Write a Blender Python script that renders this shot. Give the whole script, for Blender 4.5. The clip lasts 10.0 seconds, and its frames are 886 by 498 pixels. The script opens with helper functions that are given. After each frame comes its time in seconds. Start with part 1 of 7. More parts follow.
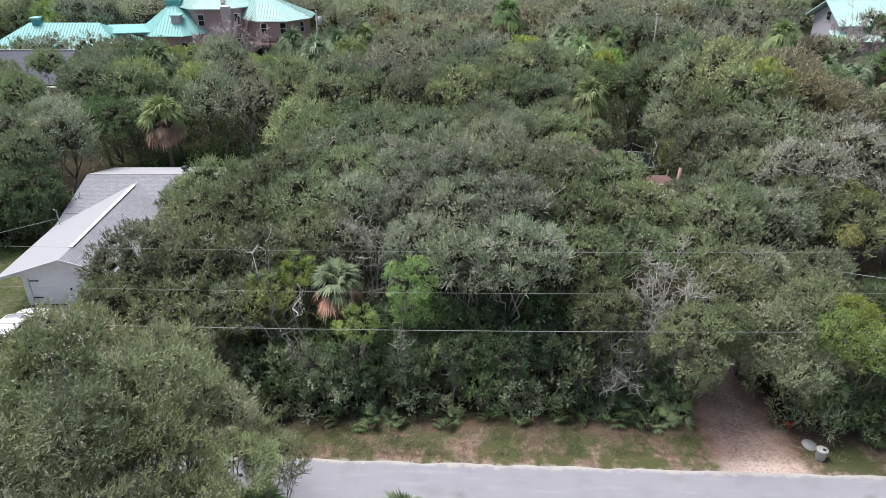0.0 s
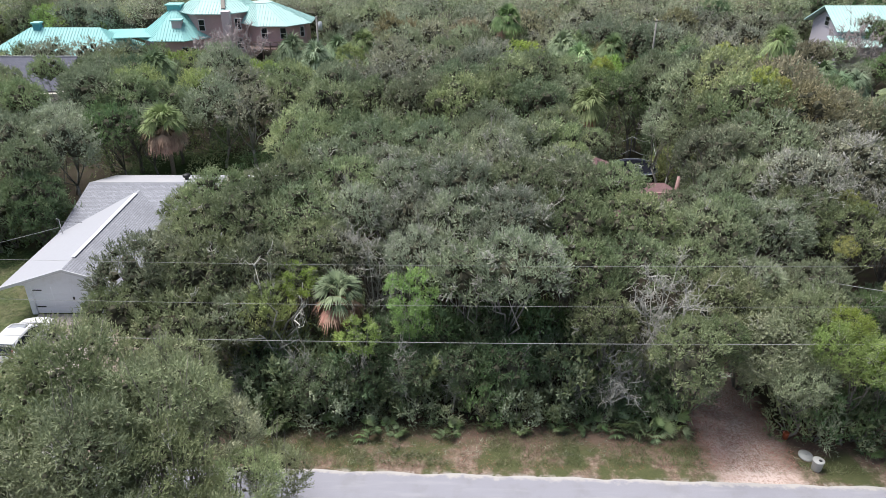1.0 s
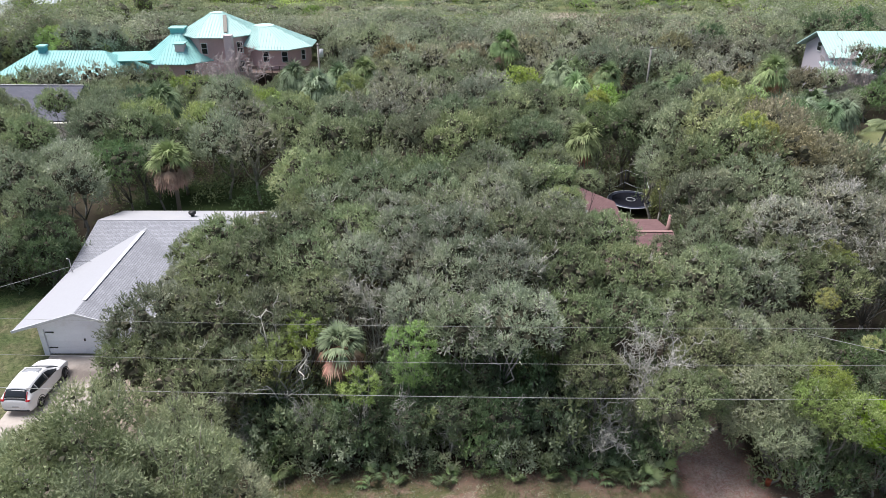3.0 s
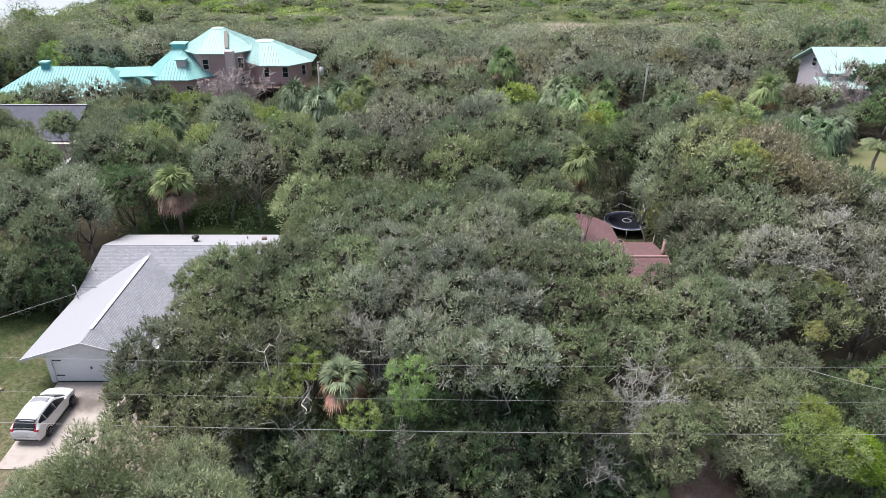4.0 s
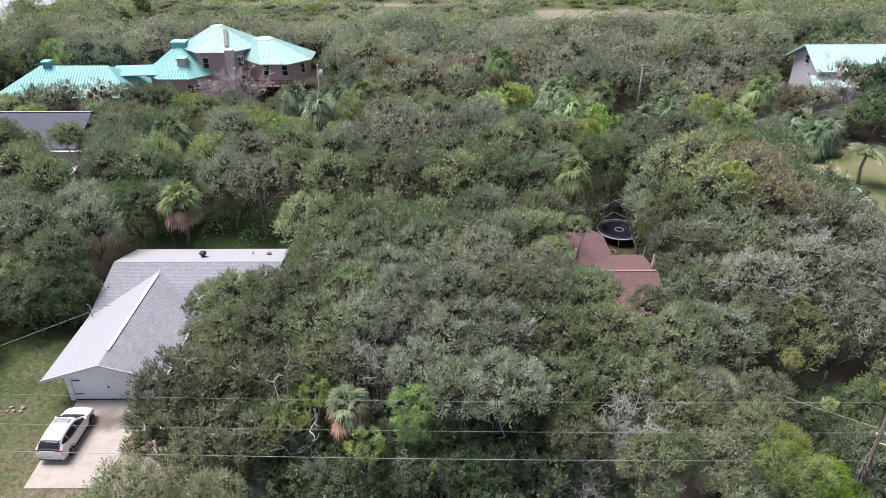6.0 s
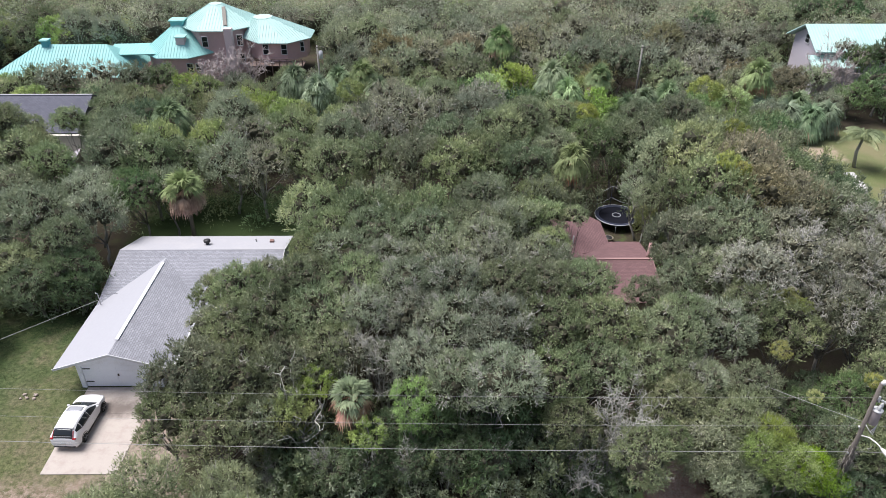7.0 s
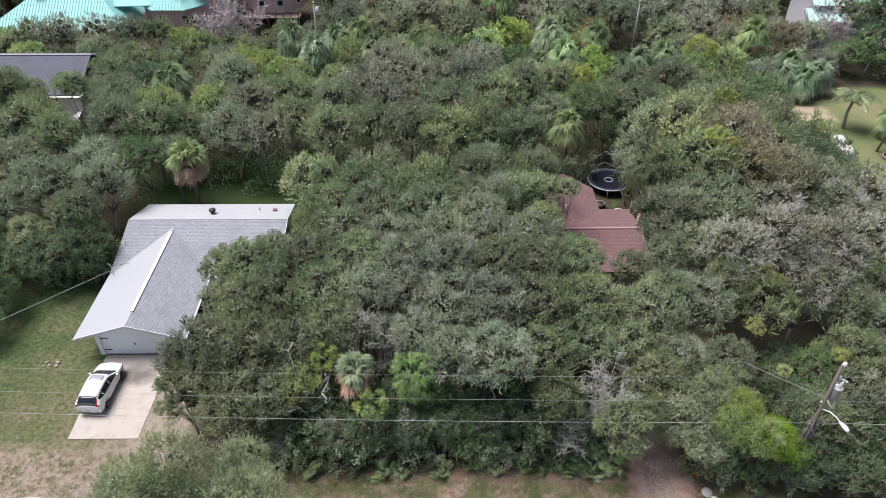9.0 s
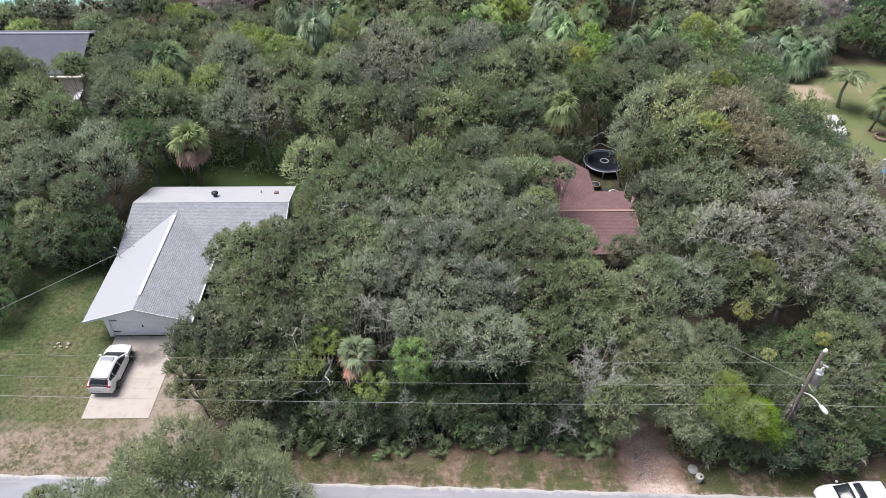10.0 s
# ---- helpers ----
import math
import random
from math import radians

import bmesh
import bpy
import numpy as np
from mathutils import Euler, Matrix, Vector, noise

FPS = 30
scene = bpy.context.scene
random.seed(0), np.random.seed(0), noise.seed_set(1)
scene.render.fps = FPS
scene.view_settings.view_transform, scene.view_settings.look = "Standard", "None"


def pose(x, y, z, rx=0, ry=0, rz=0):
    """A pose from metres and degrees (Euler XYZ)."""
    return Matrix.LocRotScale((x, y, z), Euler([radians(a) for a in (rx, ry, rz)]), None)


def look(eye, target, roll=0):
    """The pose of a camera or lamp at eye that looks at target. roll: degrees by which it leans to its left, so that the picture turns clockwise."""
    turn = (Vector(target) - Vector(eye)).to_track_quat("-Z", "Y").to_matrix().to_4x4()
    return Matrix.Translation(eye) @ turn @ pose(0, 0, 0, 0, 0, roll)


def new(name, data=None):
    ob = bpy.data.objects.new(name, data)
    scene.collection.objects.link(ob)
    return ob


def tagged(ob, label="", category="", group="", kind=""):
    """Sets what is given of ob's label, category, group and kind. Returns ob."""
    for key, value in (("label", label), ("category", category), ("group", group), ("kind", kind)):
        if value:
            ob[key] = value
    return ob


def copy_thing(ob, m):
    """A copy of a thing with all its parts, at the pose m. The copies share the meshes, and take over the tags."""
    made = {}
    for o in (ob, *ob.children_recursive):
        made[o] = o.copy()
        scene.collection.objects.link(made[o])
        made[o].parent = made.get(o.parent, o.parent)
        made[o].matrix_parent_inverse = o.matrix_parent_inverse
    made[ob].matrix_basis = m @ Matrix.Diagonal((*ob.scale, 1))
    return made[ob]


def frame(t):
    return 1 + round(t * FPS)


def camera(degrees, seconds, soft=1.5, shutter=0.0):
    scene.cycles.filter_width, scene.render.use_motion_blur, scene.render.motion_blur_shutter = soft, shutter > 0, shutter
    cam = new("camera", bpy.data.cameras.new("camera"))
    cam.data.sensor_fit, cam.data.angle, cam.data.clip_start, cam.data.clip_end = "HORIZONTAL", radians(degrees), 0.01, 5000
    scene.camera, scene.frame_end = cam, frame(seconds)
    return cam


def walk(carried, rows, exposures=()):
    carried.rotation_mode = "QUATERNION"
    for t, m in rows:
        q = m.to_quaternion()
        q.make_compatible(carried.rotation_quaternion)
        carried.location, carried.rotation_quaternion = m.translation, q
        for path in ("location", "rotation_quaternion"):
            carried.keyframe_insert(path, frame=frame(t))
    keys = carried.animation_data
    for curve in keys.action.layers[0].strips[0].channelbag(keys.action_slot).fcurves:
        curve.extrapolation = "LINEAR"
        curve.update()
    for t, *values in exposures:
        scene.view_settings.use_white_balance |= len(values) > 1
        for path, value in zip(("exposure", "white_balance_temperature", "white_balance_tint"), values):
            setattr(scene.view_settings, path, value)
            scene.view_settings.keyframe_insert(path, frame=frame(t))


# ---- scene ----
# ---- camera and walk ----
cam = camera(64.26, 10.0, soft=0.75)
METRES, EYE, TILT, LEAN, TURN = 18.5, 23.716, -27.5, 0.0, 0.0
ROWS = [
    (0.0, -0.0000, -0.0000, -0.0000, -0.00, 0.00, 0.00),
    (0.5, -0.0010, -0.0066, 0.0117, -0.00, -0.02, 0.01),
    (1.0, -0.0019, -0.0183, 0.0321, -0.04, 0.01, -0.01),
    (1.5, -0.0021, -0.0346, 0.0605, -0.08, 0.02, -0.06),
    (2.0, -0.0016, -0.0566, 0.0935, -0.09, 0.08, -0.07),
    (2.5, -0.0013, -0.0806, 0.1329, -0.13, 0.14, -0.12),
    (4.0, 0.0018, -0.1624, 0.2813, -0.18, 0.26, -0.04),
    (4.5, 0.0034, -0.1916, 0.3336, -0.20, 0.29, -0.02),
    (5.0, 0.0041, -0.2227, 0.3831, -0.24, 0.03, 0.05),
    (5.5, 0.0041, -0.2536, 0.4310, -0.26, -0.86, 0.13),
    (7.0, -0.0022, -0.3388, 0.5723, -0.39, -4.57, 0.13),
    (7.5, -0.0041, -0.3652, 0.6207, -0.46, -5.94, 0.05),
    (8.0, -0.0046, -0.3914, 0.6660, -0.52, -7.33, -0.00),
    (8.5, -0.0029, -0.4189, 0.7141, -0.57, -8.74, 0.06),
    (9.0, -0.0014, -0.4504, 0.7633, -0.61, -10.10, 0.13),
    (9.5, -0.0008, -0.4821, 0.8102, -0.68, -11.49, 0.13),
    (10.0, -0.0029, -0.5126, 0.8571, -0.77, -12.87, 0.12),
]
walk(cam, [(t, pose(0, 0, EYE, TILT, LEAN, TURN) @ pose(METRES * x, METRES * y, METRES * z, 90 + pitch, roll, yaw)) for t, x, y, z, yaw, pitch, roll in ROWS],
     exposures=[(0.0, 0.96, 6250, 11.0), (2.0, 1.12, 6250, 11.5), (5.0, 1.09, 6250, 14.5), (7.5, 1.04, 6250, 14.0), (10.0, 1.03, 6250, 12.0)])

# ---- daylight: bright overcast, the brightest part of the sky to the north-west ----
SUN_ELEVATION, SUN_AZIMUTH = 66.0, 295.0        # degrees; azimuth clockwise from +y
world = bpy.data.worlds.new("overcast_sky")
scene.world = world
world.use_nodes = True
wn, wl = world.node_tree.nodes, world.node_tree.links
wn.clear()
sky = wn.new("ShaderNodeTexSky")
sky.sky_type = "NISHITA"
sky.sun_disc = False
sky.sun_elevation, sky.sun_rotation = radians(SUN_ELEVATION), radians(SUN_AZIMUTH)
sky.air_density, sky.dust_density, sky.ozone_density = 1.0, 2.0, 1.0
haze = wn.new("ShaderNodeHueSaturation")
haze.inputs["Saturation"].default_value = 0.7
bg = wn.new("ShaderNodeBackground")
bg.inputs["Strength"].default_value = 0.064
wout = wn.new("ShaderNodeOutputWorld")
wl.new(sky.outputs["Color"], haze.inputs["Color"])
wl.new(haze.outputs["Color"], bg.inputs["Color"])
wl.new(bg.outputs["Background"], wout.inputs["Surface"])
sun = new("sun", bpy.data.lights.new("sun", "SUN"))
sun.data.energy, sun.data.angle, sun.data.color = 2.8, radians(34), (1.0, 0.96, 0.90)
saz, sel = radians(SUN_AZIMUTH), radians(SUN_ELEVATION)
SUN_WAY = Vector((math.sin(saz) * math.cos(sel), math.cos(saz) * math.cos(sel), math.sin(sel)))
sun.matrix_world = look(SUN_WAY * 100, (0, 0, 0))

# ---- materials ----
class Nodes:
    """A small helper round one material's node tree."""
    def __init__(self, name):
        self.mat = bpy.data.materials.new(name)
        self.mat.use_nodes = True
        self.t = self.mat.node_tree
        self.t.nodes.clear()
        self.out = self.t.nodes.new("ShaderNodeOutputMaterial")
        self.co = self.t.nodes.new("ShaderNodeTexCoord")
        self.geo = self.t.nodes.new("ShaderNodeNewGeometry")
        self.info = self.t.nodes.new("ShaderNodeObjectInfo")

    def put(self, sock, value):
        if isinstance(value, bpy.types.NodeSocket):
            self.t.links.new(value, sock)
        elif isinstance(value, (tuple, list)) and len(value) == 3 and sock.type == "RGBA":
            sock.default_value = (*value, 1.0)
        else:
            sock.default_value = value

    def math(self, op, a, b=0.0, c=0.0, clamp=False):
        n = self.t.nodes.new("ShaderNodeMath")
        n.operation, n.use_clamp = op, clamp
        for s, v in zip(n.inputs, (a, b, c)):
            self.put(s, v)
        return n.outputs[0]

    def noise(self, scale, detail=4.0, rough=0.55, where=None, dist=0.0):
        n = self.t.nodes.new("ShaderNodeTexNoise")
        self.put(n.inputs["Vector"], where or self.co.outputs["Object"])
        for k, v in (("Scale", scale), ("Detail", detail), ("Roughness", rough), ("Distortion", dist)):
            n.inputs[k].default_value = v
        return n.outputs["Fac"]

    def ramp(self, value, a, b, lo=0.0, hi=1.0):
        n = self.t.nodes.new("ShaderNodeMapRange")
        n.interpolation_type = "SMOOTHSTEP"
        for k, v in zip(("Value", "From Min", "From Max", "To Min", "To Max"), (value, a, b, lo, hi)):
            self.put(n.inputs[k], v)
        return n.outputs["Result"]

    def mix(self, f, a, b, how="MIX"):
        n = self.t.nodes.new("ShaderNodeMix")
        n.data_type, n.blend_type = "RGBA", how
        self.put(n.inputs["Factor"], f)
        self.put(n.inputs[6], a)
        self.put(n.inputs[7], b)
        return n.outputs[2]

    def hsv(self, color, h=0.5, s=1.0, v=1.0):
        n = self.t.nodes.new("ShaderNodeHueSaturation")
        for k, x in (("Hue", h), ("Saturation", s), ("Value", v), ("Color", color)):
            self.put(n.inputs[k], x)
        return n.outputs["Color"]

    def bump(self, height, strength=0.3, distance=0.02):
        n = self.t.nodes.new("ShaderNodeBump")
        n.inputs["Strength"].default_value, n.inputs["Distance"].default_value = strength, distance
        self.put(n.inputs["Height"], height)
        return n.outputs["Normal"]

    def xyz(self, where=None):
        n = self.t.nodes.new("ShaderNodeSeparateXYZ")
        self.put(n.inputs[0], where or self.co.outputs["Object"])
        return n.outputs

    def stretch(self, sx, sy, sz, where=None):
        n = self.t.nodes.new("ShaderNodeMapping")
        n.inputs["Scale"].default_value = (sx, sy, sz)
        self.put(n.inputs["Vector"], where or self.co.outputs["Object"])
        return n.outputs[0]

    def surface(self, color, rough=0.7, metal=0.0, normal=None, spec=0.5, sheer=0.0):
        p = self.t.nodes.new("ShaderNodeBsdfPrincipled")
        self.put(p.inputs["Base Color"], color)
        self.put(p.inputs["Roughness"], rough)
        self.put(p.inputs["Metallic"], metal)
        self.put(p.inputs["Specular IOR Level"], spec)
        if normal is not None:
            self.put(p.inputs["Normal"], normal)
        shader = p.outputs[0]
        if sheer:
            tr = self.t.nodes.new("ShaderNodeBsdfTranslucent")
            self.put(tr.inputs["Color"], color)
            mx = self.t.nodes.new("ShaderNodeMixShader")
            mx.inputs[0].default_value = sheer
            self.t.links.new(shader, mx.inputs[1])
            self.t.links.new(tr.outputs[0], mx.inputs[2])
            shader = mx.outputs[0]
        self.t.links.new(shader, self.out.inputs[0])
        return self.mat


def leaf_material(name, low, high, tip, gloss=0.55, sheer=0.32):
    """Foliage: each leaf and each tree has its own tone between low and high, some leaves have the tip colour."""
    n = Nodes(name)
    r = n.geo.outputs["Random Per Island"]
    base = n.mix(n.math("MULTIPLY_ADD", r, 0.44, 0.36), low, high)
    patch = n.noise(0.9, 2.0, where=n.geo.outputs["Position"])
    base = n.mix(n.ramp(patch, 0.55, 0.72, 0.0, 0.6), base, tip)
    base = n.mix(n.ramp(n.math("FRACT", n.math("MULTIPLY", r, 37.0)), 0.94, 1.0, 0.0, 0.7), base, tip)
    tuft = n.noise(1.3, 3.0, where=n.geo.outputs["Position"])
    base = n.hsv(base, 0.5, 1.0, n.ramp(tuft, 0.32, 0.68, 0.92, 1.40))
    base = n.hsv(base, n.math("MULTIPLY_ADD", n.info.outputs["Random"], 0.032, 0.480), n.math("MULTIPLY_ADD", n.math("FRACT", n.math("MULTIPLY", n.info.outputs["Random"], 7.3)), 0.32, 0.70), n.math("MULTIPLY_ADD", n.info.outputs["Random"], 0.36, 1.02))
    stand = n.noise(0.11, 3.0, where=n.geo.outputs["Position"])
    base = n.hsv(base, n.ramp(stand, 0.34, 0.66, 0.518, 0.484), 1.0, n.ramp(stand, 0.34, 0.66, 0.80, 1.34))
    return n.surface(base, gloss + 0.15, spec=0.2, sheer=sheer)


def plain(name, color, rough=0.6, metal=0.0, grain=8.0, amount=0.15, bump=0.0, dirt=(0.12, 0.10, 0.08), soil=0.0, spec=0.5):
    """A surface of one colour with fine grain and larger stains."""
    n = Nodes(name)
    c = n.hsv(color, 0.5, 1.0, n.math("MULTIPLY_ADD", n.noise(grain, 6.0), 2 * amount, 1.0 - amount))
    if soil:
        c = n.mix(n.ramp(n.noise(grain * 0.08, 5.0, 0.65), 0.45, 0.75, 0.0, soil), c, dirt)
    nb = n.bump(n.noise(grain * 3, 4.0), bump, 0.01) if bump else None
    return n.surface(c, rough, metal, nb, spec)


LEAF = {
    "oak": leaf_material("oak_leaf", (0.076, 0.108, 0.052), (0.213, 0.254, 0.133), (0.329, 0.349, 0.204), 0.45),
    "grey_oak": leaf_material("grey_oak_leaf", (0.098, 0.131, 0.075), (0.256, 0.294, 0.186), (0.401, 0.431, 0.308), 0.45),
    "silver": leaf_material("silver_twig_leaf", (0.122, 0.133, 0.086), (0.262, 0.272, 0.188), (0.395, 0.400, 0.295), 0.6),
    "dark": leaf_material("dark_leaf", (0.050, 0.094, 0.040), (0.128, 0.192, 0.083), (0.205, 0.262, 0.126), 0.45),
    "lime": leaf_material("lime_leaf", (0.070, 0.122, 0.012), (0.158, 0.238, 0.027), (0.238, 0.310, 0.052), 0.5, 0.3),
    "pale_lime": leaf_material("pale_lime_leaf", (0.150, 0.225, 0.052), (0.270, 0.365, 0.105), (0.350, 0.440, 0.165), 0.5, 0.3),
    "vine": leaf_material("vine_leaf", (0.150, 0.180, 0.036), (0.285, 0.315, 0.075), (0.400, 0.405, 0.125), 0.5, 0.3),
    "yellow": leaf_material("yellow_green_leaf", (0.108, 0.146, 0.054), (0.259, 0.294, 0.127), (0.386, 0.394, 0.191), 0.45),
    "brown": leaf_material("rusty_leaf", (0.116, 0.113, 0.055), (0.252, 0.236, 0.124), (0.385, 0.325, 0.170), 0.5),
    "myrtle": leaf_material("myrtle_leaf", (0.091, 0.124, 0.055), (0.233, 0.271, 0.140), (0.351, 0.372, 0.220), 0.5),
    "palm": leaf_material("palm_frond", (0.072, 0.115, 0.042), (0.152, 0.210, 0.085), (0.220, 0.268, 0.130), 0.5, 0.15),
    "blue_palm": leaf_material("blue_palm_frond", (0.084, 0.132, 0.060), (0.188, 0.255, 0.132), (0.285, 0.345, 0.205), 0.5, 0.15),
    "gold_palm": leaf_material("yellowing_palm_frond", (0.120, 0.160, 0.050), (0.255, 0.300, 0.115), (0.340, 0.350, 0.175), 0.5, 0.2),
    "queen_palm": leaf_material("queen_palm_leaflet", (0.105, 0.140, 0.062), (0.210, 0.258, 0.118), (0.285, 0.330, 0.170), 0.5, 0.25),
    "dead": leaf_material("dead_frond", (0.150, 0.066, 0.042), (0.290, 0.142, 0.092), (0.385, 0.255, 0.165), 0.8, 0.1),
    "grass": leaf_material("grass_blade", (0.070, 0.092, 0.034), (0.155, 0.172, 0.078), (0.250, 0.225, 0.135), 0.7, 0.15),
}
# Far darker than BARK: the crowns' inner shade is put into this colour.
TWIG_SHADE = plain("inner_twig_shade", (0.082, 0.080, 0.052), 0.95, grain=9.0, amount=0.6, bump=1.0)
LICHEN_TWIG = plain("lichen_grey_twig", (0.44, 0.43, 0.385), 0.9, grain=6.0, amount=0.4)
BARK = plain("grey_bark", (0.235, 0.215, 0.190), 0.9, grain=14.0, amount=0.45, bump=0.6, dirt=(0.08, 0.07, 0.055), soil=0.6)
PALE_TWIG = plain("pale_bare_twig", (0.33, 0.31, 0.28), 0.9, grain=9.0, amount=0.35)
PALM_BARK = plain("palm_bark", (0.20, 0.165, 0.13), 0.95, grain=18.0, amount=0.45, bump=0.8)
PINK_TWIG = plain("pinkish_bare_twig", (0.46, 0.395, 0.39), 0.9, grain=9.0, amount=0.3)

# ---- building helpers ----
def link_mesh(name, mesh, material, parent=None, label=""):
    ob = new(name, mesh)
    if material is not None and not mesh.materials:
        mesh.materials.append(material)
    if parent is not None:
        ob.parent = parent
    return tagged(ob, label) if label else ob


def part(name, bm, material, parent=None, label="", smooth=False):
    """One mesh object out of a bmesh, under a thing or a part."""
    mesh = bpy.data.meshes.new(name)
    bmesh.ops.recalc_face_normals(bm, faces=bm.faces)
    bm.to_mesh(mesh)
    bm.free()
    if smooth:
        mesh.shade_smooth()
    return link_mesh(name, mesh, material, parent, label)


def raw(name, verts, faces, material, parent=None, label="", smooth=False):
    mesh = bpy.data.meshes.new(name)
    mesh.from_pydata([tuple(v) for v in verts], [], faces)
    mesh.update()
    if smooth:
        mesh.shade_smooth()
    return link_mesh(name, mesh, material, parent, label)


def thing(name, m=None, label="", category="", group="", kind=""):
    ob = new(name)
    ob.empty_display_size = 0.2
    if m is not None:
        ob.matrix_world = m
    return tagged(ob, label, category, group, kind)


def box(bm, x0, y0, z0, x1, y1, z1, bevel=0.0):
    """An axis-aligned block, its edges bevelled."""
    g = bmesh.ops.create_cube(bm, size=1.0, matrix=Matrix.Translation(((x0 + x1) / 2, (y0 + y1) / 2, (z0 + z1) / 2)) @ Matrix.Diagonal((x1 - x0, y1 - y0, z1 - z0, 1)))
    if bevel:
        edges = {e for v in g["verts"] for e in v.link_edges}
        bmesh.ops.bevel(bm, geom=list(edges), offset=bevel, segments=1, affect="EDGES")
    return bm


def block(name, x0, y0, z0, x1, y1, z1, material, parent=None, label="", bevel=0.01):
    return part(name, box(bmesh.new(), x0, y0, z0, x1, y1, z1, bevel), material, parent, label)


def tube_arrays(points, radii, sides=6):
    """Vertices and faces of a tapered tube along points."""
    pts = [Vector(p) for p in points]
    verts, faces = [], []
    side = Vector((1, 0, 0))
    for i, p in enumerate(pts):
        d = (pts[min(i + 1, len(pts) - 1)] - pts[max(i - 1, 0)]).normalized()
        side = (side - d * side.dot(d))
        side = side.normalized() if side.length > 1e-4 else d.orthogonal().normalized()
        other = d.cross(side)
        for k in range(sides):
            a = 2 * math.pi * k / sides
            verts.append(p + (side * math.cos(a) + other * math.sin(a)) * radii[i])
    for i in range(len(pts) - 1):
        for k in range(sides):
            a, b = i * sides + k, i * sides + (k + 1) % sides
            faces.append((a, b, b + sides, a + sides))
    faces.append(tuple(range(sides))[::-1])
    faces.append(tuple(range((len(pts) - 1) * sides, len(pts) * sides)))
    return verts, faces


def tubes(name, runs, material, parent=None, label="", sides=6):
    """Several tapered tubes as one mesh; runs of (points, radii)."""
    verts, faces = [], []
    for points, radii in runs:
        v, f = tube_arrays(points, radii, sides)
        faces += [tuple(i + len(verts) for i in q) for q in f]
        verts += v
    return raw(name, verts, faces, material, parent, label, True)


def prism(bm, outline, z0, z1):
    """A solid with a flat outline, from z0 to z1."""
    low = [bm.verts.new((x, y, z0)) for x, y in outline]
    top = [bm.verts.new((x, y, z1)) for x, y in outline]
    bm.faces.new(low[::-1]), bm.faces.new(top)
    for i in range(len(outline)):
        j = (i + 1) % len(outline)
        bm.faces.new((low[i], low[j], top[j], top[i]))
    return bm


def slab(bm, corners, thick):
    """A sheet with the given corners as its upper face, thick metres deep."""
    top = [bm.verts.new(c) for c in corners]
    low = [bm.verts.new((c[0], c[1], c[2] - thick)) for c in corners]
    bm.faces.new(top), bm.faces.new(low[::-1])
    for i in range(len(corners)):
        j = (i + 1) % len(corners)
        bm.faces.new((top[i], low[i], low[j], top[j]))
    return bm


# ---- plants ----


def unit(v):
    return v / np.maximum(np.linalg.norm(v, axis=-1, keepdims=True), 1e-6)


def leaf_blades(pos, way, length, width, rng, face=None):
    """Pointed leaves, three corners each; they turn their upper side to face where it is given."""
    n = len(pos)
    side = unit(np.cross(way, rng.normal(size=(n, 3)) if face is None else face + rng.normal(0, 0.32, (n, 3))))
    L, W = np.asarray(length).reshape(-1, 1), np.asarray(width).reshape(-1, 1)
    low = pos + way * L * rng.uniform(0.0, 0.35, (n, 1))
    v = np.stack([low + side * W * 0.5, pos + way * L, pos - side * W * 0.5], 1)
    return v.reshape(-1, 3)


def poly_mesh(name, verts, k):
    """A mesh of separate k-cornered faces."""
    n = len(verts) // k
    mesh = bpy.data.meshes.new(name)
    mesh.vertices.add(k * n)
    mesh.vertices.foreach_set("co", np.ascontiguousarray(verts, dtype=np.float32).ravel())
    mesh.loops.add(k * n)
    mesh.loops.foreach_set("vertex_index", np.arange(k * n, dtype=np.int32))
    mesh.polygons.add(n)
    mesh.polygons.foreach_set("loop_start", np.arange(0, k * n, k, dtype=np.int32))
    mesh.update(calc_edges=True)
    return mesh


def quad_mesh(name, verts):
    return poly_mesh(name, verts, 4)


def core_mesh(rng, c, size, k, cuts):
    """Dense core of each leaf mass: twigs and leaves, crown shade in their colour."""
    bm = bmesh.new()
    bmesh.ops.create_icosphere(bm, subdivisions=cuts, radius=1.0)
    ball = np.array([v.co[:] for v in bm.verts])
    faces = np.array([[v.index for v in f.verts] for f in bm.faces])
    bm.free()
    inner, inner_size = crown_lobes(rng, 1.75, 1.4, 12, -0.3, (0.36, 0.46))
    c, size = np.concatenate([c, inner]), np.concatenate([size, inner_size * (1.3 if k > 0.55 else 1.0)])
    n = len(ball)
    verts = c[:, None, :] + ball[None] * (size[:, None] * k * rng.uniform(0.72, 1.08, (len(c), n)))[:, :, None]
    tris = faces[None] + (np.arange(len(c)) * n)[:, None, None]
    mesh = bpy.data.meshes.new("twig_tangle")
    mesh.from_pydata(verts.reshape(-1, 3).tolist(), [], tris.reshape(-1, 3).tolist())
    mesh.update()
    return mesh


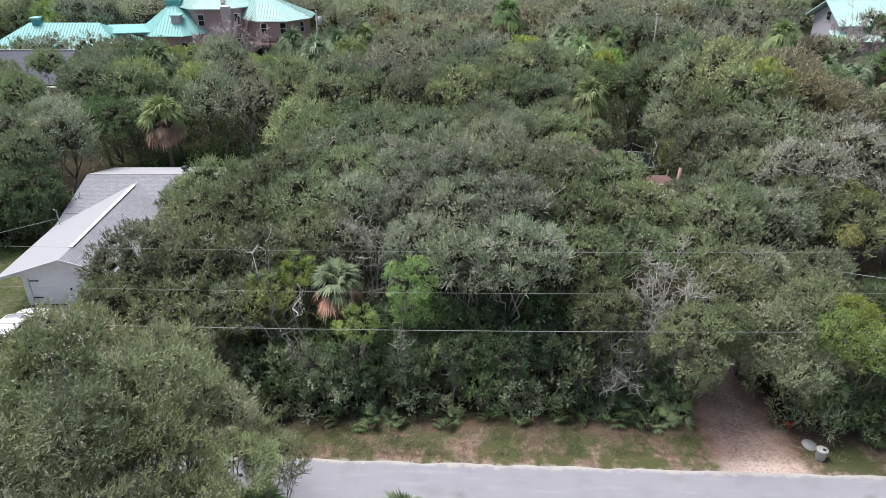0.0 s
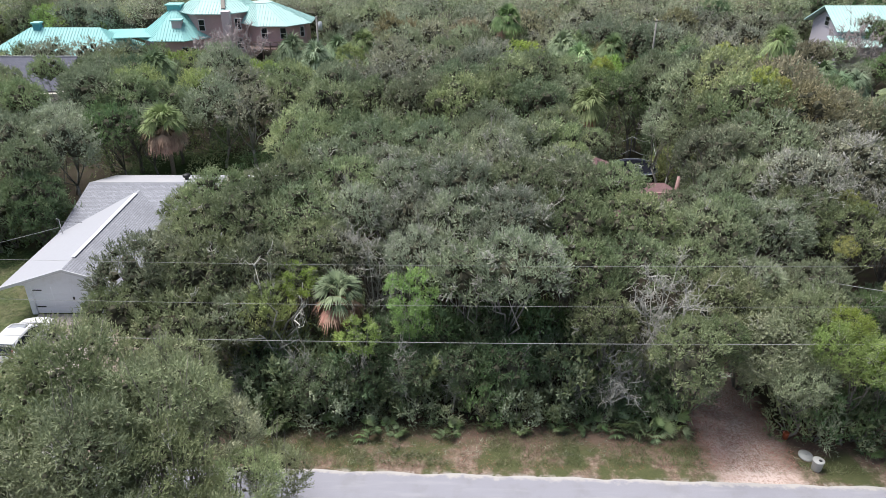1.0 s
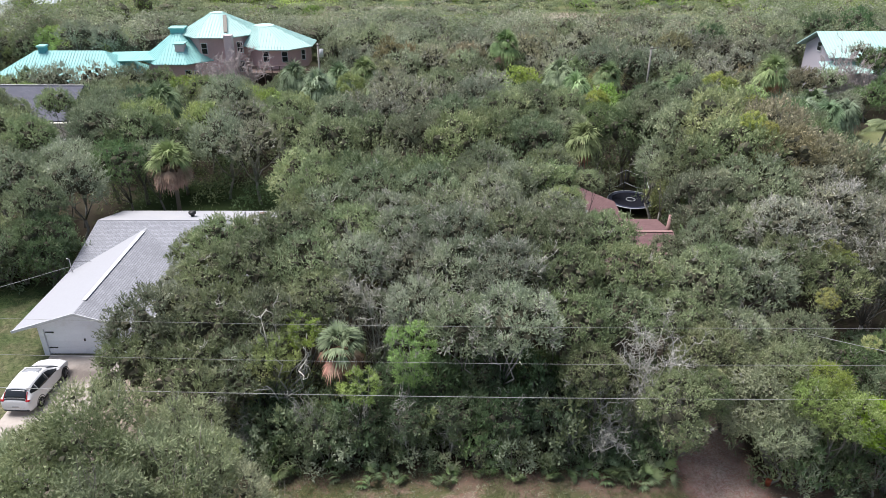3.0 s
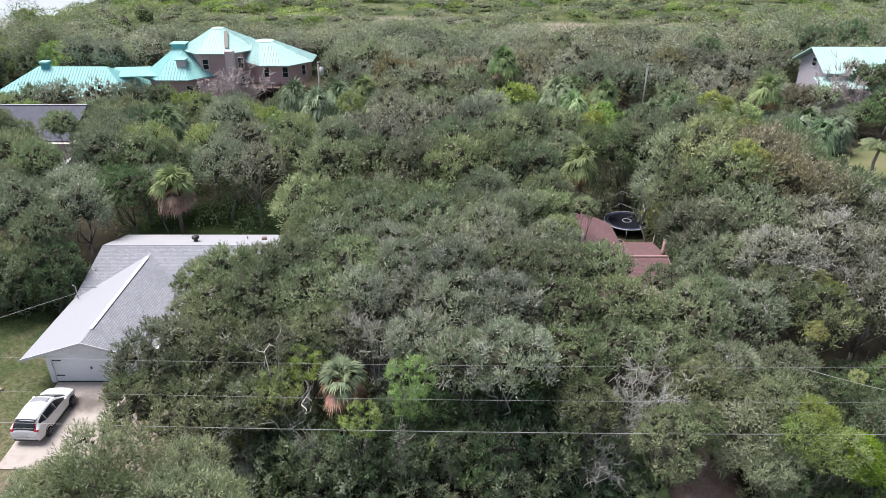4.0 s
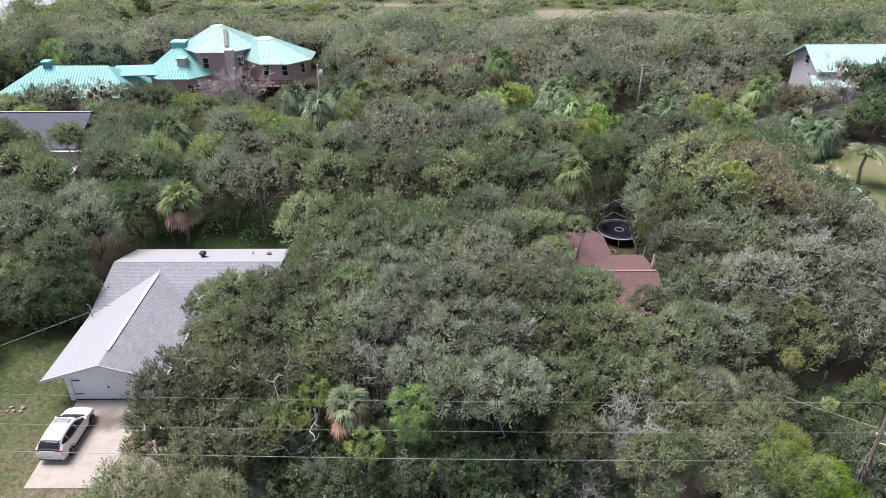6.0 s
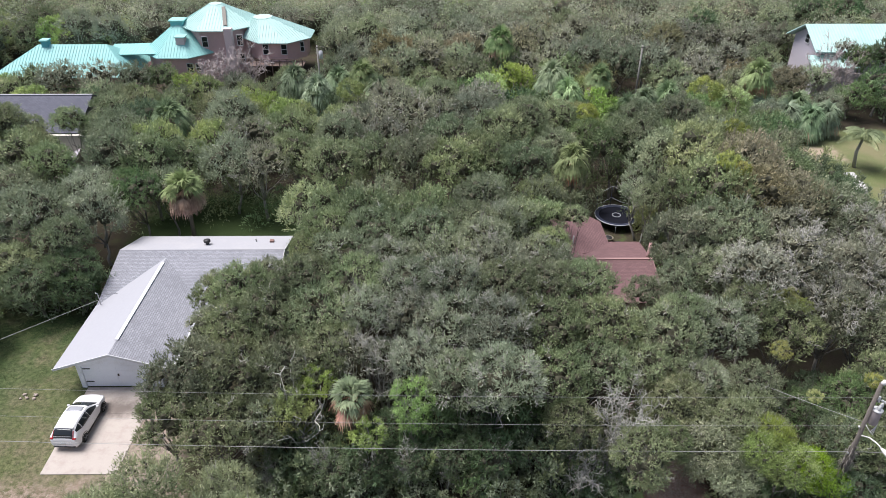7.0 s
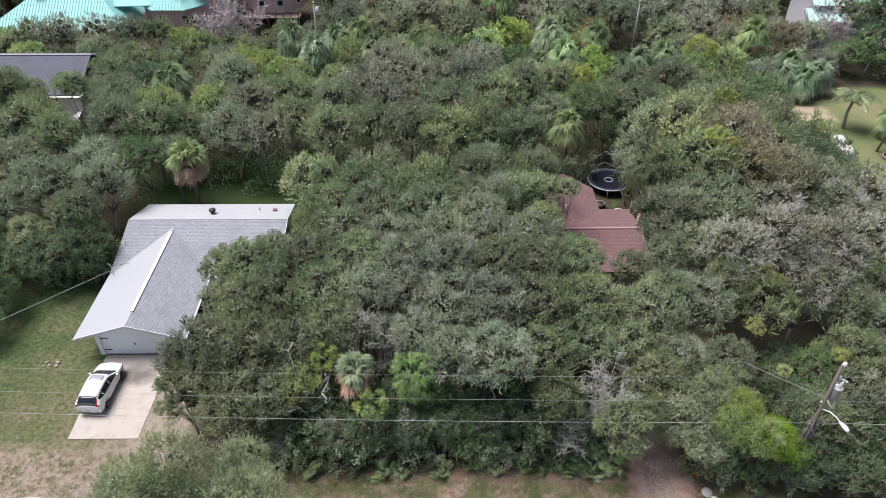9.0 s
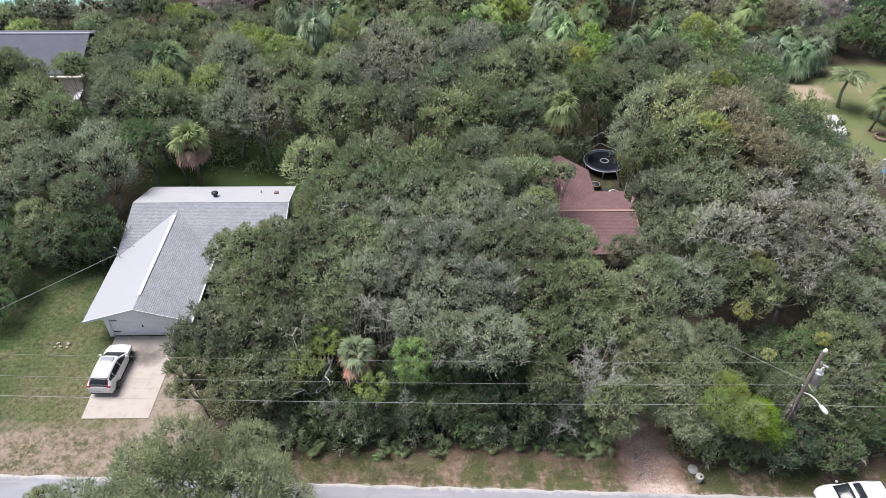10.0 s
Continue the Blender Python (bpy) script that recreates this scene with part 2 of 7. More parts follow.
def crown_lobes(rng, r, tall, count, low=-0.35, clump=(0.24, 0.40)):
    """Centres and sizes of the rounded leaf masses that make up a crown round (0, 0, 0), tall at its top."""
    k = np.arange(count) + 0.5
    up = 1 - (1 - low) * k / count
    up = np.clip(up + rng.normal(0, 0.07, count), low, 1)
    az = k * 2.39996 + rng.normal(0, 0.3, count)
    flat = np.sqrt(np.maximum(0, 1 - up ** 2))
    size = r * rng.uniform(*clump, count)
    shell = (rng.uniform(0.90, 1.08, count) - 0.85 * size / r)[:, None]
    c = np.stack([np.cos(az) * flat * r, np.sin(az) * flat * r, up * tall], 1) * shell
    return c, size


def crown_mesh(name, seed, r=2.6, tall=2.1, lobes=22, tufts=25, sprigs=5, leaves=5, leaf=(0.155, 0.062), shoot=0.32, fill=36, low=-0.35, upward=1.15, spread=0.36, clump=(0.24, 0.40), thin=0.06):
    """A crown of rounded leaf masses, each set with upright tufts of leafy shoots, with dark gaps between them."""
    rng = np.random.default_rng(seed)
    c, size = crown_lobes(rng, r, tall, lobes, low, clump)
    mean = np.mean(size)
    which = np.repeat(np.arange(lobes), np.maximum(4, np.round(tufts * (size / mean) ** 2)).astype(int))
    d = unit(rng.normal(size=(len(which), 3)) + unit(c)[which] * 0.75 + np.array([0, 0, 0.45]))
    at = c[which] + d * (size[which] * rng.uniform(0.80, 1.02, len(which)))[:, None]
    deep = np.linalg.norm(at[:, None, :] - c[None], axis=2) / size[None]
    deep[np.arange(len(which)), which] = 9.0
    keep = (deep.min(1) > 0.74) & (rng.random(len(which)) > thin)
    at, d, which = at[keep], d[keep], which[keep]
    axis = unit(d * 0.7 + np.array([0, 0, upward]) + rng.normal(0, 0.22, d.shape))
    tone = rng.uniform(0.75, 1.25, len(at))
    rep = np.repeat(np.arange(len(at)), sprigs)
    lean = rng.normal(0, 0.36, (len(rep), 3))
    way = unit(axis[rep] + lean)
    base = at[rep] + lean * shoot * 0.55
    long = shoot * tone[rep] * rng.uniform(0.55, 1.25, len(rep))
    r2 = np.repeat(np.arange(len(rep)), leaves)
    along = np.tile(np.linspace(0.05, 1.0, leaves), len(rep)) * long[r2]
    blade = unit(way[r2] + rng.normal(0, spread, (len(r2), 3)))
    pos = base[r2] + way[r2] * along[:, None]
    v = leaf_blades(pos, blade, leaf[0] * rng.uniform(0.65, 1.35, len(r2)), leaf[1] * rng.uniform(0.7, 1.35, len(r2)), rng, face=unit(d + np.array([0, 0, 0.5]))[rep][r2])
    if fill:
        f = np.repeat(np.arange(lobes), fill)
        e = unit(rng.normal(size=(len(f), 3)) + unit(c)[f] * 0.5 + np.array([0, 0, 0.3]))
        inner = c[f] + e * (size[f] * rng.uniform(0.66, 0.90, len(f)))[:, None]
        blade = unit(np.cross(e, rng.normal(size=(len(f), 3))) + e * 0.5 + np.array([0, 0, 0.3]))
        v = np.concatenate([v, leaf_blades(inner, blade, leaf[0] * rng.uniform(1.1, 1.6, len(f)), leaf[1] * rng.uniform(1.4, 2.2, len(f)), rng, face=e)])
    return poly_mesh(name, v, 3), c, size


def twig_runs(rng, c, size, share, each, thick=0.022):
    """Crooked lichen-grey twigs that stand out of some of a crown's leaf masses."""
    runs = []
    for i in rng.permutation(len(c))[:max(1, int(share * len(c)))]:
        if c[i][2] < 0.1 * c[:, 2].max():
            continue
        heart, out = Vector(c[i]), Vector(unit(c[i]))
        for _ in range(each):
            d = Vector(unit(rng.normal(0, 0.75, 3) + np.array(out) + np.array([0, 0, 0.35])))
            a = heart + d * float(size[i]) * rng.uniform(0.3, 0.8)
            b = a + d * rng.uniform(0.3, 0.75)
            way = wavy(rng, a, b, 4, 0.075)
            runs.append((way, [thick, thick, thick * 0.85, thick * 0.7, thick * 0.4]))
            for j in (2, 3):
                e = way[j] + Vector(unit(rng.normal(0, 0.8, 3) + np.array(d))) * rng.uniform(0.15, 0.34)
                runs.append((wavy(rng, way[j], e, 2, 0.05), [thick * 0.7, thick * 0.6, thick * 0.35]))
    return runs


def curling_runs(rng, c, size, count, thick=0.03):
    """Pale crooked branches that curl out from under a crown's outer leaf masses."""
    runs, rim = [], np.hypot(c[:, 0], c[:, 1])
    order = [i for i in np.argsort(-rim) if c[i][2] > 0.15][:int(count * 2)]
    for i in rng.permutation(order)[:count]:
        heart, out = Vector(c[i]), Vector(unit(c[i] * np.array([1, 1, 0.1]) + rng.normal(0, 0.15, 3)))
        a = heart + out * 0.3 * float(size[i]) + Vector((0, 0, -0.35 * float(size[i])))
        for _ in range(2):
            d = (out + Vector(rng.normal(0, 0.55, 3))).normalized()
            k = float(size[i]) * rng.uniform(0.8, 1.3)
            bend = Vector((0, 0, rng.uniform(0.15, 0.45) * k))
            way = [a, a + d * k * 0.4 - bend * 0.7, a + d * k * 0.8 - bend, a + d * k * 1.15 - bend * 0.5, a + d * k * 1.3 + bend * 0.4]
            way = [p + Vector(rng.normal(0, 0.05, 3)) for p in way]
            runs.append((way, [thick, thick * 0.9, thick * 0.75, thick * 0.55, thick * 0.3]))
            for j in (1, 2, 3):
                for _ in range(2):
                    e = way[j] + (d + Vector(rng.normal(0, 0.8, 3))).normalized() * rng.uniform(0.2, 0.5) + Vector((0, 0, 0.1))
                    runs.append((wavy(rng, way[j], e, 3, 0.045), [thick * 0.6, thick * 0.5, thick * 0.38, thick * 0.2]))
    return runs


def wavy(rng, a, b, n, amp):
    """A crooked way from a to b."""
    pts = [a.lerp(b, k / n) for k in range(n + 1)]
    return [p + Vector(rng.normal(0, amp, 3)) if 0 < k < n else p for k, p in enumerate(pts)]


def limb_runs(rng, height, c, size, base=0.15, bare=0.0, limbs=9):
    """Trunk and crooked limbs for a crown whose lobes c are centred on (0, 0, height)."""
    runs = []
    fork = Vector((rng.normal(0, 0.35), rng.normal(0, 0.35), height * rng.uniform(0.3, 0.45)))
    runs.append((wavy(rng, Vector((0, 0, -0.3)), fork, 3, 0.08), [base * 1.3, base, base * 0.9, base * 0.8]))
    for i in rng.permutation(len(c))[:limbs]:
        tip = Vector(c[i]) + Vector((0, 0, height))
        way = wavy(rng, fork, tip, 3, 0.28)
        runs.append((way, [base * 0.42, base * 0.30, base * 0.2, base * 0.06]))
        if rng.random() < bare:
            for _ in range(6):
                out = tip + Vector(unit(np.array(c[i]) + rng.normal(0, 0.9, 3))) * float(size[i]) * rng.uniform(0.8, 1.5)
                runs.append((wavy(rng, way[2].lerp(tip, rng.uniform(0.2, 1)), out, 2, 0.14), [base * 0.13, base * 0.08, base * 0.03]))
    return runs


def bare_tree(name, seed, label, height=4.5, spread=2.2, bark=None, stout=1.0, fine=6):
    """A leafless tree: limbs that fork into branches and many fine twigs."""
    rng = np.random.default_rng(seed)
    top = thing(name, None, label, "tree", "leafless trees")
    limbs, twigs = [], []
    fork = Vector((rng.normal(0, 0.2), rng.normal(0, 0.2), height * 0.3))
    limbs.append(([Vector((0, 0, -0.3)), fork], [0.14, 0.10]))
    for k in range(9):
        a = k * 2.39996
        tip = fork + Vector((math.cos(a), math.sin(a), 0)) * spread * rng.uniform(0.3, 0.9) + Vector((0, 0, height * rng.uniform(0.3, 0.68)))
        way = wavy(rng, fork, tip, 4, 0.26)
        limbs.append((way, [q * min(1.0, 0.62 * stout) for q in (0.07, 0.055, 0.045, 0.03, 0.015)]))
        for _ in range(min(9, fine + 2)):
            s = way[rng.integers(1, 5)]
            e = s + Vector(unit(rng.normal(size=3) + np.array(tip - fork) * 0.4)) * rng.uniform(0.5, 1.1)
            w2 = wavy(rng, s, e, 3, 0.1)
            limbs.append((w2, [0.028 * stout, 0.022 * stout, 0.016 * stout, 0.008 * stout]))
            for _ in range(fine):
                s2 = w2[rng.integers(1, 4)]
                e2 = s2 + Vector(unit(rng.normal(size=3) + np.array(e - s) * 0.7)) * rng.uniform(0.25, 0.6)
                twigs.append((wavy(rng, s2, e2, 2, 0.07), [0.013 * stout, 0.010 * stout, 0.005 * stout]))
    tubes("trunk", limbs, bark or PALE_TWIG, top, sides=4)
    tagged(tubes("twig_mass", twigs, bark or PALE_TWIG, top, sides=3), kind="stuff")
    return top


def tree_master(name, seed, leafkind, label, category="tree", height=5.6, bare=0.0, bark=None, twigs=(0, 0), heart=0.56, cuts=1, limbs=9, curls=0, **crown):
    """One tree: trunk with limbs and a crown of leaves. Its crown's centre is height metres up."""
    rng = np.random.default_rng(seed + 1000)
    mesh, c, size = crown_mesh("crown", seed, **crown)
    top = thing(name, None, label, category, "trees of the wood")
    tubes("trunk", limb_runs(rng, height, c, size, bare=bare, limbs=limbs), bark or BARK, top, sides=4)
    link_mesh("crown", mesh, LEAF[leafkind], top).location = (0, 0, height)
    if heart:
        tagged(link_mesh("twig_tangle", core_mesh(rng, c[c[:, 2] > 0], size[c[:, 2] > 0], heart, cuts), TWIG_SHADE, top), "dense inner twigs with the crown's shade in their colour", kind="stuff").location = (0, 0, height)
    if twigs[1]:
        tagged(tubes("bare_twig", twig_runs(rng, c, size, *twigs), LICHEN_TWIG, top, sides=3), "pale crooked bare twigs", kind="stuff").location = (0, 0, height)
    if curls:
        tagged(tubes("curling_branch", curling_runs(rng, c, size, curls), LICHEN_TWIG, top, sides=3), "pale curling branches under the leaves", kind="stuff").location = (0, 0, height)
    return top


def fan_frond(rng, stem, span, blades, droop):
    """A fan-shaped palm leaf: its stem runs out along +x from the crown's heart. Vertices in fours."""
    out = []
    for k in range(blades):
        a = (k / (blades - 1) - 0.5) * 2.25
        l = span * (1 - 0.25 * abs(a) / 1.2) * rng.uniform(0.75, 1.12)
        d = np.array([math.cos(a), math.sin(a), 0.12 * math.cos(3 * a)])
        base = np.array([stem, 0, 0])
        mid, tip = base + d * l * 0.55 - np.array([0, 0, 0.16 * droop * l]), base + d * l + np.array([0, 0, -droop * l * rng.uniform(0.6, 1.3)])
        w = np.array([-d[1], d[0], 0]) * span * 0.042
        up = np.array([0, 0, 0.03])
        out += [base, mid + w + up, tip, mid - w + up]
    out += [np.array([0, -0.02, 0]), np.array([stem * 0.5, 0.025, 0.02]), np.array([stem * 1.05, 0, 0]), np.array([stem * 0.5, -0.025, 0.02])]
    return np.array(out)


def turn(v, pitch, yaw, at):
    c, s = math.cos(pitch), math.sin(pitch)
    v = v @ np.array([[c, 0, -s], [0, 1, 0], [s, 0, c]]).T @ np.eye(3)
    c, s = math.cos(yaw), math.sin(yaw)
    return v @ np.array([[c, -s, 0], [s, c, 0], [0, 0, 1]]).T + at


def arch(v, pitch, yaw, at, hang):
    """Turn a frond into place and let it sag under its weight."""
    v = turn(v, pitch, yaw, np.zeros(3))
    rho = np.hypot(v[:, 0], v[:, 1])
    v[:, 2] -= 0.30 * hang * rho ** 2
    return v + at


def fan_palm(name, seed, height, label, fronds=34, span=1.05, skirt=0, stem=0.9, lowest=-0.05, hang=0.55, leaf="palm"):
    """A cabbage palm: straight trunk, round head of fan leaves, a skirt of dead ones."""
    rng = np.random.default_rng(seed)
    top = thing(name, None, label, "palm tree", "cabbage palms")
    bend = rng.normal(0, 0.12, 2)
    tubes("trunk", [([(0, 0, -0.2), (bend[0], bend[1], height * 0.5), (0, 0, height)], [0.20, 0.16, 0.19])], PALM_BARK, top, sides=8)
    def head(n, lo, hi, reach, hang):
        vs = []
        for k in range(n):
            up = lo + (hi - lo) * ((k + 0.5) / n)
            vs.append(arch(fan_frond(rng, stem * reach * rng.uniform(0.85, 1.15), span * rng.uniform(0.8, 1.15), 17, 0.45), up + rng.normal(0, 0.14), k * 2.39996 + rng.normal(0, 0.35), np.array([0, 0, height + 0.1]), hang))
        return np.concatenate(vs)
    link_mesh("crown", quad_mesh("crown", head(fronds, 1.4, lowest, 1.0, hang)), LEAF[leaf], top)
    if skirt:
        link_mesh("dead_fronds", quad_mesh("dead_fronds", head(skirt, -0.25, -1.35, 1.05, 0.6)), LEAF["dead"], top, "hanging skirt of dead brown fronds")
    return top


def saw_palmetto(name, seed, label, fronds=20, span=0.75):
    rng = np.random.default_rng(seed)
    top = thing(name, None, label, "palmetto", "saw palmettos at the wood's edge")
    for _ in range(fronds):
        v = turn(fan_frond(rng, 0.7 * rng.uniform(0.6, 1.2), span * rng.uniform(0.8, 1.1), 13, 0.2), rng.uniform(0.15, 1.25), rng.uniform(0, 6.28), np.array([rng.normal(0, 0.25), rng.normal(0, 0.25), 0.05]))
        link_mesh("frond", quad_mesh("frond", v), LEAF["palm"], top)
    return top


def feather_palm(name, seed, height, label):
    """A queen palm: slim trunk and arching feather leaves."""
    rng = np.random.default_rng(seed)
    top = thing(name, None, label, "palm tree")
    tubes("trunk", [([(0, 0, -0.2), (-0.25, 0, height * 0.5), (0, 0, height)], [0.19, 0.15, 0.12])], PALE_TWIG, top, sides=8)
    vs = []
    for k in range(20):
        yaw, rise, L = k * 2.39996, rng.uniform(0.75, 1.35), rng.uniform(2.3, 3.0)
        out = np.array([math.cos(yaw), math.sin(yaw), 0])
        for j in range(34):
            s = (j + 2) / 36
            p = out * L * 0.8 * (s * math.cos(rise) + 0.45 * s * s) + np.array([0, 0, L * (math.sin(rise) * s - 0.85 * s * s)])
            for sg in (-1, 1):
                d = np.array([-out[1], out[0], 0]) * sg * 0.8 + out * 0.45 + np.array([0, 0, -0.95])
                d /= np.linalg.norm(d)
                l = 0.75 * math.sin(math.pi * min(1, s * 0.85 + 0.12)) + 0.1
                w = out * 0.045
                vs += [p, p + d * l * 0.5 + w, p + d * l, p + d * l * 0.5 - w]
    ob = link_mesh("crown", quad_mesh("crown", np.array(vs)), LEAF["queen_palm"], top)
    ob.location = (0, 0, height)
    return top

# ---- ground, road, water ----
def ground_material():
    n = Nodes("ground")
    pos = n.geo.outputs["Position"]
    x, y, z = n.xyz(pos)
    big, mid, fine = n.noise(0.12, 4.0, where=pos), n.noise(0.9, 5.0, where=pos), n.noise(7.0, 6.0, 0.65, where=pos)
    # Litter darker than dry leaves: the woods' shade is put into its colour.
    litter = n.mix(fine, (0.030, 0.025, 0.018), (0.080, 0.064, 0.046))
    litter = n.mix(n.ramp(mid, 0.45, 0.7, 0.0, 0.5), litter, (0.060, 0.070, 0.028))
    lush = n.mix(fine, (0.045, 0.075, 0.022), (0.100, 0.140, 0.046))
    sand = n.mix(fine, (0.20, 0.155, 0.125), (0.37, 0.31, 0.26))

    def area(x0, y0, x1, y1, soft=1.2, rough=1.6):
        """1 inside a rectangle whose edge wanders."""
        wob = n.math("MULTIPLY", n.math("SUBTRACT", mid, 0.5), 2 * rough)
        dx = n.math("SUBTRACT", n.math("ABSOLUTE", n.math("SUBTRACT", x, (x0 + x1) / 2)), (x1 - x0) / 2)
        dy = n.math("SUBTRACT", n.math("ABSOLUTE", n.math("SUBTRACT", y, (y0 + y1) / 2)), (y1 - y0) / 2)
        return n.ramp(n.math("ADD", n.math("MAXIMUM", dx, dy), wob), -soft, soft, 1.0, 0.0)

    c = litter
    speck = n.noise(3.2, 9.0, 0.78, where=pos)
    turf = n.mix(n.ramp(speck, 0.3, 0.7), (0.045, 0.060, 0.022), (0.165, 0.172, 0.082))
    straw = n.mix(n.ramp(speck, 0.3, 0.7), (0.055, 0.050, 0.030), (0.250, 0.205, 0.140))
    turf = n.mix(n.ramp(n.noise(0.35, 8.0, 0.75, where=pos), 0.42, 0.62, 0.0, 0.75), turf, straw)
    # Greener, darker grass to the north and west, with hedge shade in its colour.
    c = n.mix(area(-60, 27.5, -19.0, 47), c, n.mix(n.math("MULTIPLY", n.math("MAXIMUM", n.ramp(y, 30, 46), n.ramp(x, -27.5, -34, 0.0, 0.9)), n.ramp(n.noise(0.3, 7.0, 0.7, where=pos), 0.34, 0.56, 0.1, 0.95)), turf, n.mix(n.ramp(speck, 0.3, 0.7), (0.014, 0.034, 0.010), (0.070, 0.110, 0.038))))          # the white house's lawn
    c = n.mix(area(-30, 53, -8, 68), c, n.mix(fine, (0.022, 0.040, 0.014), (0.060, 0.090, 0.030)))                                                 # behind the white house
    c = n.mix(area(11, 50, 23, 72), c, n.mix(n.ramp(mid, 0.25, 0.5), lush, litter))                              # trampoline yard
    east_lawn = n.mix(fine, (0.085, 0.112, 0.040), (0.165, 0.190, 0.082))
    c = n.mix(area(43, 62, 90, 86, 1.0, 0.8), c, n.mix(n.ramp(big, 0.42, 0.68, 0.0, 0.7), east_lawn, (0.215, 0.185, 0.110)))
    c = n.mix(area(45.0, 76.5, 49.0, 80.5, 0.9, 1.6), c, (0.34, 0.275, 0.205))                                   # bare sandy patch
    from_road = n.math("SUBTRACT", y, n.math("MULTIPLY_ADD", x, -0.042, 24.12))
    crumbs = n.noise(2.6, 9.0, 0.78, where=pos)
    blot = n.noise(0.55, 8.0, 0.7, where=pos)
    tan = n.mix(crumbs, (0.145, 0.098, 0.076), (0.39, 0.30, 0.24))
    brown = n.mix(crumbs, (0.070, 0.050, 0.038), (0.235, 0.162, 0.122))
    green = n.mix(crumbs, (0.034, 0.046, 0.017), (0.128, 0.130, 0.060))
    verge = n.mix(n.ramp(blot, 0.44, 0.60), green, n.mix(n.ramp(crumbs, 0.42, 0.62), brown, tan))
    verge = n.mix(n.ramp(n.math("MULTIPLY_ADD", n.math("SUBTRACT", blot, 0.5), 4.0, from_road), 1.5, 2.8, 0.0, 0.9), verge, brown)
    c = n.mix(area(-14, 22.5, 40, 27.4, 0.5, 0.9), c, verge)
    c = n.mix(area(-60, 23.0, -15.5, 29.2, 0.9, 1.8), c, n.mix(n.ramp(blot, 0.40, 0.62), n.mix(n.ramp(crumbs, 0.45, 0.6), green, tan), n.mix(n.ramp(crumbs, 0.40, 0.62), tan, sand)))   # sandy roadside
    c = n.mix(n.math("MULTIPLY", area(-21.6, 24, -17.0, 36, 0.8, 1.2), n.ramp(crumbs, 0.28, 0.55)), c, sand)
    c = n.mix(area(12.7, 22.5, 16.4, 36, 0.6, 0.8), c, n.mix(crumbs, (0.190, 0.128, 0.104), (0.58, 0.42, 0.355)))                                 # dirt drive
    gravel = n.noise(6.0, 9.0, 0.8, where=pos)
    c = n.mix(n.math("MULTIPLY", area(13.1, 22.0, 15.9, 31.0, 1.0, 1.2), n.ramp(gravel, 0.40, 0.54, 0.05, 0.95)), c, (0.62, 0.50, 0.45))
    edge = n.math("MULTIPLY", n.math("MULTIPLY", n.ramp(from_road, 0.05, 0.40, 1.0, 0.0), n.ramp(from_road, -0.8, -0.4)), n.ramp(n.noise(1.6, 6.0, 0.7, where=pos), 0.46, 0.60))
    c = n.mix(n.math("MULTIPLY", edge, 0.8), c, (0.42, 0.38, 0.345))                                                    # crumbled edge of the road
    c = n.mix(n.ramp(y, 118, 135), c, n.mix(n.ramp(big, 0.4, 0.62), (0.070, 0.095, 0.036), (0.135, 0.145, 0.065)))
    c = n.mix(area(20, 166, 60, 178, 2.0, 6.0), c, (0.26, 0.225, 0.17))
    c = n.mix(area(-60, 182, 20, 187, 1.5, 5.0), c, (0.24, 0.205, 0.155))
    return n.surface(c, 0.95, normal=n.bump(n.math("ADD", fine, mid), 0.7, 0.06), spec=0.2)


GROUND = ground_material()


def ground_sheet():
    """One sheet to the horizon, finer near by."""
    def steps(lo, hi, inner_lo, inner_hi, fine):
        out = list(np.arange(inner_lo, inner_hi + 0.01, fine))
        s, v = fine, inner_hi
        while v < hi:
            s *= 1.35
            v = min(hi, v + s)
            out.append(v)
        s, v = fine, inner_lo
        while v > lo:
            s *= 1.35
            v = max(lo, v - s)
            out.insert(0, v)
        return out
    xs, ys = steps(-2500, 2500, -60, 70, 2.0), steps(-2500, 4000, 10, 90, 2.0)
    verts = []
    for yy in ys:
        for xx in xs:
            h = 0.10 * noise.noise(Vector((xx * 0.08, yy * 0.08, 3.1)))
            flat = abs(yy - 21.5) < 5.0 or (-32 < xx < -11 and 26 < yy < 60) or (9 < xx < 21 and 42 < yy < 64)
            verts.append((xx, yy, -0.02 if flat else min(h, 0.06) - 0.02))
    w = len(xs)
    faces = [(j * w + i, j * w + i + 1, (j + 1) * w + i + 1, (j + 1) * w + i) for j in range(len(ys) - 1) for i in range(w - 1)]
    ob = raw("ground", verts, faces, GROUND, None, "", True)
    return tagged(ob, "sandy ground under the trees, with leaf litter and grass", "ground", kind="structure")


ground_sheet()


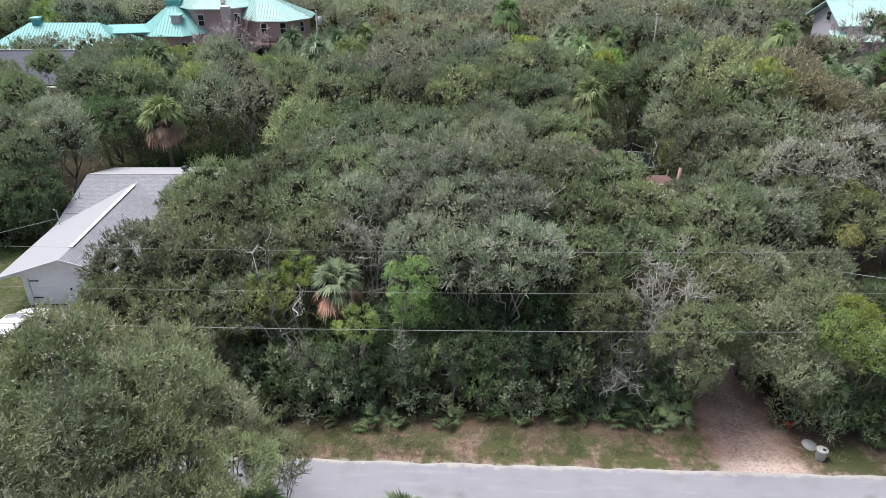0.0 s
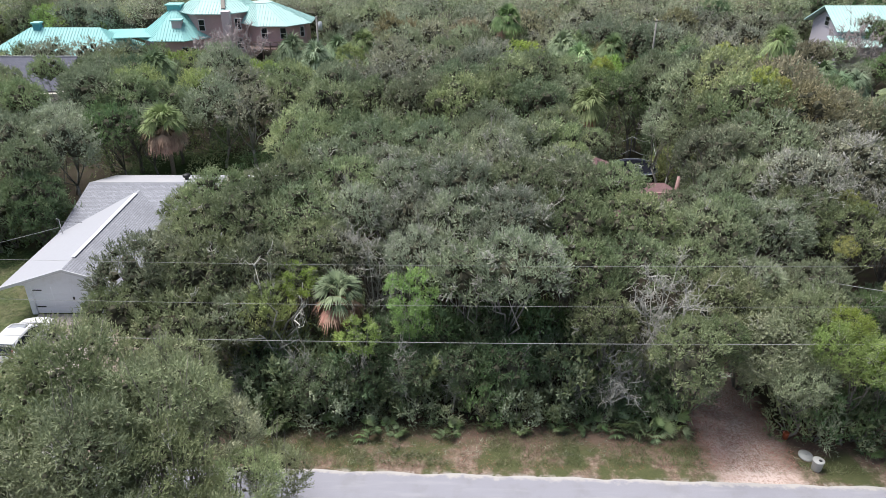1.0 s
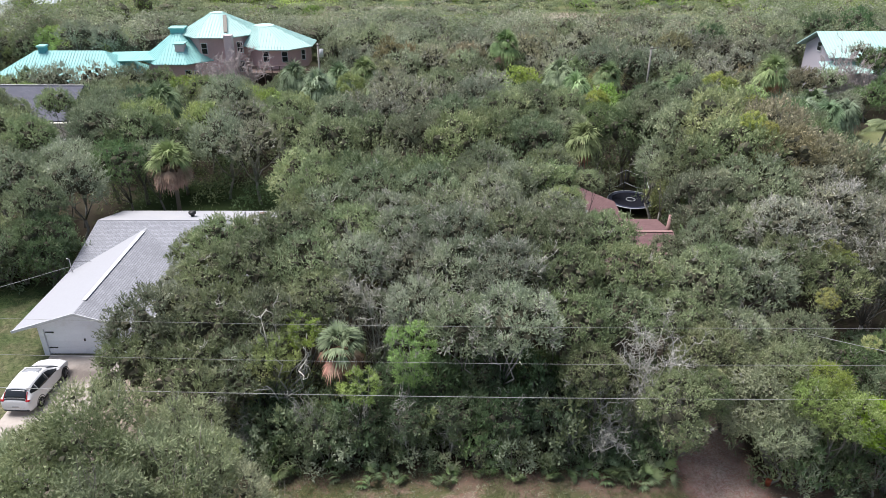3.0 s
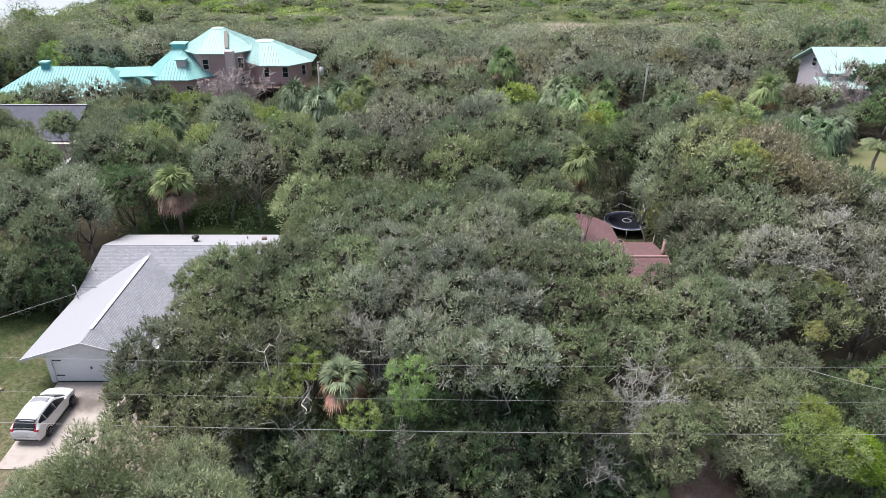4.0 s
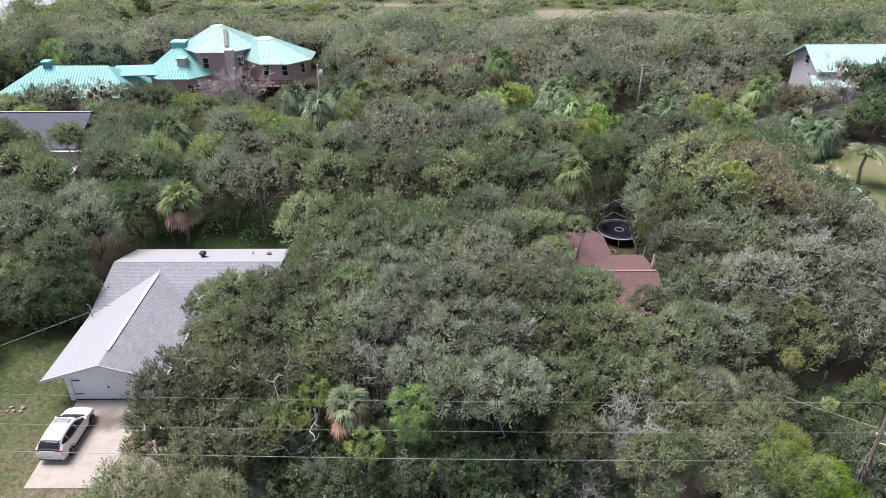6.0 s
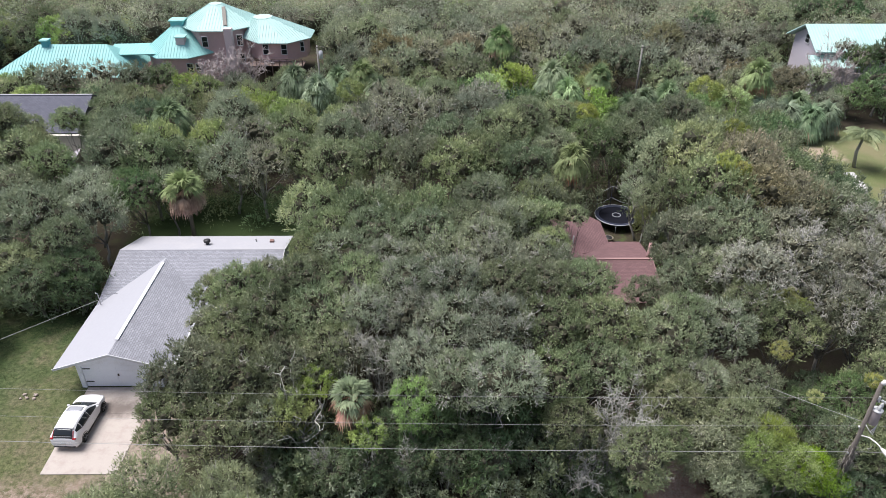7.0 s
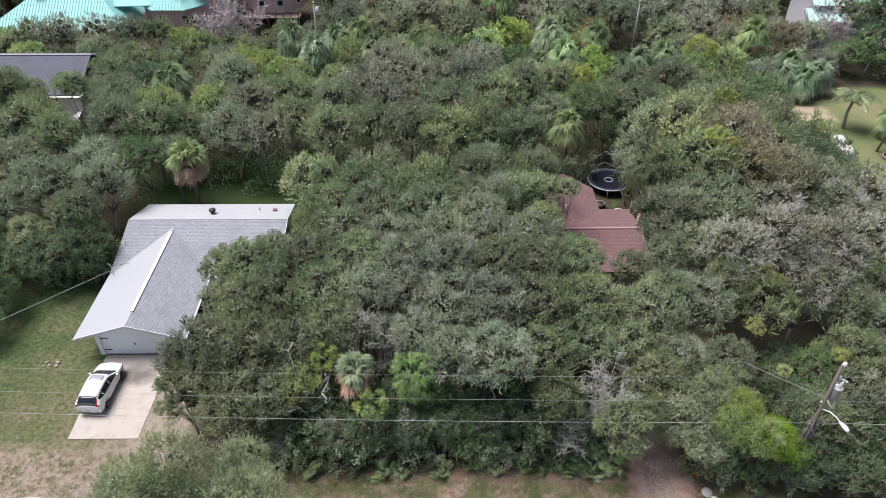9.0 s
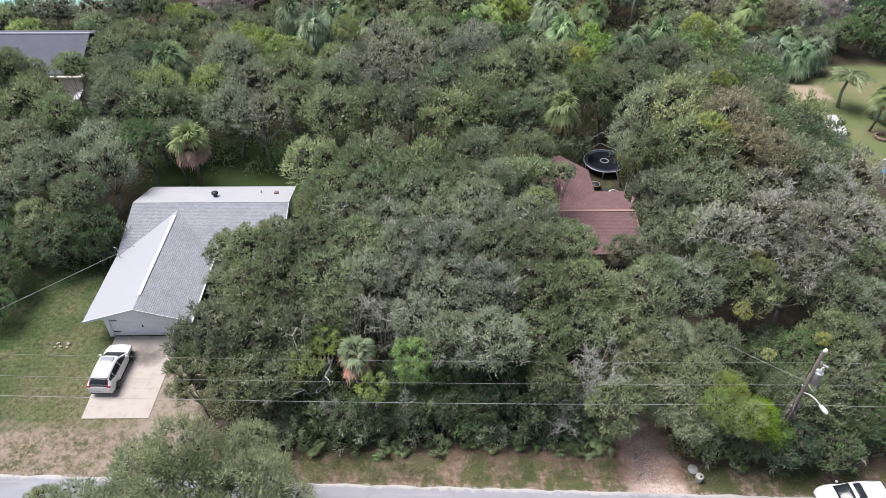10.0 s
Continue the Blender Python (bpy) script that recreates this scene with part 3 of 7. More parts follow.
def road_material():
    n = Nodes("old_road")
    pos = n.geo.outputs["Position"]
    fine, mid = n.noise(26.0, 6.0, 0.7, where=pos), n.noise(0.7, 5.0, 0.6, where=pos)
    c = n.mix(fine, (0.225, 0.222, 0.252), (0.335, 0.330, 0.370))
    c = n.mix(n.ramp(mid, 0.45, 0.75, 0.0, 0.55), c, (0.21, 0.205, 0.21))
    c = n.mix(n.ramp(n.noise(0.35, 3.0, where=n.stretch(1, 6, 1, pos)), 0.5, 0.7, 0.0, 0.35), c, (0.37, 0.365, 0.39))
    spot = n.t.nodes.new("ShaderNodeTexVoronoi")
    spot.inputs["Scale"].default_value = 0.45
    n.t.links.new(pos, spot.inputs["Vector"])
    c = n.mix(n.ramp(spot.outputs["Distance"], 0.10, 0.22, 0.55, 0.0), c, (0.17, 0.165, 0.17))
    x, y, z = n.xyz(pos)
    rim = n.math("SUBTRACT", y, n.math("MULTIPLY_ADD", x, -0.042, 24.12))
    rim = n.math("MULTIPLY_ADD", n.math("SUBTRACT", n.noise(1.8, 5.0, 0.7, where=pos), 0.5), 0.9, rim)
    c = n.mix(n.ramp(rim, -0.22, 0.05, 0.0, 0.75), c, (0.47, 0.44, 0.41))
    return n.surface(c, 0.9, normal=n.bump(fine, 0.3, 0.01), spec=0.3)


def road():
    """A low concrete-grey road with crumbling edges, running slightly askew."""
    verts, faces = [], []
    xs = np.arange(-220, 220.1, 0.5)
    for i, x in enumerate(xs):
        mid = 24.12 - 0.042 * x
        wob = 0.14 * noise.noise(Vector((x * 0.6, 0, 0))) + 0.08 * noise.noise(Vector((x * 2.3, 5, 0)))
        near = mid - 6.1 + 0.15 * noise.noise(Vector((x * 0.6, 9, 0)))
        far = mid + wob
        verts += [(x, near - 0.25, -0.05), (x, near, 0.035), (x, (near + far) / 2, 0.06), (x, far, 0.035), (x, far + 0.22, -0.05)]
        if i:
            a, b = (i - 1) * 5, i * 5
            faces += [(a + k, b + k, b + k + 1, a + k + 1) for k in range(4)]
    return tagged(raw("road", verts, faces, road_material(), None, "", True), "pale grey worn road with crumbling sandy edges", "road", kind="structure")


road()


def water():
    n = Nodes("river_water")
    # Whitish base colour stands in for the overcast sky's reflection.
    mat = n.surface((0.50, 0.53, 0.55), 0.10, normal=n.bump(n.noise(0.6, 3.0, where=n.geo.outputs["Position"]), 0.05, 0.1))
    outline = [(-97, 163), (-100, 235), (-135, 330), (-700, 900), (-1500, 900), (-1500, 150), (-400, 140)]
    bm = prism(bmesh.new(), outline, -0.4, 0.12)
    return tagged(part("water", bm, mat), "bright river water beyond the woods", "water", kind="structure")


water()

# ---- buildings ----
WHITE_WALL = plain("white_stucco", (0.80, 0.82, 0.87), 0.85, grain=20.0, amount=0.06, bump=0.25, soil=0.25, dirt=(0.45, 0.43, 0.40))


def stained_concrete():
    """Pale concrete with a brown-grey patch of its own shape before the garage door and a tyre-worn middle."""
    n = Nodes("pale_concrete")
    where = n.geo.outputs["Position"]
    c = n.hsv((0.425, 0.378, 0.340), 0.5, 1.0, n.math("MULTIPLY_ADD", n.noise(16.0, 6.0, where=where), 0.24, 0.88))
    c = n.mix(n.ramp(n.noise(1.28, 5.0, 0.65, where=where), 0.45, 0.75, 0.0, 0.7), c, (0.33, 0.27, 0.24))
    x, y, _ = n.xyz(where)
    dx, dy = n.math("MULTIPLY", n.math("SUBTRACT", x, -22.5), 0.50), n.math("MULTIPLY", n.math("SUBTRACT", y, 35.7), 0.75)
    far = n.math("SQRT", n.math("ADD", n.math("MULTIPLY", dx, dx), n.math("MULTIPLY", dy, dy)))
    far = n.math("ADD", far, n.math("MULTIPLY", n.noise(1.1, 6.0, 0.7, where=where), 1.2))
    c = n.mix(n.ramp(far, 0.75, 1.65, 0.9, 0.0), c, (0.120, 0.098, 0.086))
    return n.surface(c, 0.9, normal=n.bump(n.noise(48.0, 4.0, where=where), 0.3, 0.01))


CONCRETE = stained_concrete()


def shingles(name, low, high, along="X", rows=7.0):
    """Asphalt shingles: courses with staggered tabs."""
    n = Nodes(name)
    br = n.t.nodes.new("ShaderNodeTexBrick")
    n.put(br.inputs["Vector"], n.co.outputs["UV"])
    br.inputs["Scale"].default_value = rows
    br.inputs["Color1"].default_value, br.inputs["Color2"].default_value = (*low, 1), (*high, 1)
    br.inputs["Mortar"].default_value = (*[c * 0.45 for c in low], 1)
    br.inputs["Mortar Size"].default_value = 0.05
    br.inputs["Brick Width"].default_value, br.inputs["Row Height"].default_value = 1.0, 0.5
    c = n.mix(0.35, br.outputs["Color"], n.mix(n.noise(40.0, 4.0), low, high))
    c = n.mix(n.ramp(n.noise(0.6, 5.0), 0.45, 0.7, 0.0, 0.4), c, [v * 0.8 for v in low])
    return n.surface(c, 0.95, normal=n.bump(br.outputs["Fac"], -0.4, 0.02), spec=0.2)


def roof_plane(name, corners, material, parent, thick=0.12, label="", seams=0.0):
    """A roof slope: a thin slab with texture co-ordinates along its eave and its fall; seams: spacing of raised ribs on a metal roof."""
    bm = slab(bmesh.new(), corners, thick)
    a = Vector(corners[0])
    ex = (Vector(corners[1]) - a).normalized()
    nn = ex.cross(Vector(corners[2]) - a).normalized()
    ey = nn.cross(ex)
    ribs = bmesh.new()
    if seams:
        flat = [((Vector(p) - a).dot(ex), (Vector(p) - a).dot(ey)) for p in corners]
        lo, hi = min(p[0] for p in flat), max(p[0] for p in flat)
        u = lo + seams / 2
        while u < hi:
            cut = []
            for (u0, v0), (u1, v1) in zip(flat, flat[1:] + flat[:1]):
                if (u0 - u) * (u1 - u) < 0:
                    cut.append(v0 + (v1 - v0) * (u - u0) / (u1 - u0))
            if len(cut) >= 2 and max(cut) - min(cut) > 0.2:
                p, q = a + ex * u + ey * min(cut), a + ex * u + ey * max(cut)
                w, h = ex * 0.03, (nn if nn.z > 0 else -nn) * 0.06
                vs = [ribs.verts.new(v) for v in (p - w, p + w, p + w + h, p - w + h, q - w, q + w, q + w + h, q - w + h)]
                for f in ((0, 1, 2, 3), (7, 6, 5, 4), (1, 5, 6, 2), (0, 3, 7, 4), (3, 2, 6, 7)):
                    ribs.faces.new([vs[i] for i in f])
            u += seams
    uv = bm.loops.layers.uv.new("UVMap")
    for f in bm.faces:
        for l in f.loops:
            l[uv].uv = ((l.vert.co - a).dot(ex) * 0.45, (l.vert.co - a).dot(ey) * 0.45)
    panel = part(name, bm, material, parent, label)
    if seams:
        tagged(part("standing_seam", ribs, material, panel if parent.parent is None else parent), kind="stuff")
    else:
        ribs.free()
    return panel


# Smooth shingle, the light on the west slope put into its paler colour.
LIT_SMOOTH_ROOF = plain("lit_smooth_shingle", (0.345, 0.348, 0.375), 0.85, grain=5.0, amount=0.06, bump=0.1, soil=0.25, dirt=(0.34, 0.34, 0.37))
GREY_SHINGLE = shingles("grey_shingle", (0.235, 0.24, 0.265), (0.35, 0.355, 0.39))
ROOF_MEMBRANE = plain("white_roof_coat", (0.37, 0.37, 0.395), 0.8, grain=6.0, amount=0.08, soil=0.3, dirt=(0.5, 0.48, 0.46))
RED_SHINGLE = shingles("red_shingle", (0.150, 0.090, 0.094), (0.222, 0.134, 0.138))


TRIM = plain("white_trim", (0.62, 0.63, 0.65), 0.6, grain=10.0, amount=0.05)
DOOR_WHITE = plain("garage_door_paint", (0.80, 0.82, 0.87), 0.5, grain=8.0, amount=0.05)
BLACK_IRON = plain("black_iron", (0.02, 0.02, 0.022), 0.5, grain=20.0, amount=0.2)
GREY_METAL = plain("galvanised_metal", (0.42, 0.43, 0.44), 0.4, 0.8, grain=10.0, amount=0.15)
GLASS_DARK = plain("dark_window_glass", (0.020, 0.024, 0.028), 0.08, grain=2.0, amount=0.1)


def bar(name, p, q, w, h, material, parent=None, label=""):
    """A straight rail of w by h from p to q."""
    p, q = Vector(p), Vector(q)
    d = (q - p).normalized()
    s = d.cross(Vector((0, 0, 1)))
    s = (s.normalized() if s.length > 1e-3 else Vector((1, 0, 0))) * w / 2
    u = s.cross(d).normalized() * h / 2
    v = [c + i * s + j * u for c in (p, q) for i, j in ((-1, -1), (1, -1), (1, 1), (-1, 1))]
    return raw(name, v, [(3, 2, 1, 0), (4, 5, 6, 7), (0, 1, 5, 4), (1, 2, 6, 5), (2, 3, 7, 6), (3, 0, 4, 7)], material, parent, label)


def window_unit(parent, x, y, z, w, h, face="-y", frame_mat=None, deep=0.1):
    """A framed window on a wall whose outer face is at y (or at x); parts of the house."""
    fm = frame_mat or TRIM
    win = new("window")
    win.parent = parent
    sx = (lambda a, b, c: (a, b, c)) if face == "-y" else (lambda a, b, c: (b, a, c))
    def blk(name, a0, a1, z0, z1, d0, d1, mat):
        p, q = sx(a0, d0, z0), sx(a1, d1, z1)
        lo, hi = [min(i, j) for i, j in zip(p, q)], [max(i, j) for i, j in zip(p, q)]
        block(name, *lo, *hi, mat, win, bevel=0.0)
    a, d = (x, y) if face == "-y" else (y, x)
    sg = -1 if face in ("-y", "-x") else 1
    t = 0.07 * max(1.0, w)
    blk("pane", a - w / 2, a + w / 2, z, z + h, d + sg * 0.005, d + sg * 0.03, GLASS_DARK)
    blk("frame_side", a - w / 2 - t, a - w / 2, z - t, z + h + t, d, d + sg * deep, fm)
    blk("frame_side", a + w / 2, a + w / 2 + t, z - t, z + h + t, d, d + sg * deep, fm)
    blk("lintel", a - w / 2, a + w / 2, z + h, z + h + t, d, d + sg * deep, fm)
    blk("sill", a - w / 2, a + w / 2, z - t, z, d, d + sg * (deep + 0.03), fm)
    blk("mullion", a - w / 2, a + w / 2, z + h * 0.48, z + h * 0.52, d + sg * 0.03, d + sg * 0.06, fm)
    return win


def white_house():
    top = thing("white_house", None, "single-storey white stucco house with grey shingle gable roof and garage", "house")
    # garage wing, gable to the road; the door's opening is left in the front wall
    wx0, wx1, wy, back = -26.06, -20.1, 37.85, 46.0
    dx0, dx1, dz = -25.72, -20.85, 2.02
    block("garage_wall", wx0, wy, 0, dx0, wy + 0.2, 2.12, WHITE_WALL, top, bevel=0)
    block("garage_wall", dx1, wy, 0, wx1, wy + 0.2, 2.12, WHITE_WALL, top, bevel=0)
    block("garage_wall", dx0, wy, dz, dx1, wy + 0.2, 2.12, WHITE_WALL, top, bevel=0)
    block("garage_wall", wx0, wy + 0.2, 0, wx0 + 0.2, back, 2.12, WHITE_WALL, top, bevel=0)
    block("garage_wall", wx1 - 0.2, wy + 0.2, 0, wx1, back, 2.12, WHITE_WALL, top, bevel=0)
    gable = bmesh.new()
    prof = [(-26.9, 2.125), (-19.5, 2.125), (-23.2, 3.26)]
    f = [gable.verts.new((x, wy - 0.012, z)) for x, z in prof]
    g = [gable.verts.new((x, wy + 0.15, z)) for x, z in prof]
    gable.faces.new(f), gable.faces.new(g[::-1])
    for i in range(3):
        j = (i + 1) % 3
        gable.faces.new((f[i], f[j], g[j], g[i]))
    part("gable", gable, WHITE_WALL, top)
    door = new("garage_door")
    door.parent = top
    tagged(door, "white panelled garage door with black strap hinges")
    for row in range(4):
        for col in range(4):
            px0, pz0 = dx0 + 0.02 + col * 1.21, 0.06 + row * 0.49
            block("panel", px0, wy + 0.07, pz0, px0 + 1.207, wy + 0.12, pz0 + 0.486, DOOR_WHITE, door, bevel=0.008)
    block("backing", dx0, wy + 0.125, 0.03, dx1, wy + 0.16, dz, DOOR_WHITE, door, bevel=0)
    for z in (0.55, 1.75):
        bar("hinge", (dx0 + 0.06, wy + 0.06, z), (dx0 + 0.62, wy + 0.06, z), 0.05, 0.07, BLACK_IRON, door)
    bar("handle", (-23.2, wy + 0.05, 1.08), (-23.2, wy + 0.05, 1.26), 0.10, 0.05, BLACK_IRON, door)
    roof_plane("roof_slope", [(-27.45, 37.4, 2.15), (-27.45, 46.5, 2.15), (-23.2, 50.2, 3.5), (-23.2, 37.4, 3.5)], LIT_SMOOTH_ROOF, top, label="smooth roof slope, paler as its lit side")
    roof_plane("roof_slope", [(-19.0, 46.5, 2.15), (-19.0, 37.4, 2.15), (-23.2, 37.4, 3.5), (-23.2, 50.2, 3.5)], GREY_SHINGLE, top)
    bar("ridge_cap", (-23.2, 39.0, 3.525), (-23.2, 49.2, 3.53), 0.26, 0.05, TRIM, top, "white metal ridge cap")
    bar("fascia", (-27.47, 37.37, 2.09), (-23.2, 37.37, 3.44), 0.05, 0.18, TRIM, top)
    bar("fascia", (-18.98, 37.37, 2.09), (-23.2, 37.37, 3.44), 0.05, 0.18, TRIM, top)
    bar("gutter", (-18.95, 37.4, 2.1), (-18.95, 44.5, 2.1), 0.12, 0.1, TRIM, top)
    # main body
    part("main_wall", box(bmesh.new(), -26.9, 45.2, 0, -13.7, 54.0, 2.06), WHITE_WALL, top)
    for x in (-26.9, -13.9):
        side = bmesh.new()
        a = [side.verts.new((x, y, z)) for y, z in ((45.2, 2.07), (50.8, 3.52), (54.0, 2.82), (54.0, 2.07))]
        c = [side.verts.new((x + 0.2, y, z)) for y, z in ((45.2, 2.07), (50.8, 3.52), (54.0, 2.82), (54.0, 2.07))]
        side.faces.new(a), side.faces.new(c[::-1])
        for i in range(4):
            j = (i + 1) % 4
            side.faces.new((a[i], a[j], c[j], c[i]))
        part("end_gable", side, WHITE_WALL, top)
    window_unit(top, -13.68, 51.6, 1.1, 1.1, 1.0, "+x")
    window_unit(top, -13.68, 48.3, 1.1, 1.1, 1.0, "+x")
    roof_plane("roof_slope", [(-27.4, 44.6, 2.1), (-13.3, 44.6, 2.1), (-13.3, 50.8, 3.72), (-27.4, 50.8, 3.72)], GREY_SHINGLE, top)
    roof_plane("flat_roof", [(-27.4, 50.8, 3.75), (-13.3, 50.8, 3.75), (-13.3, 54.4, 2.95), (-26.9, 54.4, 2.95)], ROOF_MEMBRANE, top, label="low-slope roof with a white coating")
    bar("fascia", (-13.27, 50.8, 3.66), (-13.27, 54.4, 2.86), 0.05, 0.16, TRIM, top)
    bar("fascia", (-13.27, 50.8, 3.63), (-13.27, 44.6, 2.02), 0.05, 0.16, TRIM, top)
    vent = new("turbine_vent")
    vent.parent = top
    tubes("vent_pipe", [([(-20.3, 52.2, 3.2), (-20.3, 52.2, 3.62)], [0.16, 0.16])], BLACK_IRON, vent, sides=10)
    tubes("vent_cap", [([(-20.3, 52.2, 3.62), (-20.3, 52.2, 3.7), (-20.3, 52.2, 3.86), (-20.3, 52.2, 3.92)], [0.16, 0.3, 0.3, 0.08])], BLACK_IRON, vent, sides=12)
    block("roof_vent", -14.95, 52.6, 3.1, -14.6, 52.95, 3.5, plain("rust_vent", (0.22, 0.13, 0.11), 0.8), top)
    tubes("soil_pipe", [([(-16.2, 52.9, 3.1), (-16.2, 52.9, 3.55)], [0.06, 0.06])], GREY_METAL, top, sides=8)
    mast = new("service_mast")
    mast.parent = top
    tubes("mast_pipe", [([(-27.0, 44.9, 1.8), (-27.0, 44.9, 3.35), (-27.15, 44.85, 3.45)], [0.035, 0.035, 0.05])], GREY_METAL, mast, sides=8)
    tubes("guy_wire", [([(-27.0, 44.9, 3.2), (-26.0, 46.0, 2.6)], [0.012, 0.012])], BLACK_IRON, mast, sides=4)
    return top


white_house()


def driveway():
    slabs = thing("driveway", None, "pale concrete driveway in front of the garage", "driveway", kind="structure")
    for j in range(3):
        for i in range(2):
            y0, y1 = 29.9 + j * 2.65, 29.9 + (j + 1) * 2.65 - 0.008
            def edge(y, s):
                left = -25.42 - 0.03 * (y - 29.9)
                right = -20.62 + 0.02 * (y - 29.9)
                return left + (right - left) * s
            a, c = i * 0.5, i * 0.5 + (0.499 if i == 0 else 0.5)
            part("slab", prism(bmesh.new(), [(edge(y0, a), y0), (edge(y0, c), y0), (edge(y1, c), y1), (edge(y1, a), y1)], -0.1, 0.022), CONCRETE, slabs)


driveway()


def red_house():
    top = thing("red_roof_house", None, "low house with red-brown shingle roof hidden among oaks", "house")
    wall = plain("tan_wall", (0.42, 0.33, 0.27), 0.9, grain=12.0, amount=0.1)
    cap = plain("pink_ridge", (0.32, 0.20, 0.19), 0.85, grain=12.0, amount=0.1)
    block("wall", 9.5, 46.0, 0, 17.7, 53.6, 2.1, wall, top)
    roof_plane("roof_slope", [(8.5, 45.2, 2.1), (18.3, 45.2, 2.1), (18.3, 50.0, 3.2), (8.5, 50.0, 3.2)], RED_SHINGLE, top)
    roof_plane("roof_slope", [(8.5, 50.03, 3.2), (18.25, 50.03, 3.2), (18.3, 54.2, 2.35), (8.5, 54.2, 2.35)], RED_SHINGLE, top)
    bar("ridge_cap", (8.5, 50.0, 3.23), (18.3, 50.0, 3.23), 0.26, 0.04, cap, top)
    bar("fascia", (18.33, 50.0, 3.1), (18.33, 45.2, 2.02), 0.05, 0.16, cap, top)
    block("wing_wall", 10.2, 53.7, 0, 14.9, 58.4, 2.2, wall, top)
    roof_plane("roof_slope", [(15.45, 53.3, 2.42), (15.45, 57.8, 2.42), (12.7, 59.6, 3.0), (12.7, 51.2, 3.0)], RED_SHINGLE, top)
    roof_plane("roof_slope", [(9.9, 58.6, 2.4), (9.9, 52.0, 2.4), (12.7, 51.2, 3.0), (12.7, 59.6, 3.0)], RED_SHINGLE, top)
    roof_plane("roof_slope", [(15.45, 57.8, 2.42), (9.9, 58.6, 2.4), (12.7, 59.62, 3.0)], RED_SHINGLE, top)
    tubes("flue_pipe", [([(18.05, 50.5, 2.9), (18.1, 50.6, 3.3), (18.25, 50.9, 4.25)], [0.24, 0.17, 0.13])], cap, top, "pink-brown flue pipe", sides=10)
    tubes("vent_pipe", [([(12.0, 53.0, 2.7), (12.0, 53.0, 3.7)], [0.07, 0.07])], TRIM, top, sides=8)
    return top


red_house()

# ---- big houses beyond the woods ----
TEAL = plain("teal_metal_roof", (0.31, 0.60, 0.575), 0.6, 0.0, spec=0.25, grain=1.2, amount=0.10, soil=0.3, dirt=(0.34, 0.50, 0.47))
PALE_TEAL = plain("faded_teal_roof", (0.46, 0.655, 0.62), 0.6, 0.0, spec=0.25, grain=1.2, amount=0.12, soil=0.5, dirt=(0.27, 0.47, 0.44))
PINK_WALL = plain("pink_brown_siding", (0.66, 0.46, 0.45), 0.85, grain=6.0, amount=0.12, soil=0.3, dirt=(0.46, 0.32, 0.305))
PINK_STONE = plain("pale_pink_stucco", (0.68, 0.56, 0.56), 0.9, grain=8.0, amount=0.12)
LAVENDER = plain("lavender_white_wall", (0.50, 0.47, 0.52), 0.85, grain=6.0, amount=0.06)


def pavilion(parent, cx, cy, wall_r, eave_r, z0, eave_z, apex_z, tip=0.5, sides=8, metal=None, shift=0.0):
    """An eight-sided wing: walls, and a metal roof that rises to a small flat top."""
    off = math.pi / sides
    ring = lambda r, z: [(cx + r * math.cos(off + 2 * math.pi * k / sides), cy + r * math.sin(off + 2 * math.pi * k / sides), z) for k in range(sides)]
    part("wall", prism(bmesh.new(), [p[:2] for p in ring(wall_r, 0)], z0, eave_z - 0.02), PINK_WALL, parent)
    lo, hi = ring(eave_r, eave_z), [(x + shift, y, z) for x, y, z in ring(tip, apex_z)]
    for k in range(sides):
        j = (k + 1) % sides
        roof_plane("roof_panel", [lo[k], lo[j], hi[j], hi[k]], metal or TEAL, parent, 0.1, seams=0.45)
    part("roof_crown", prism(bmesh.new(), [(p[0] + shift, p[1]) for p in ring(tip + 0.05, 0)], apex_z - 0.12, apex_z + 0.05), metal or TEAL, parent)


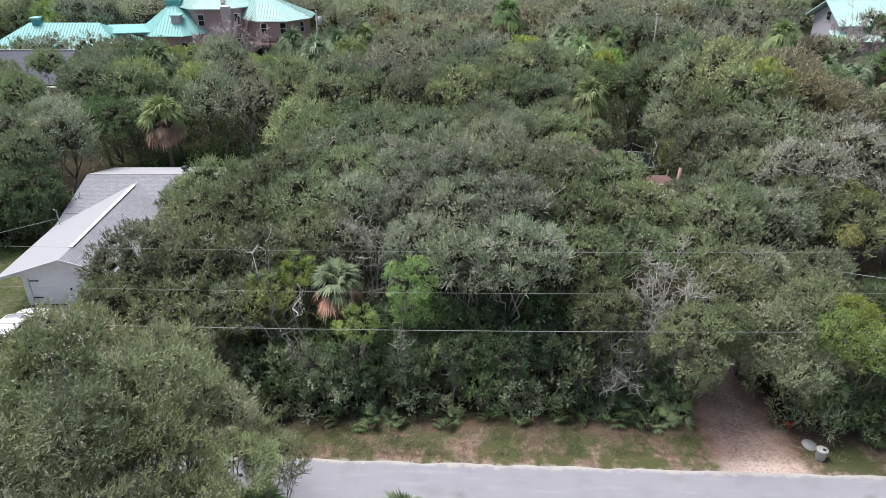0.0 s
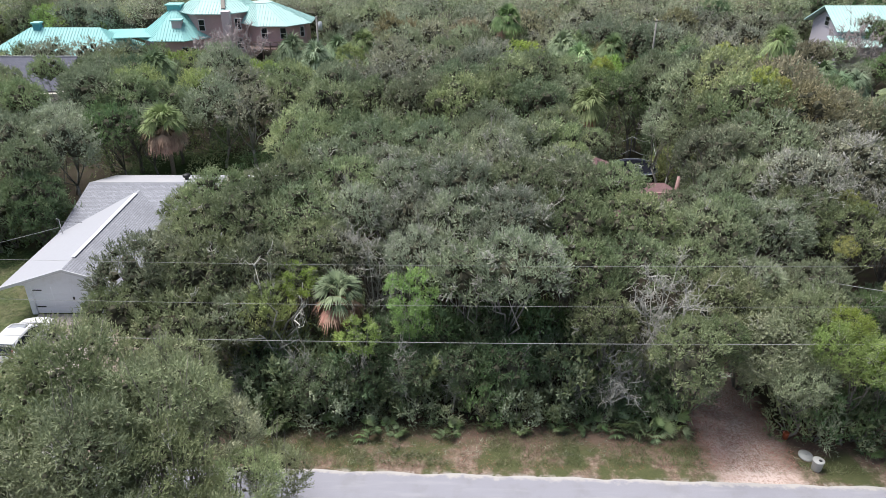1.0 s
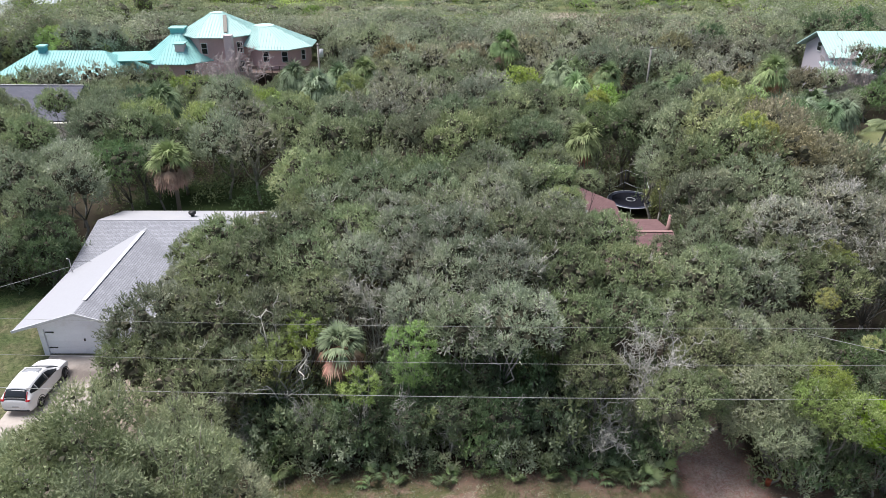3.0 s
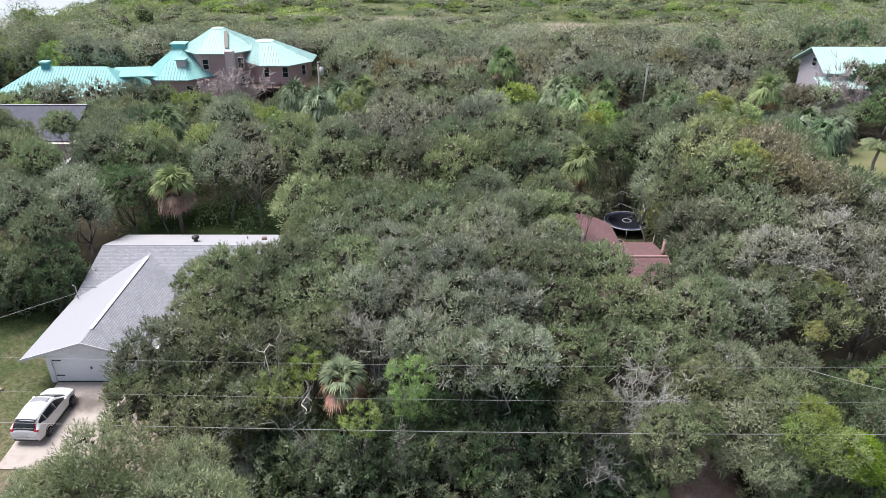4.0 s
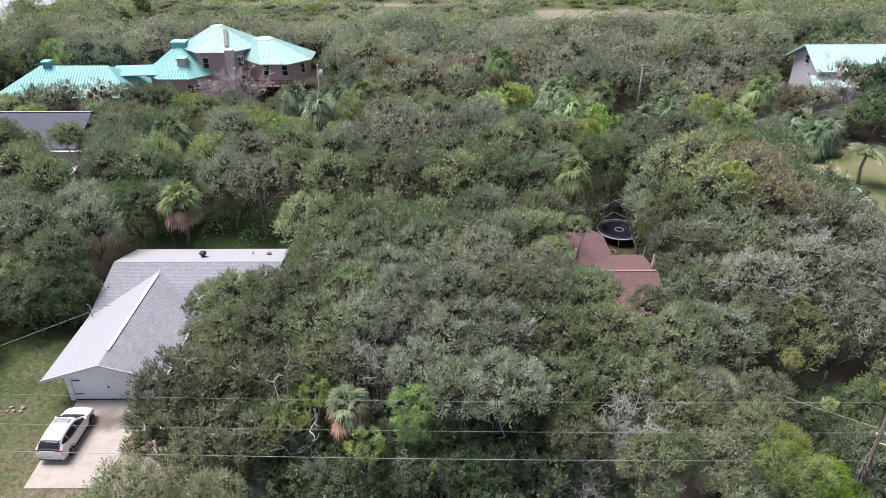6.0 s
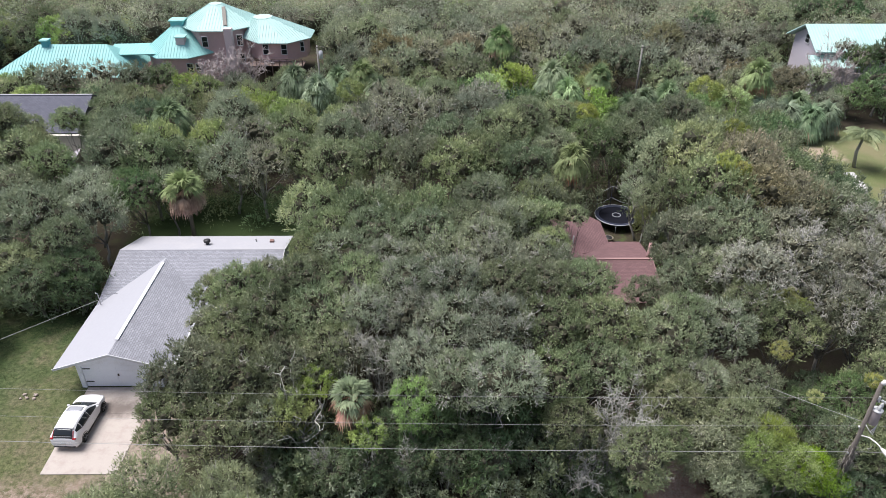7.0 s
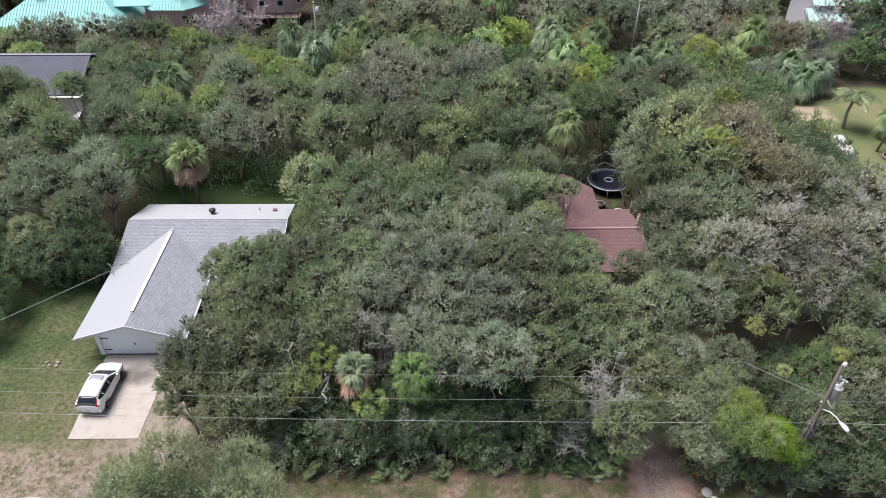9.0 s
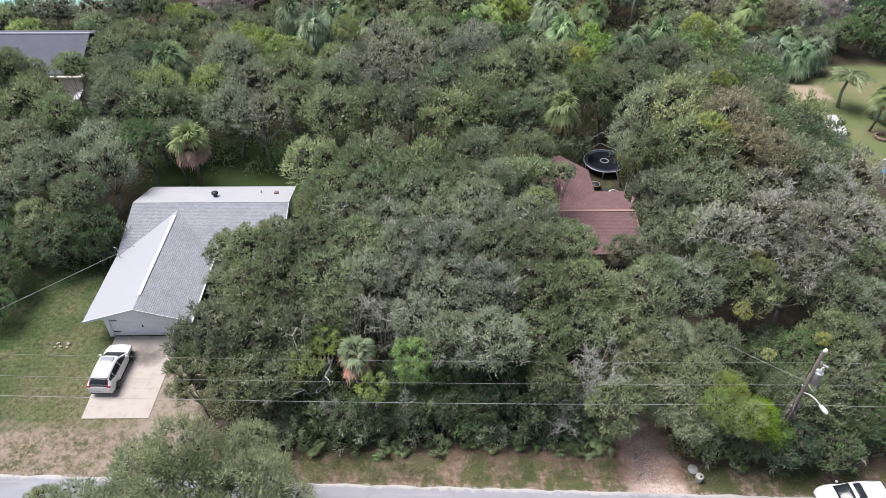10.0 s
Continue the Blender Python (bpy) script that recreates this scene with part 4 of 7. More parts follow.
def mansion():
    top = thing("teal_roof_mansion", None, "large pink-brown house with eight-sided wings and teal metal roofs", "house")
    pavilion(top, -34.4, 113.5, 5.5, 6.5, -0.1, 7.2, 9.9, 1.0, metal=PALE_TEAL, shift=-0.4)
    pavilion(top, -25.0, 111.8, 4.7, 5.7, 2.6, 5.65, 8.3, 1.5, metal=PALE_TEAL, shift=-2.3)
    pavilion(top, -40.2, 111.0, 5.2, 6.2, -0.1, 3.75, 7.4, 0.9)
    # cupola, dormer, and the chimney with its shadow as a bar on the roof
    block("cupola", -41.3, 110.2, 7.3, -39.3, 111.8, 8.0, plain("teal_cupola", (0.16, 0.48, 0.50), 0.5), top, bevel=0.05)
    block("cupola_roof", -41.5, 110.0, 8.0, -39.1, 112.0, 8.2, TEAL, top, bevel=0.05)
    block("dormer", -39.9, 107.2, 5.2, -38.6, 108.6, 6.3, PINK_STONE, top, bevel=0.05)
    block("dormer_roof", -40.1, 107.0, 6.3, -38.4, 108.7, 6.45, TEAL, top, bevel=0.03)
    block("chimney", -32.5, 107.35, 0.0, -31.3, 108.4, 7.6, PINK_STONE, top, "pale pink stucco chimney", bevel=0.04)
    # Brown bar along the roof stands in for the chimney's shadow.
    bar("flue", (-32.4, 108.6, 7.75), (-33.3, 112.3, 9.6), 0.55, 0.35, plain("chimney_shadow_brown", (0.24, 0.22, 0.19), 0.8), top)
    # windows on the faces that look to the road
    for x, y, z in ((-30.3, 108.9, 5.0), (-35.5, 108.3, 4.9), (-30.3, 108.9, 2.2)):
        window_unit(top, x, y - 0.9, z, 0.8, 1.5)
    for x, y in ((-26.4, 107.42), (-23.6, 107.42)):
        window_unit(top, x, y, 3.75, 0.8, 1.5)
    window_unit(top, -21.0, 108.6, 3.9, 0.5, 1.4)
    for x in (-41.5, -38.0, -36.6):
        window_unit(top, x, 106.15, 1.4, 0.9, 1.3)
    # long hipped wing with its square vent tower
    block("wing_wall", -65.2, 103.0, -0.1, -45.5, 110.8, 1.85, PINK_WALL, top)
    r0, r1 = (-60.6, 107.0, 5.4), (-50.4, 107.0, 5.4)
    c = [(-66.6, 102.0, 1.9), (-45.6, 102.0, 1.9), (-45.6, 112.0, 1.9), (-66.6, 112.0, 1.9)]
    roof_plane("roof_panel", [c[0], c[1], r1, r0], TEAL, top, 0.1, seams=0.45)
    roof_plane("roof_panel", [c[3], c[0], r0], TEAL, top, 0.1, seams=0.45)
    roof_plane("roof_panel", [c[1], c[2], r1], TEAL, top, 0.1, seams=0.45)
    roof_plane("roof_panel", [c[2], c[3], r0, r1], TEAL, top, 0.1, seams=0.45)
    roof_plane("roof_panel", [(-50.5, 106.2, 4.0), (-42.5, 106.2, 4.2), (-42.5, 110, 4.8), (-50.5, 110, 4.6)], TEAL, top, 0.1, seams=0.45)
    teal_dark = plain("teal_vent_tower", (0.11, 0.38, 0.44), 0.5)
    block("vent_tower", -60.0, 106.5, 4.6, -59.0, 107.5, 5.95, teal_dark, top, bevel=0.04)
    block("vent_tower_cap", -60.15, 106.35, 5.95, -58.85, 107.65, 6.2, TEAL, top, bevel=0.06)
    # deck on posts round the east wing
    deck = new("deck")
    deck.parent = top
    tagged(deck, "weathered timber deck on posts")
    wood = plain("weathered_deck", (0.17, 0.12, 0.10), 0.9, grain=12.0, amount=0.3)
    for k in range(10):
        block("plank", -28.8, 105.2 + 0.24 * k, 2.55, -20.5, 105.42 + 0.24 * k, 2.62, wood, deck, bevel=0)
    bar("rail", (-28.8, 105.2, 3.6), (-20.5, 105.2, 3.6), 0.09, 0.08, wood, deck)
    bar("rail", (-28.8, 105.2, 3.1), (-20.5, 105.2, 3.1), 0.05, 0.05, wood, deck)
    for k in range(8):
        x = -28.7 + 8.1 * k / 7
        block("post", x - 0.06, 105.15, -0.1, x + 0.06, 105.27, 3.6, wood, deck, bevel=0)
    return top


mansion()


def pale_house():
    top = thing("pale_house", None, "two-storey lavender-white house with a pale teal metal roof", "house")
    block("wall", 54.0, 101.4, -0.1, 82, 109.6, 6.3, LAVENDER, top)
    for x in (54.0, 81.8):
        gab = bmesh.new()
        a = [gab.verts.new((x, y, z)) for y, z in ((101.4, 6.3), (105.5, 8.5), (109.6, 6.3))]
        c = [gab.verts.new((x + 0.2, y, z)) for y, z in ((101.4, 6.3), (105.5, 8.5), (109.6, 6.3))]
        gab.faces.new(a), gab.faces.new(c[::-1])
        for i in range(3):
            gab.faces.new((a[i], a[(i + 1) % 3], c[(i + 1) % 3], c[i]))
        part("gable", gab, LAVENDER, top)
    roof_plane("roof_panel", [(53.0, 100.4, 6.05), (83, 100.4, 6.05), (83, 105.5, 8.75), (53.0, 105.5, 8.75)], PALE_TEAL, top, 0.12, seams=0.45)
    roof_plane("roof_panel", [(83, 110.6, 6.05), (53.0, 110.6, 6.05), (53.0, 105.5, 8.75), (83, 105.5, 8.75)], PALE_TEAL, top, 0.12, seams=0.45)
    block("porch_wall", 53.2, 99.2, -0.1, 58.0, 101.4, 4.4, LAVENDER, top)
    roof_plane("roof_panel", [(52.2, 98.6, 4.3), (59.0, 98.6, 4.3), (59.0, 101.4, 5.3), (52.2, 101.4, 5.3)], PALE_TEAL, top, 0.1, seams=0.45)
    window_unit(top, 53.2, 100.3, 2.9, 1.3, 1.1, "-x")
    window_unit(top, 54.0, 105.5, 6.0, 1.2, 1.2, "-x")
    window_unit(top, 55.2, 99.2, 2.6, 1.4, 1.2)
    top.location.x = 1.6
    return top


pale_house()


def grey_house():
    top = thing("grey_roof_house", None, "cream house with a plain grey shingle roof behind oaks", "house")
    cream = plain("cream_siding", (0.68, 0.64, 0.57), 0.85, grain=5.0, amount=0.06)
    slate = shingles("slate_grey_shingle", (0.105, 0.108, 0.135), (0.150, 0.153, 0.188))
    block("wall", -62, 75.6, -0.1, -42.2, 86, 4.7, cream, top)
    roof_plane("roof_slope", [(-63, 74.6, 4.55), (-41.0, 74.6, 4.55), (-41.2, 80.6, 6.9), (-63, 80.6, 6.9)], slate, top)
    roof_plane("roof_slope", [(-41.0, 87, 4.55), (-63, 87, 4.55), (-63, 80.6, 6.9), (-41.2, 80.6, 6.9)], slate, top)
    bar("ridge_cap", (-63, 80.6, 6.95), (-41.2, 80.6, 6.95), 0.25, 0.05, ROOF_MEMBRANE, top)
    block("porch_wall", -44.6, 74.2, -0.1, -40.4, 75.6, 4.4, cream, top)
    roof_plane("awning", [(-43.4, 72.6, 1.2), (-40.8, 72.6, 2.6), (-40.8, 74.15, 3.0), (-43.4, 74.15, 1.6)], LAVENDER, top, 0.06)
    window_unit(top, -43.9, 74.2, 2.9, 0.9, 1.3, "-y", BLACK_IRON)
    stair = new("stair")
    stair.parent = top
    tagged(stair, "white outside stair with a slanted rail")
    bar("stringer", (-43.4, 72.5, 0.9), (-40.8, 72.5, 2.4), 0.15, 0.4, LAVENDER, stair)
    bar("rail", (-43.4, 72.4, 1.8), (-40.8, 72.4, 3.3), 0.06, 0.06, LAVENDER, stair)
    for k in range(9):
        s = k / 8
        block("baluster", -43.4 + 2.6 * s - 0.02, 72.38, 0.95 + 1.5 * s, -43.4 + 2.6 * s + 0.02, 72.42, 1.8 + 1.5 * s, TRIM, stair, bevel=0)
    return top


grey_house()

# ---- where the trees stand: x, y, height, crown radius, kind ----
FRONT_LOT_BACK = [
    (-10.5, 52.5, 8.8, 3.6, "yellow"), (-6.2, 50.6, 9.3, 3.6, "oak"), (-1.9, 49.3, 9.3, 3.2, "oak"), (2.2, 47.1, 10.0, 3.1, "oak"),
    (6.5, 49.2, 9.2, 2.9, "oak"), (-9.3, 45.0, 8.8, 2.4, "yellow"), (-7.2, 43.5, 9.5, 3.3, "oak"), (-3.4, 42.6, 9.4, 2.9, "grey_oak"),
    (0.4, 42.1, 9.8, 3.1, "grey_oak"), (4.1, 42.5, 9.5, 3.1, "grey_oak"), (7.8, 43.4, 9.0, 2.8, "grey_oak"), (10.2, 39.4, 9.6, 2.5, "oak"),
]
FRONT_LOT_MIDDLE = [
    (-14.0, 40.5, 8.7, 2.6, "oak"), (-13.4, 36.6, 8.5, 2.6, "oak"), (-11.3, 37.2, 9.0, 2.9, "oak"), (-7.9, 37.3, 9.0, 3.1, "oak"),
    (-4.8, 37.3, 9.0, 2.1, "grey_oak"), (-1.6, 36.9, 9.1, 2.3, "grey_oak"), (0.9, 36.0, 9.3, 2.7, "grey_oak"), (3.8, 35.0, 9.6, 2.7, "grey_oak"),
    (7.2, 35.6, 9.2, 2.8, "oak"), (10.7, 35.5, 9.2, 2.7, "oak"), (-5.7, 34.2, 7.6, 1.9, "silver"),
]
FRONT_LOT_FRONT = [
    (-15.6, 32.3, 8.2, 3.0, "oak"), (-12.8, 32.6, 7.8, 3.1, "oak"), (-9.6, 33.1, 7.8, 2.7, "oak"), (-7.0, 34.5, 8.0, 2.2, "oak"),
    (-1.3, 33.4, 8.1, 2.0, "grey_oak"), (1.2, 31.3, 8.3, 2.3, "grey_oak"), (3.9, 30.7, 9.2, 2.6, "grey_oak"), (7.1, 31.6, 8.3, 2.4, "oak"),
    (10.0, 32.3, 8.2, 2.3, "oak"), (-16.2, 29.8, 6.6, 2.3, "oak"), (-13.1, 29.1, 6.6, 2.7, "oak"), (-10.7, 29.7, 6.3, 2.0, "oak"),
]
THICKET = [
    (-9.1, 29.4, 3.5, 1.9, "dark"), (-6.5, 28.5, 3.3, 1.8, "dark"), (-3.9, 29.0, 3.5, 1.8, "dark"), (-1.5, 28.7, 3.7, 1.6, "dark"),
    (0.8, 29.0, 3.9, 1.7, "dark"), (3.3, 29.1, 4.1, 1.8, "dark"), (5.9, 29.3, 4.3, 1.8, "dark"), (-9.6, 30.0, 6.1, 1.5, "yellow"),
    (-3.1, 30.9, 4.2, 1.5, "dark"), (-0.2, 30.5, 4.7, 1.6, "dark"), (2.6, 31.1, 4.9, 1.8, "dark"), (5.5, 31.0, 4.9, 1.7, "dark"),
]
EAST_FRONT = [
    (7.8, 29.0, 6.8, 1.8, "oak"), (12.9, 33.0, 7.6, 2.0, "oak"), (14.1, 29.8, 7.3, 2.1, "oak"), (11.7, 26.7, 6.7, 2.0, "oak"),
    (16.2, 32.2, 7.0, 1.9, "grey_oak"), (14.9, 35.0, 8.8, 2.6, "oak"), (18.6, 36.4, 8.4, 2.7, "grey_oak"), (19.5, 31.6, 7.1, 1.9, "oak"),
    (22.3, 30.7, 5.6, 2.0, "dark"), (17.5, 28.7, 6.8, 1.8, "oak"),
]
EAST_FRONT_EDGE = [
    (23.6, 37.0, 7.8, 2.7, "yellow"), (24.9, 34.1, 4.2, 1.6, "dark"), (29.1, 37.2, 8.0, 2.8, "oak"),
    (25.7, 31.4, 6.2, 2.3, "dark"), (28.5, 32.6, 6.8, 2.6, "oak"), (23.3, 28.3, 6.1, 2.0, "dark"), (25.6, 28.2, 5.4, 2.4, "oak"),
    (23.1, 26.0, 4.5, 2.2, "dark"), (26.0, 26.0, 4.1, 2.4, "oak"), (13.2, 27.5, 6.7, 1.4, "dark"),
]
EAST_GREY = [
    (22.6, 41.1, 9.7, 3.2, "silver"), (26.8, 42.4, 10.1, 3.5, "silver"), (30.2, 42.0, 9.3, 3.4, "silver"), (33.7, 43.9, 9.1, 3.5, "silver"),
    (26.8, 46.6, 9.9, 3.3, "silver"), (32.0, 49.7, 10.2, 3.5, "grey_oak"), (29.4, 50.2, 10.9, 3.2, "brown"), (30.4, 55.6, 10.4, 3.2, "oak"), (33.0, 46.4, 9.8, 2.8, "silver"), (26.4, 63.6, 10.4, 3.0, "oak"), (20.4, 65.6, 10.0, 2.8, "oak"), (37.3, 52.0, 8.3, 3.4, "silver"), (19.9, 42.6, 8.6, 2.5, "oak"),
    (19.2, 46.1, 9.7, 3.3, "oak"), (22.8, 46.8, 10.4, 3.6, "oak"), (27.6, 38.2, 8.8, 2.7, "silver"),
]
EAST_BACK = [
    (20.8, 58.2, 11.3, 3.6, "oak"), (23.3, 56.9, 12.5, 3.8, "yellow"), (23.0, 51.3, 12.0, 3.5, "oak"), (26.6, 54.9, 12.3, 3.8, "brown"),
    (25.5, 50.0, 11.5, 3.3, "brown"), (32.1, 57.3, 8.2, 3.4, "oak"), (37.4, 74.2, 6.9, 3.2, "oak"), (36.4, 71.6, 7.5, 3.8, "dark"),
    (36.8, 61.3, 7.1, 2.7, "dark"), (37.3, 57.6, 7.1, 2.4, "dark"), (38.2, 57.4, 5.6, 2.4, "yellow"),
]
MIDDLE_WEST = [
    (-42.1, 65.4, 8.4, 3.9, "oak"), (-38.8, 56.9, 8.4, 3.2, "oak"), (-35.0, 53.2, 8.6, 3.4, "grey_oak"), (-30.3, 54.1, 7.7, 3.1, "grey_oak"),
    (-31.1, 49.4, 7.6, 2.4, "oak"), (-26.1, 52.2, 7.3, 2.4, "dark"), (-31.3, 62.9, 9.7, 3.4, "oak"), (-28.3, 62.5, 9.0, 3.3, "oak"),
    (-25.4, 64.9, 7.8, 3.2, "oak"), (-27.9, 57.5, 7.9, 2.8, "dark"), (-25.2, 58.9, 7.6, 2.3, "oak"), (-34.8, 48.2, 5.7, 2.0, "yellow"),
    (-29.9, 47.5, 5.8, 2.4, "dark"), (-32.9, 46.4, 5.0, 2.7, "dark"), (-29.7, 46.6, 4.4, 1.9, "dark"),
]
MIDDLE = [
    (-20.8, 63.8, 8.4, 3.4, "grey_oak"), (-17.4, 62.5, 8.3, 3.2, "silver"), (-14.5, 64.7, 8.5, 3.1, "oak"), (-10.3, 62.8, 8.6, 3.6, "oak"),
    (-6.2, 63.9, 8.6, 3.3, "oak"), (-7.8, 73.3, 8.6, 4.0, "silver"), (-3.8, 74.9, 9.4, 4.3, "silver"), (0.3, 72.2, 9.3, 3.8, "silver"),
    (-2.2, 62.5, 9.3, 3.5, "oak"), (1.3, 60.0, 9.6, 3.4, "oak"), (4.7, 62.4, 9.3, 3.5, "oak"), (8.1, 61.0, 9.1, 3.3, "oak"),
    (9.2, 54.3, 8.7, 2.0, "oak"), (18.4, 66.9, 8.3, 3.1, "dark"), (4.1, 75.2, 9.2, 3.4, "grey_oak"),
]
ROADSIDE_WEST = [
    (-9.8, 19.6, 10.0, 2.3, "myrtle"), (-13.2, 20.4, 9.8, 2.4, "myrtle"), (-16.6, 21.2, 8.2, 2.2, "myrtle"), (-7.2, 19.2, 8.8, 1.9, "myrtle"),
    (-10.9, 21.7, 8.6, 2.0, "myrtle"), (-8.2, 16.9, 10.0, 2.3, "myrtle"), (-11.6, 17.3, 9.4, 2.3, "myrtle"), (-14.9, 17.4, 9.3, 2.3, "myrtle"),
    (-5.7, 17.2, 8.6, 1.5, "myrtle"), (-17.9, 18.6, 8.8, 2.3, "myrtle"), (-20.6, 20.4, 6.6, 1.9, "myrtle"),
    (-11.0, 22.9, 9.2, 2.0, "myrtle"), (-14.2, 22.0, 10.2, 2.2, "myrtle"), (-8.6, 21.3, 8.6, 1.7, "myrtle"), (-17.4, 22.6, 8.2, 1.9, "myrtle"), (-23.2, 21.4, 5.4, 1.5, "yellow"), (-5.0, 18.6, 7.0, 1.3, "myrtle"), (-6.6, 14.8, 9.0, 2.0, "myrtle"),
]
ROADSIDE_FILL = [
    (-9.5, 14.2, 9.2, 2.2, "myrtle"), (-12.9, 14.6, 8.8, 2.3, "myrtle"), (-16.3, 15.0, 8.4, 2.3, "myrtle"), (-19.8, 16.2, 7.6, 2.2, "myrtle"),
    (-8.0, 18.0, 6.2, 1.9, "myrtle"), (-12.0, 19.0, 6.4, 2.1, "myrtle"), (-15.6, 19.4, 6.2, 2.1, "myrtle"), (-19.3, 18.4, 5.8, 2.0, "dark"),
]
RED_HOUSE_SIDE = [
    (11.2, 50.0, 8.3, 1.25, "yellow"),
    (19.3, 58.4, 7.9, 2.5, "grey_oak"), (21.4, 52.6, 10.2, 2.9, "oak"), (21.7, 47.4, 9.2, 2.7, "oak"), (22.6, 61.5, 9.0, 2.9, "dark"),
    (8.6, 45.2, 8.9, 1.6, "yellow"), (18.9, 55.7, 7.3, 1.7, "grey_oak"), (9.0, 54.6, 8.4, 2.5, "yellow"), (8.4, 50.0, 8.8, 2.6, "oak"), (10.2, 42.0, 8.0, 1.9, "oak"), (18.2, 42.6, 7.8, 2.0, "oak"), (15.2, 41.4, 7.0, 1.7, "oak"), (-3.9, 34.9, 6.6, 1.5, "grey_oak"),
]
GREY_HOUSE_TREES = [
    (-50.5, 71.4, 9.8, 3.3, "oak"), (-46.4, 71.2, 9.0, 2.5, "oak"), (-55.0, 71.6, 9.8, 3.3, "oak"), (-60.0, 71.6, 9.6, 3.3, "oak"), (-36.0, 49.2, 5.2, 1.5, "yellow"), (-16.4, 42.2, 6.9, 2.2, "oak"), (-12.8, 43.0, 7.6, 2.0, "oak"), (-16.2, 38.6, 6.4, 1.5, "grey_oak"), (-36.2, 71.0, 8.0, 2.8, "oak"), (-51.0, 65.0, 8.0, 3.0, "grey_oak"), (-43.2, 69.4, 7.4, 2.0, "oak"), (-39.2, 70.2, 9.2, 2.1, "oak"), (-46.2, 70.0, 9.6, 2.3, "oak"), (-44.4, 71.4, 7.7, 2.2, "oak"), (-48.2, 71.4, 7.8, 2.3, "oak"), (-35.6, 42.5, 4.2, 2.0, "dark"), (-35.4, 39.4, 3.4, 1.7, "dark"), (-37.0, 45.2, 5.2, 2.2, "dark"),
]
DRIVE_EDGE = [
    (15.4, 28.0, 6.8, 2.4, "myrtle"), (14.0, 30.4, 7.4, 2.3, "oak"), (16.9, 26.7, 5.0, 1.7, "myrtle"), (18.4, 29.4, 6.8, 2.0, "myrtle"), (18.2, 26.7, 6.5, 1.5, "lime"), (19.5, 26.1, 6.1, 1.6, "lime"), (20.7, 26.4, 5.5, 1.5, "lime"), (21.9, 25.9, 4.6, 1.3, "lime"), (19.0, 27.6, 6.8, 1.2, "lime"), (24.2, 28.0, 6.0, 2.2, "oak"), (17.2, 32.6, 6.2, 1.6, "grey_oak"),
]
WING_TREES = [(-58.6, 98.6, 4.6, 2.9, "oak"), (-54.0, 98.0, 5.4, 3.2, "grey_oak"), (-48.4, 98.4, 5.5, 3.3, "silver"), (-43.6, 98.6, 5.2, 3.0, "grey_oak"), (-39.8, 99.6, 4.6, 2.6, "oak")]
PALE_HOUSE_TREES = [
    (58.4, 95.0, 8.4, 2.6, "dark"), (51.2, 87.8, 4.4, 2.2, "grey_oak"), (55.4, 89.8, 5.0, 2.5, "dark"), (59.4, 90.6, 6.8, 3.0, "dark"), (56.8, 96.6, 9.0, 2.0, "silver"), (61.6, 94.6, 9.6, 3.2, "dark"), (66.0, 94.5, 9.4, 3.4, "dark"), (60.0, 88.5, 5.0, 2.6, "dark"), (72.0, 95.0, 6.4, 3.2, "oak"), (55.0, 91.0, 4.2, 2.2, "grey_oak"), (52.0, 94.0, 6.0, 2.4, "grey_oak"), (64.5, 92.0, 8.2, 3.0, "dark"), (69.5, 93.0, 8.6, 3.2, "dark"), (48.0, 93.0, 6.4, 2.8, "brown"),
]
HOUSE_BACKS = [
    (-38.6, 79.5, 7.4, 2.9, "oak"), (-37.8, 84.5, 6.8, 2.9, "oak"), (15.8, 69.0, 8.2, 2.8, "dark"), (19.4, 68.6, 8.4, 2.9, "oak"), (12.0, 66.6, 8.0, 2.8, "oak"), (22.8, 66.0, 9.0, 3.0, "oak"),
]
THICKET_EDGE = [
    (-8.8, 30.6, 6.6, 1.4, "lime"), (-7.6, 32.0, 6.9, 1.3, "lime"), (-1.6, 30.2, 7.4, 1.5, "lime"), (-1.5, 30.1, 5.6, 1.2, "lime"), (-4.2, 29.0, 5.4, 1.2, "lime"),
]
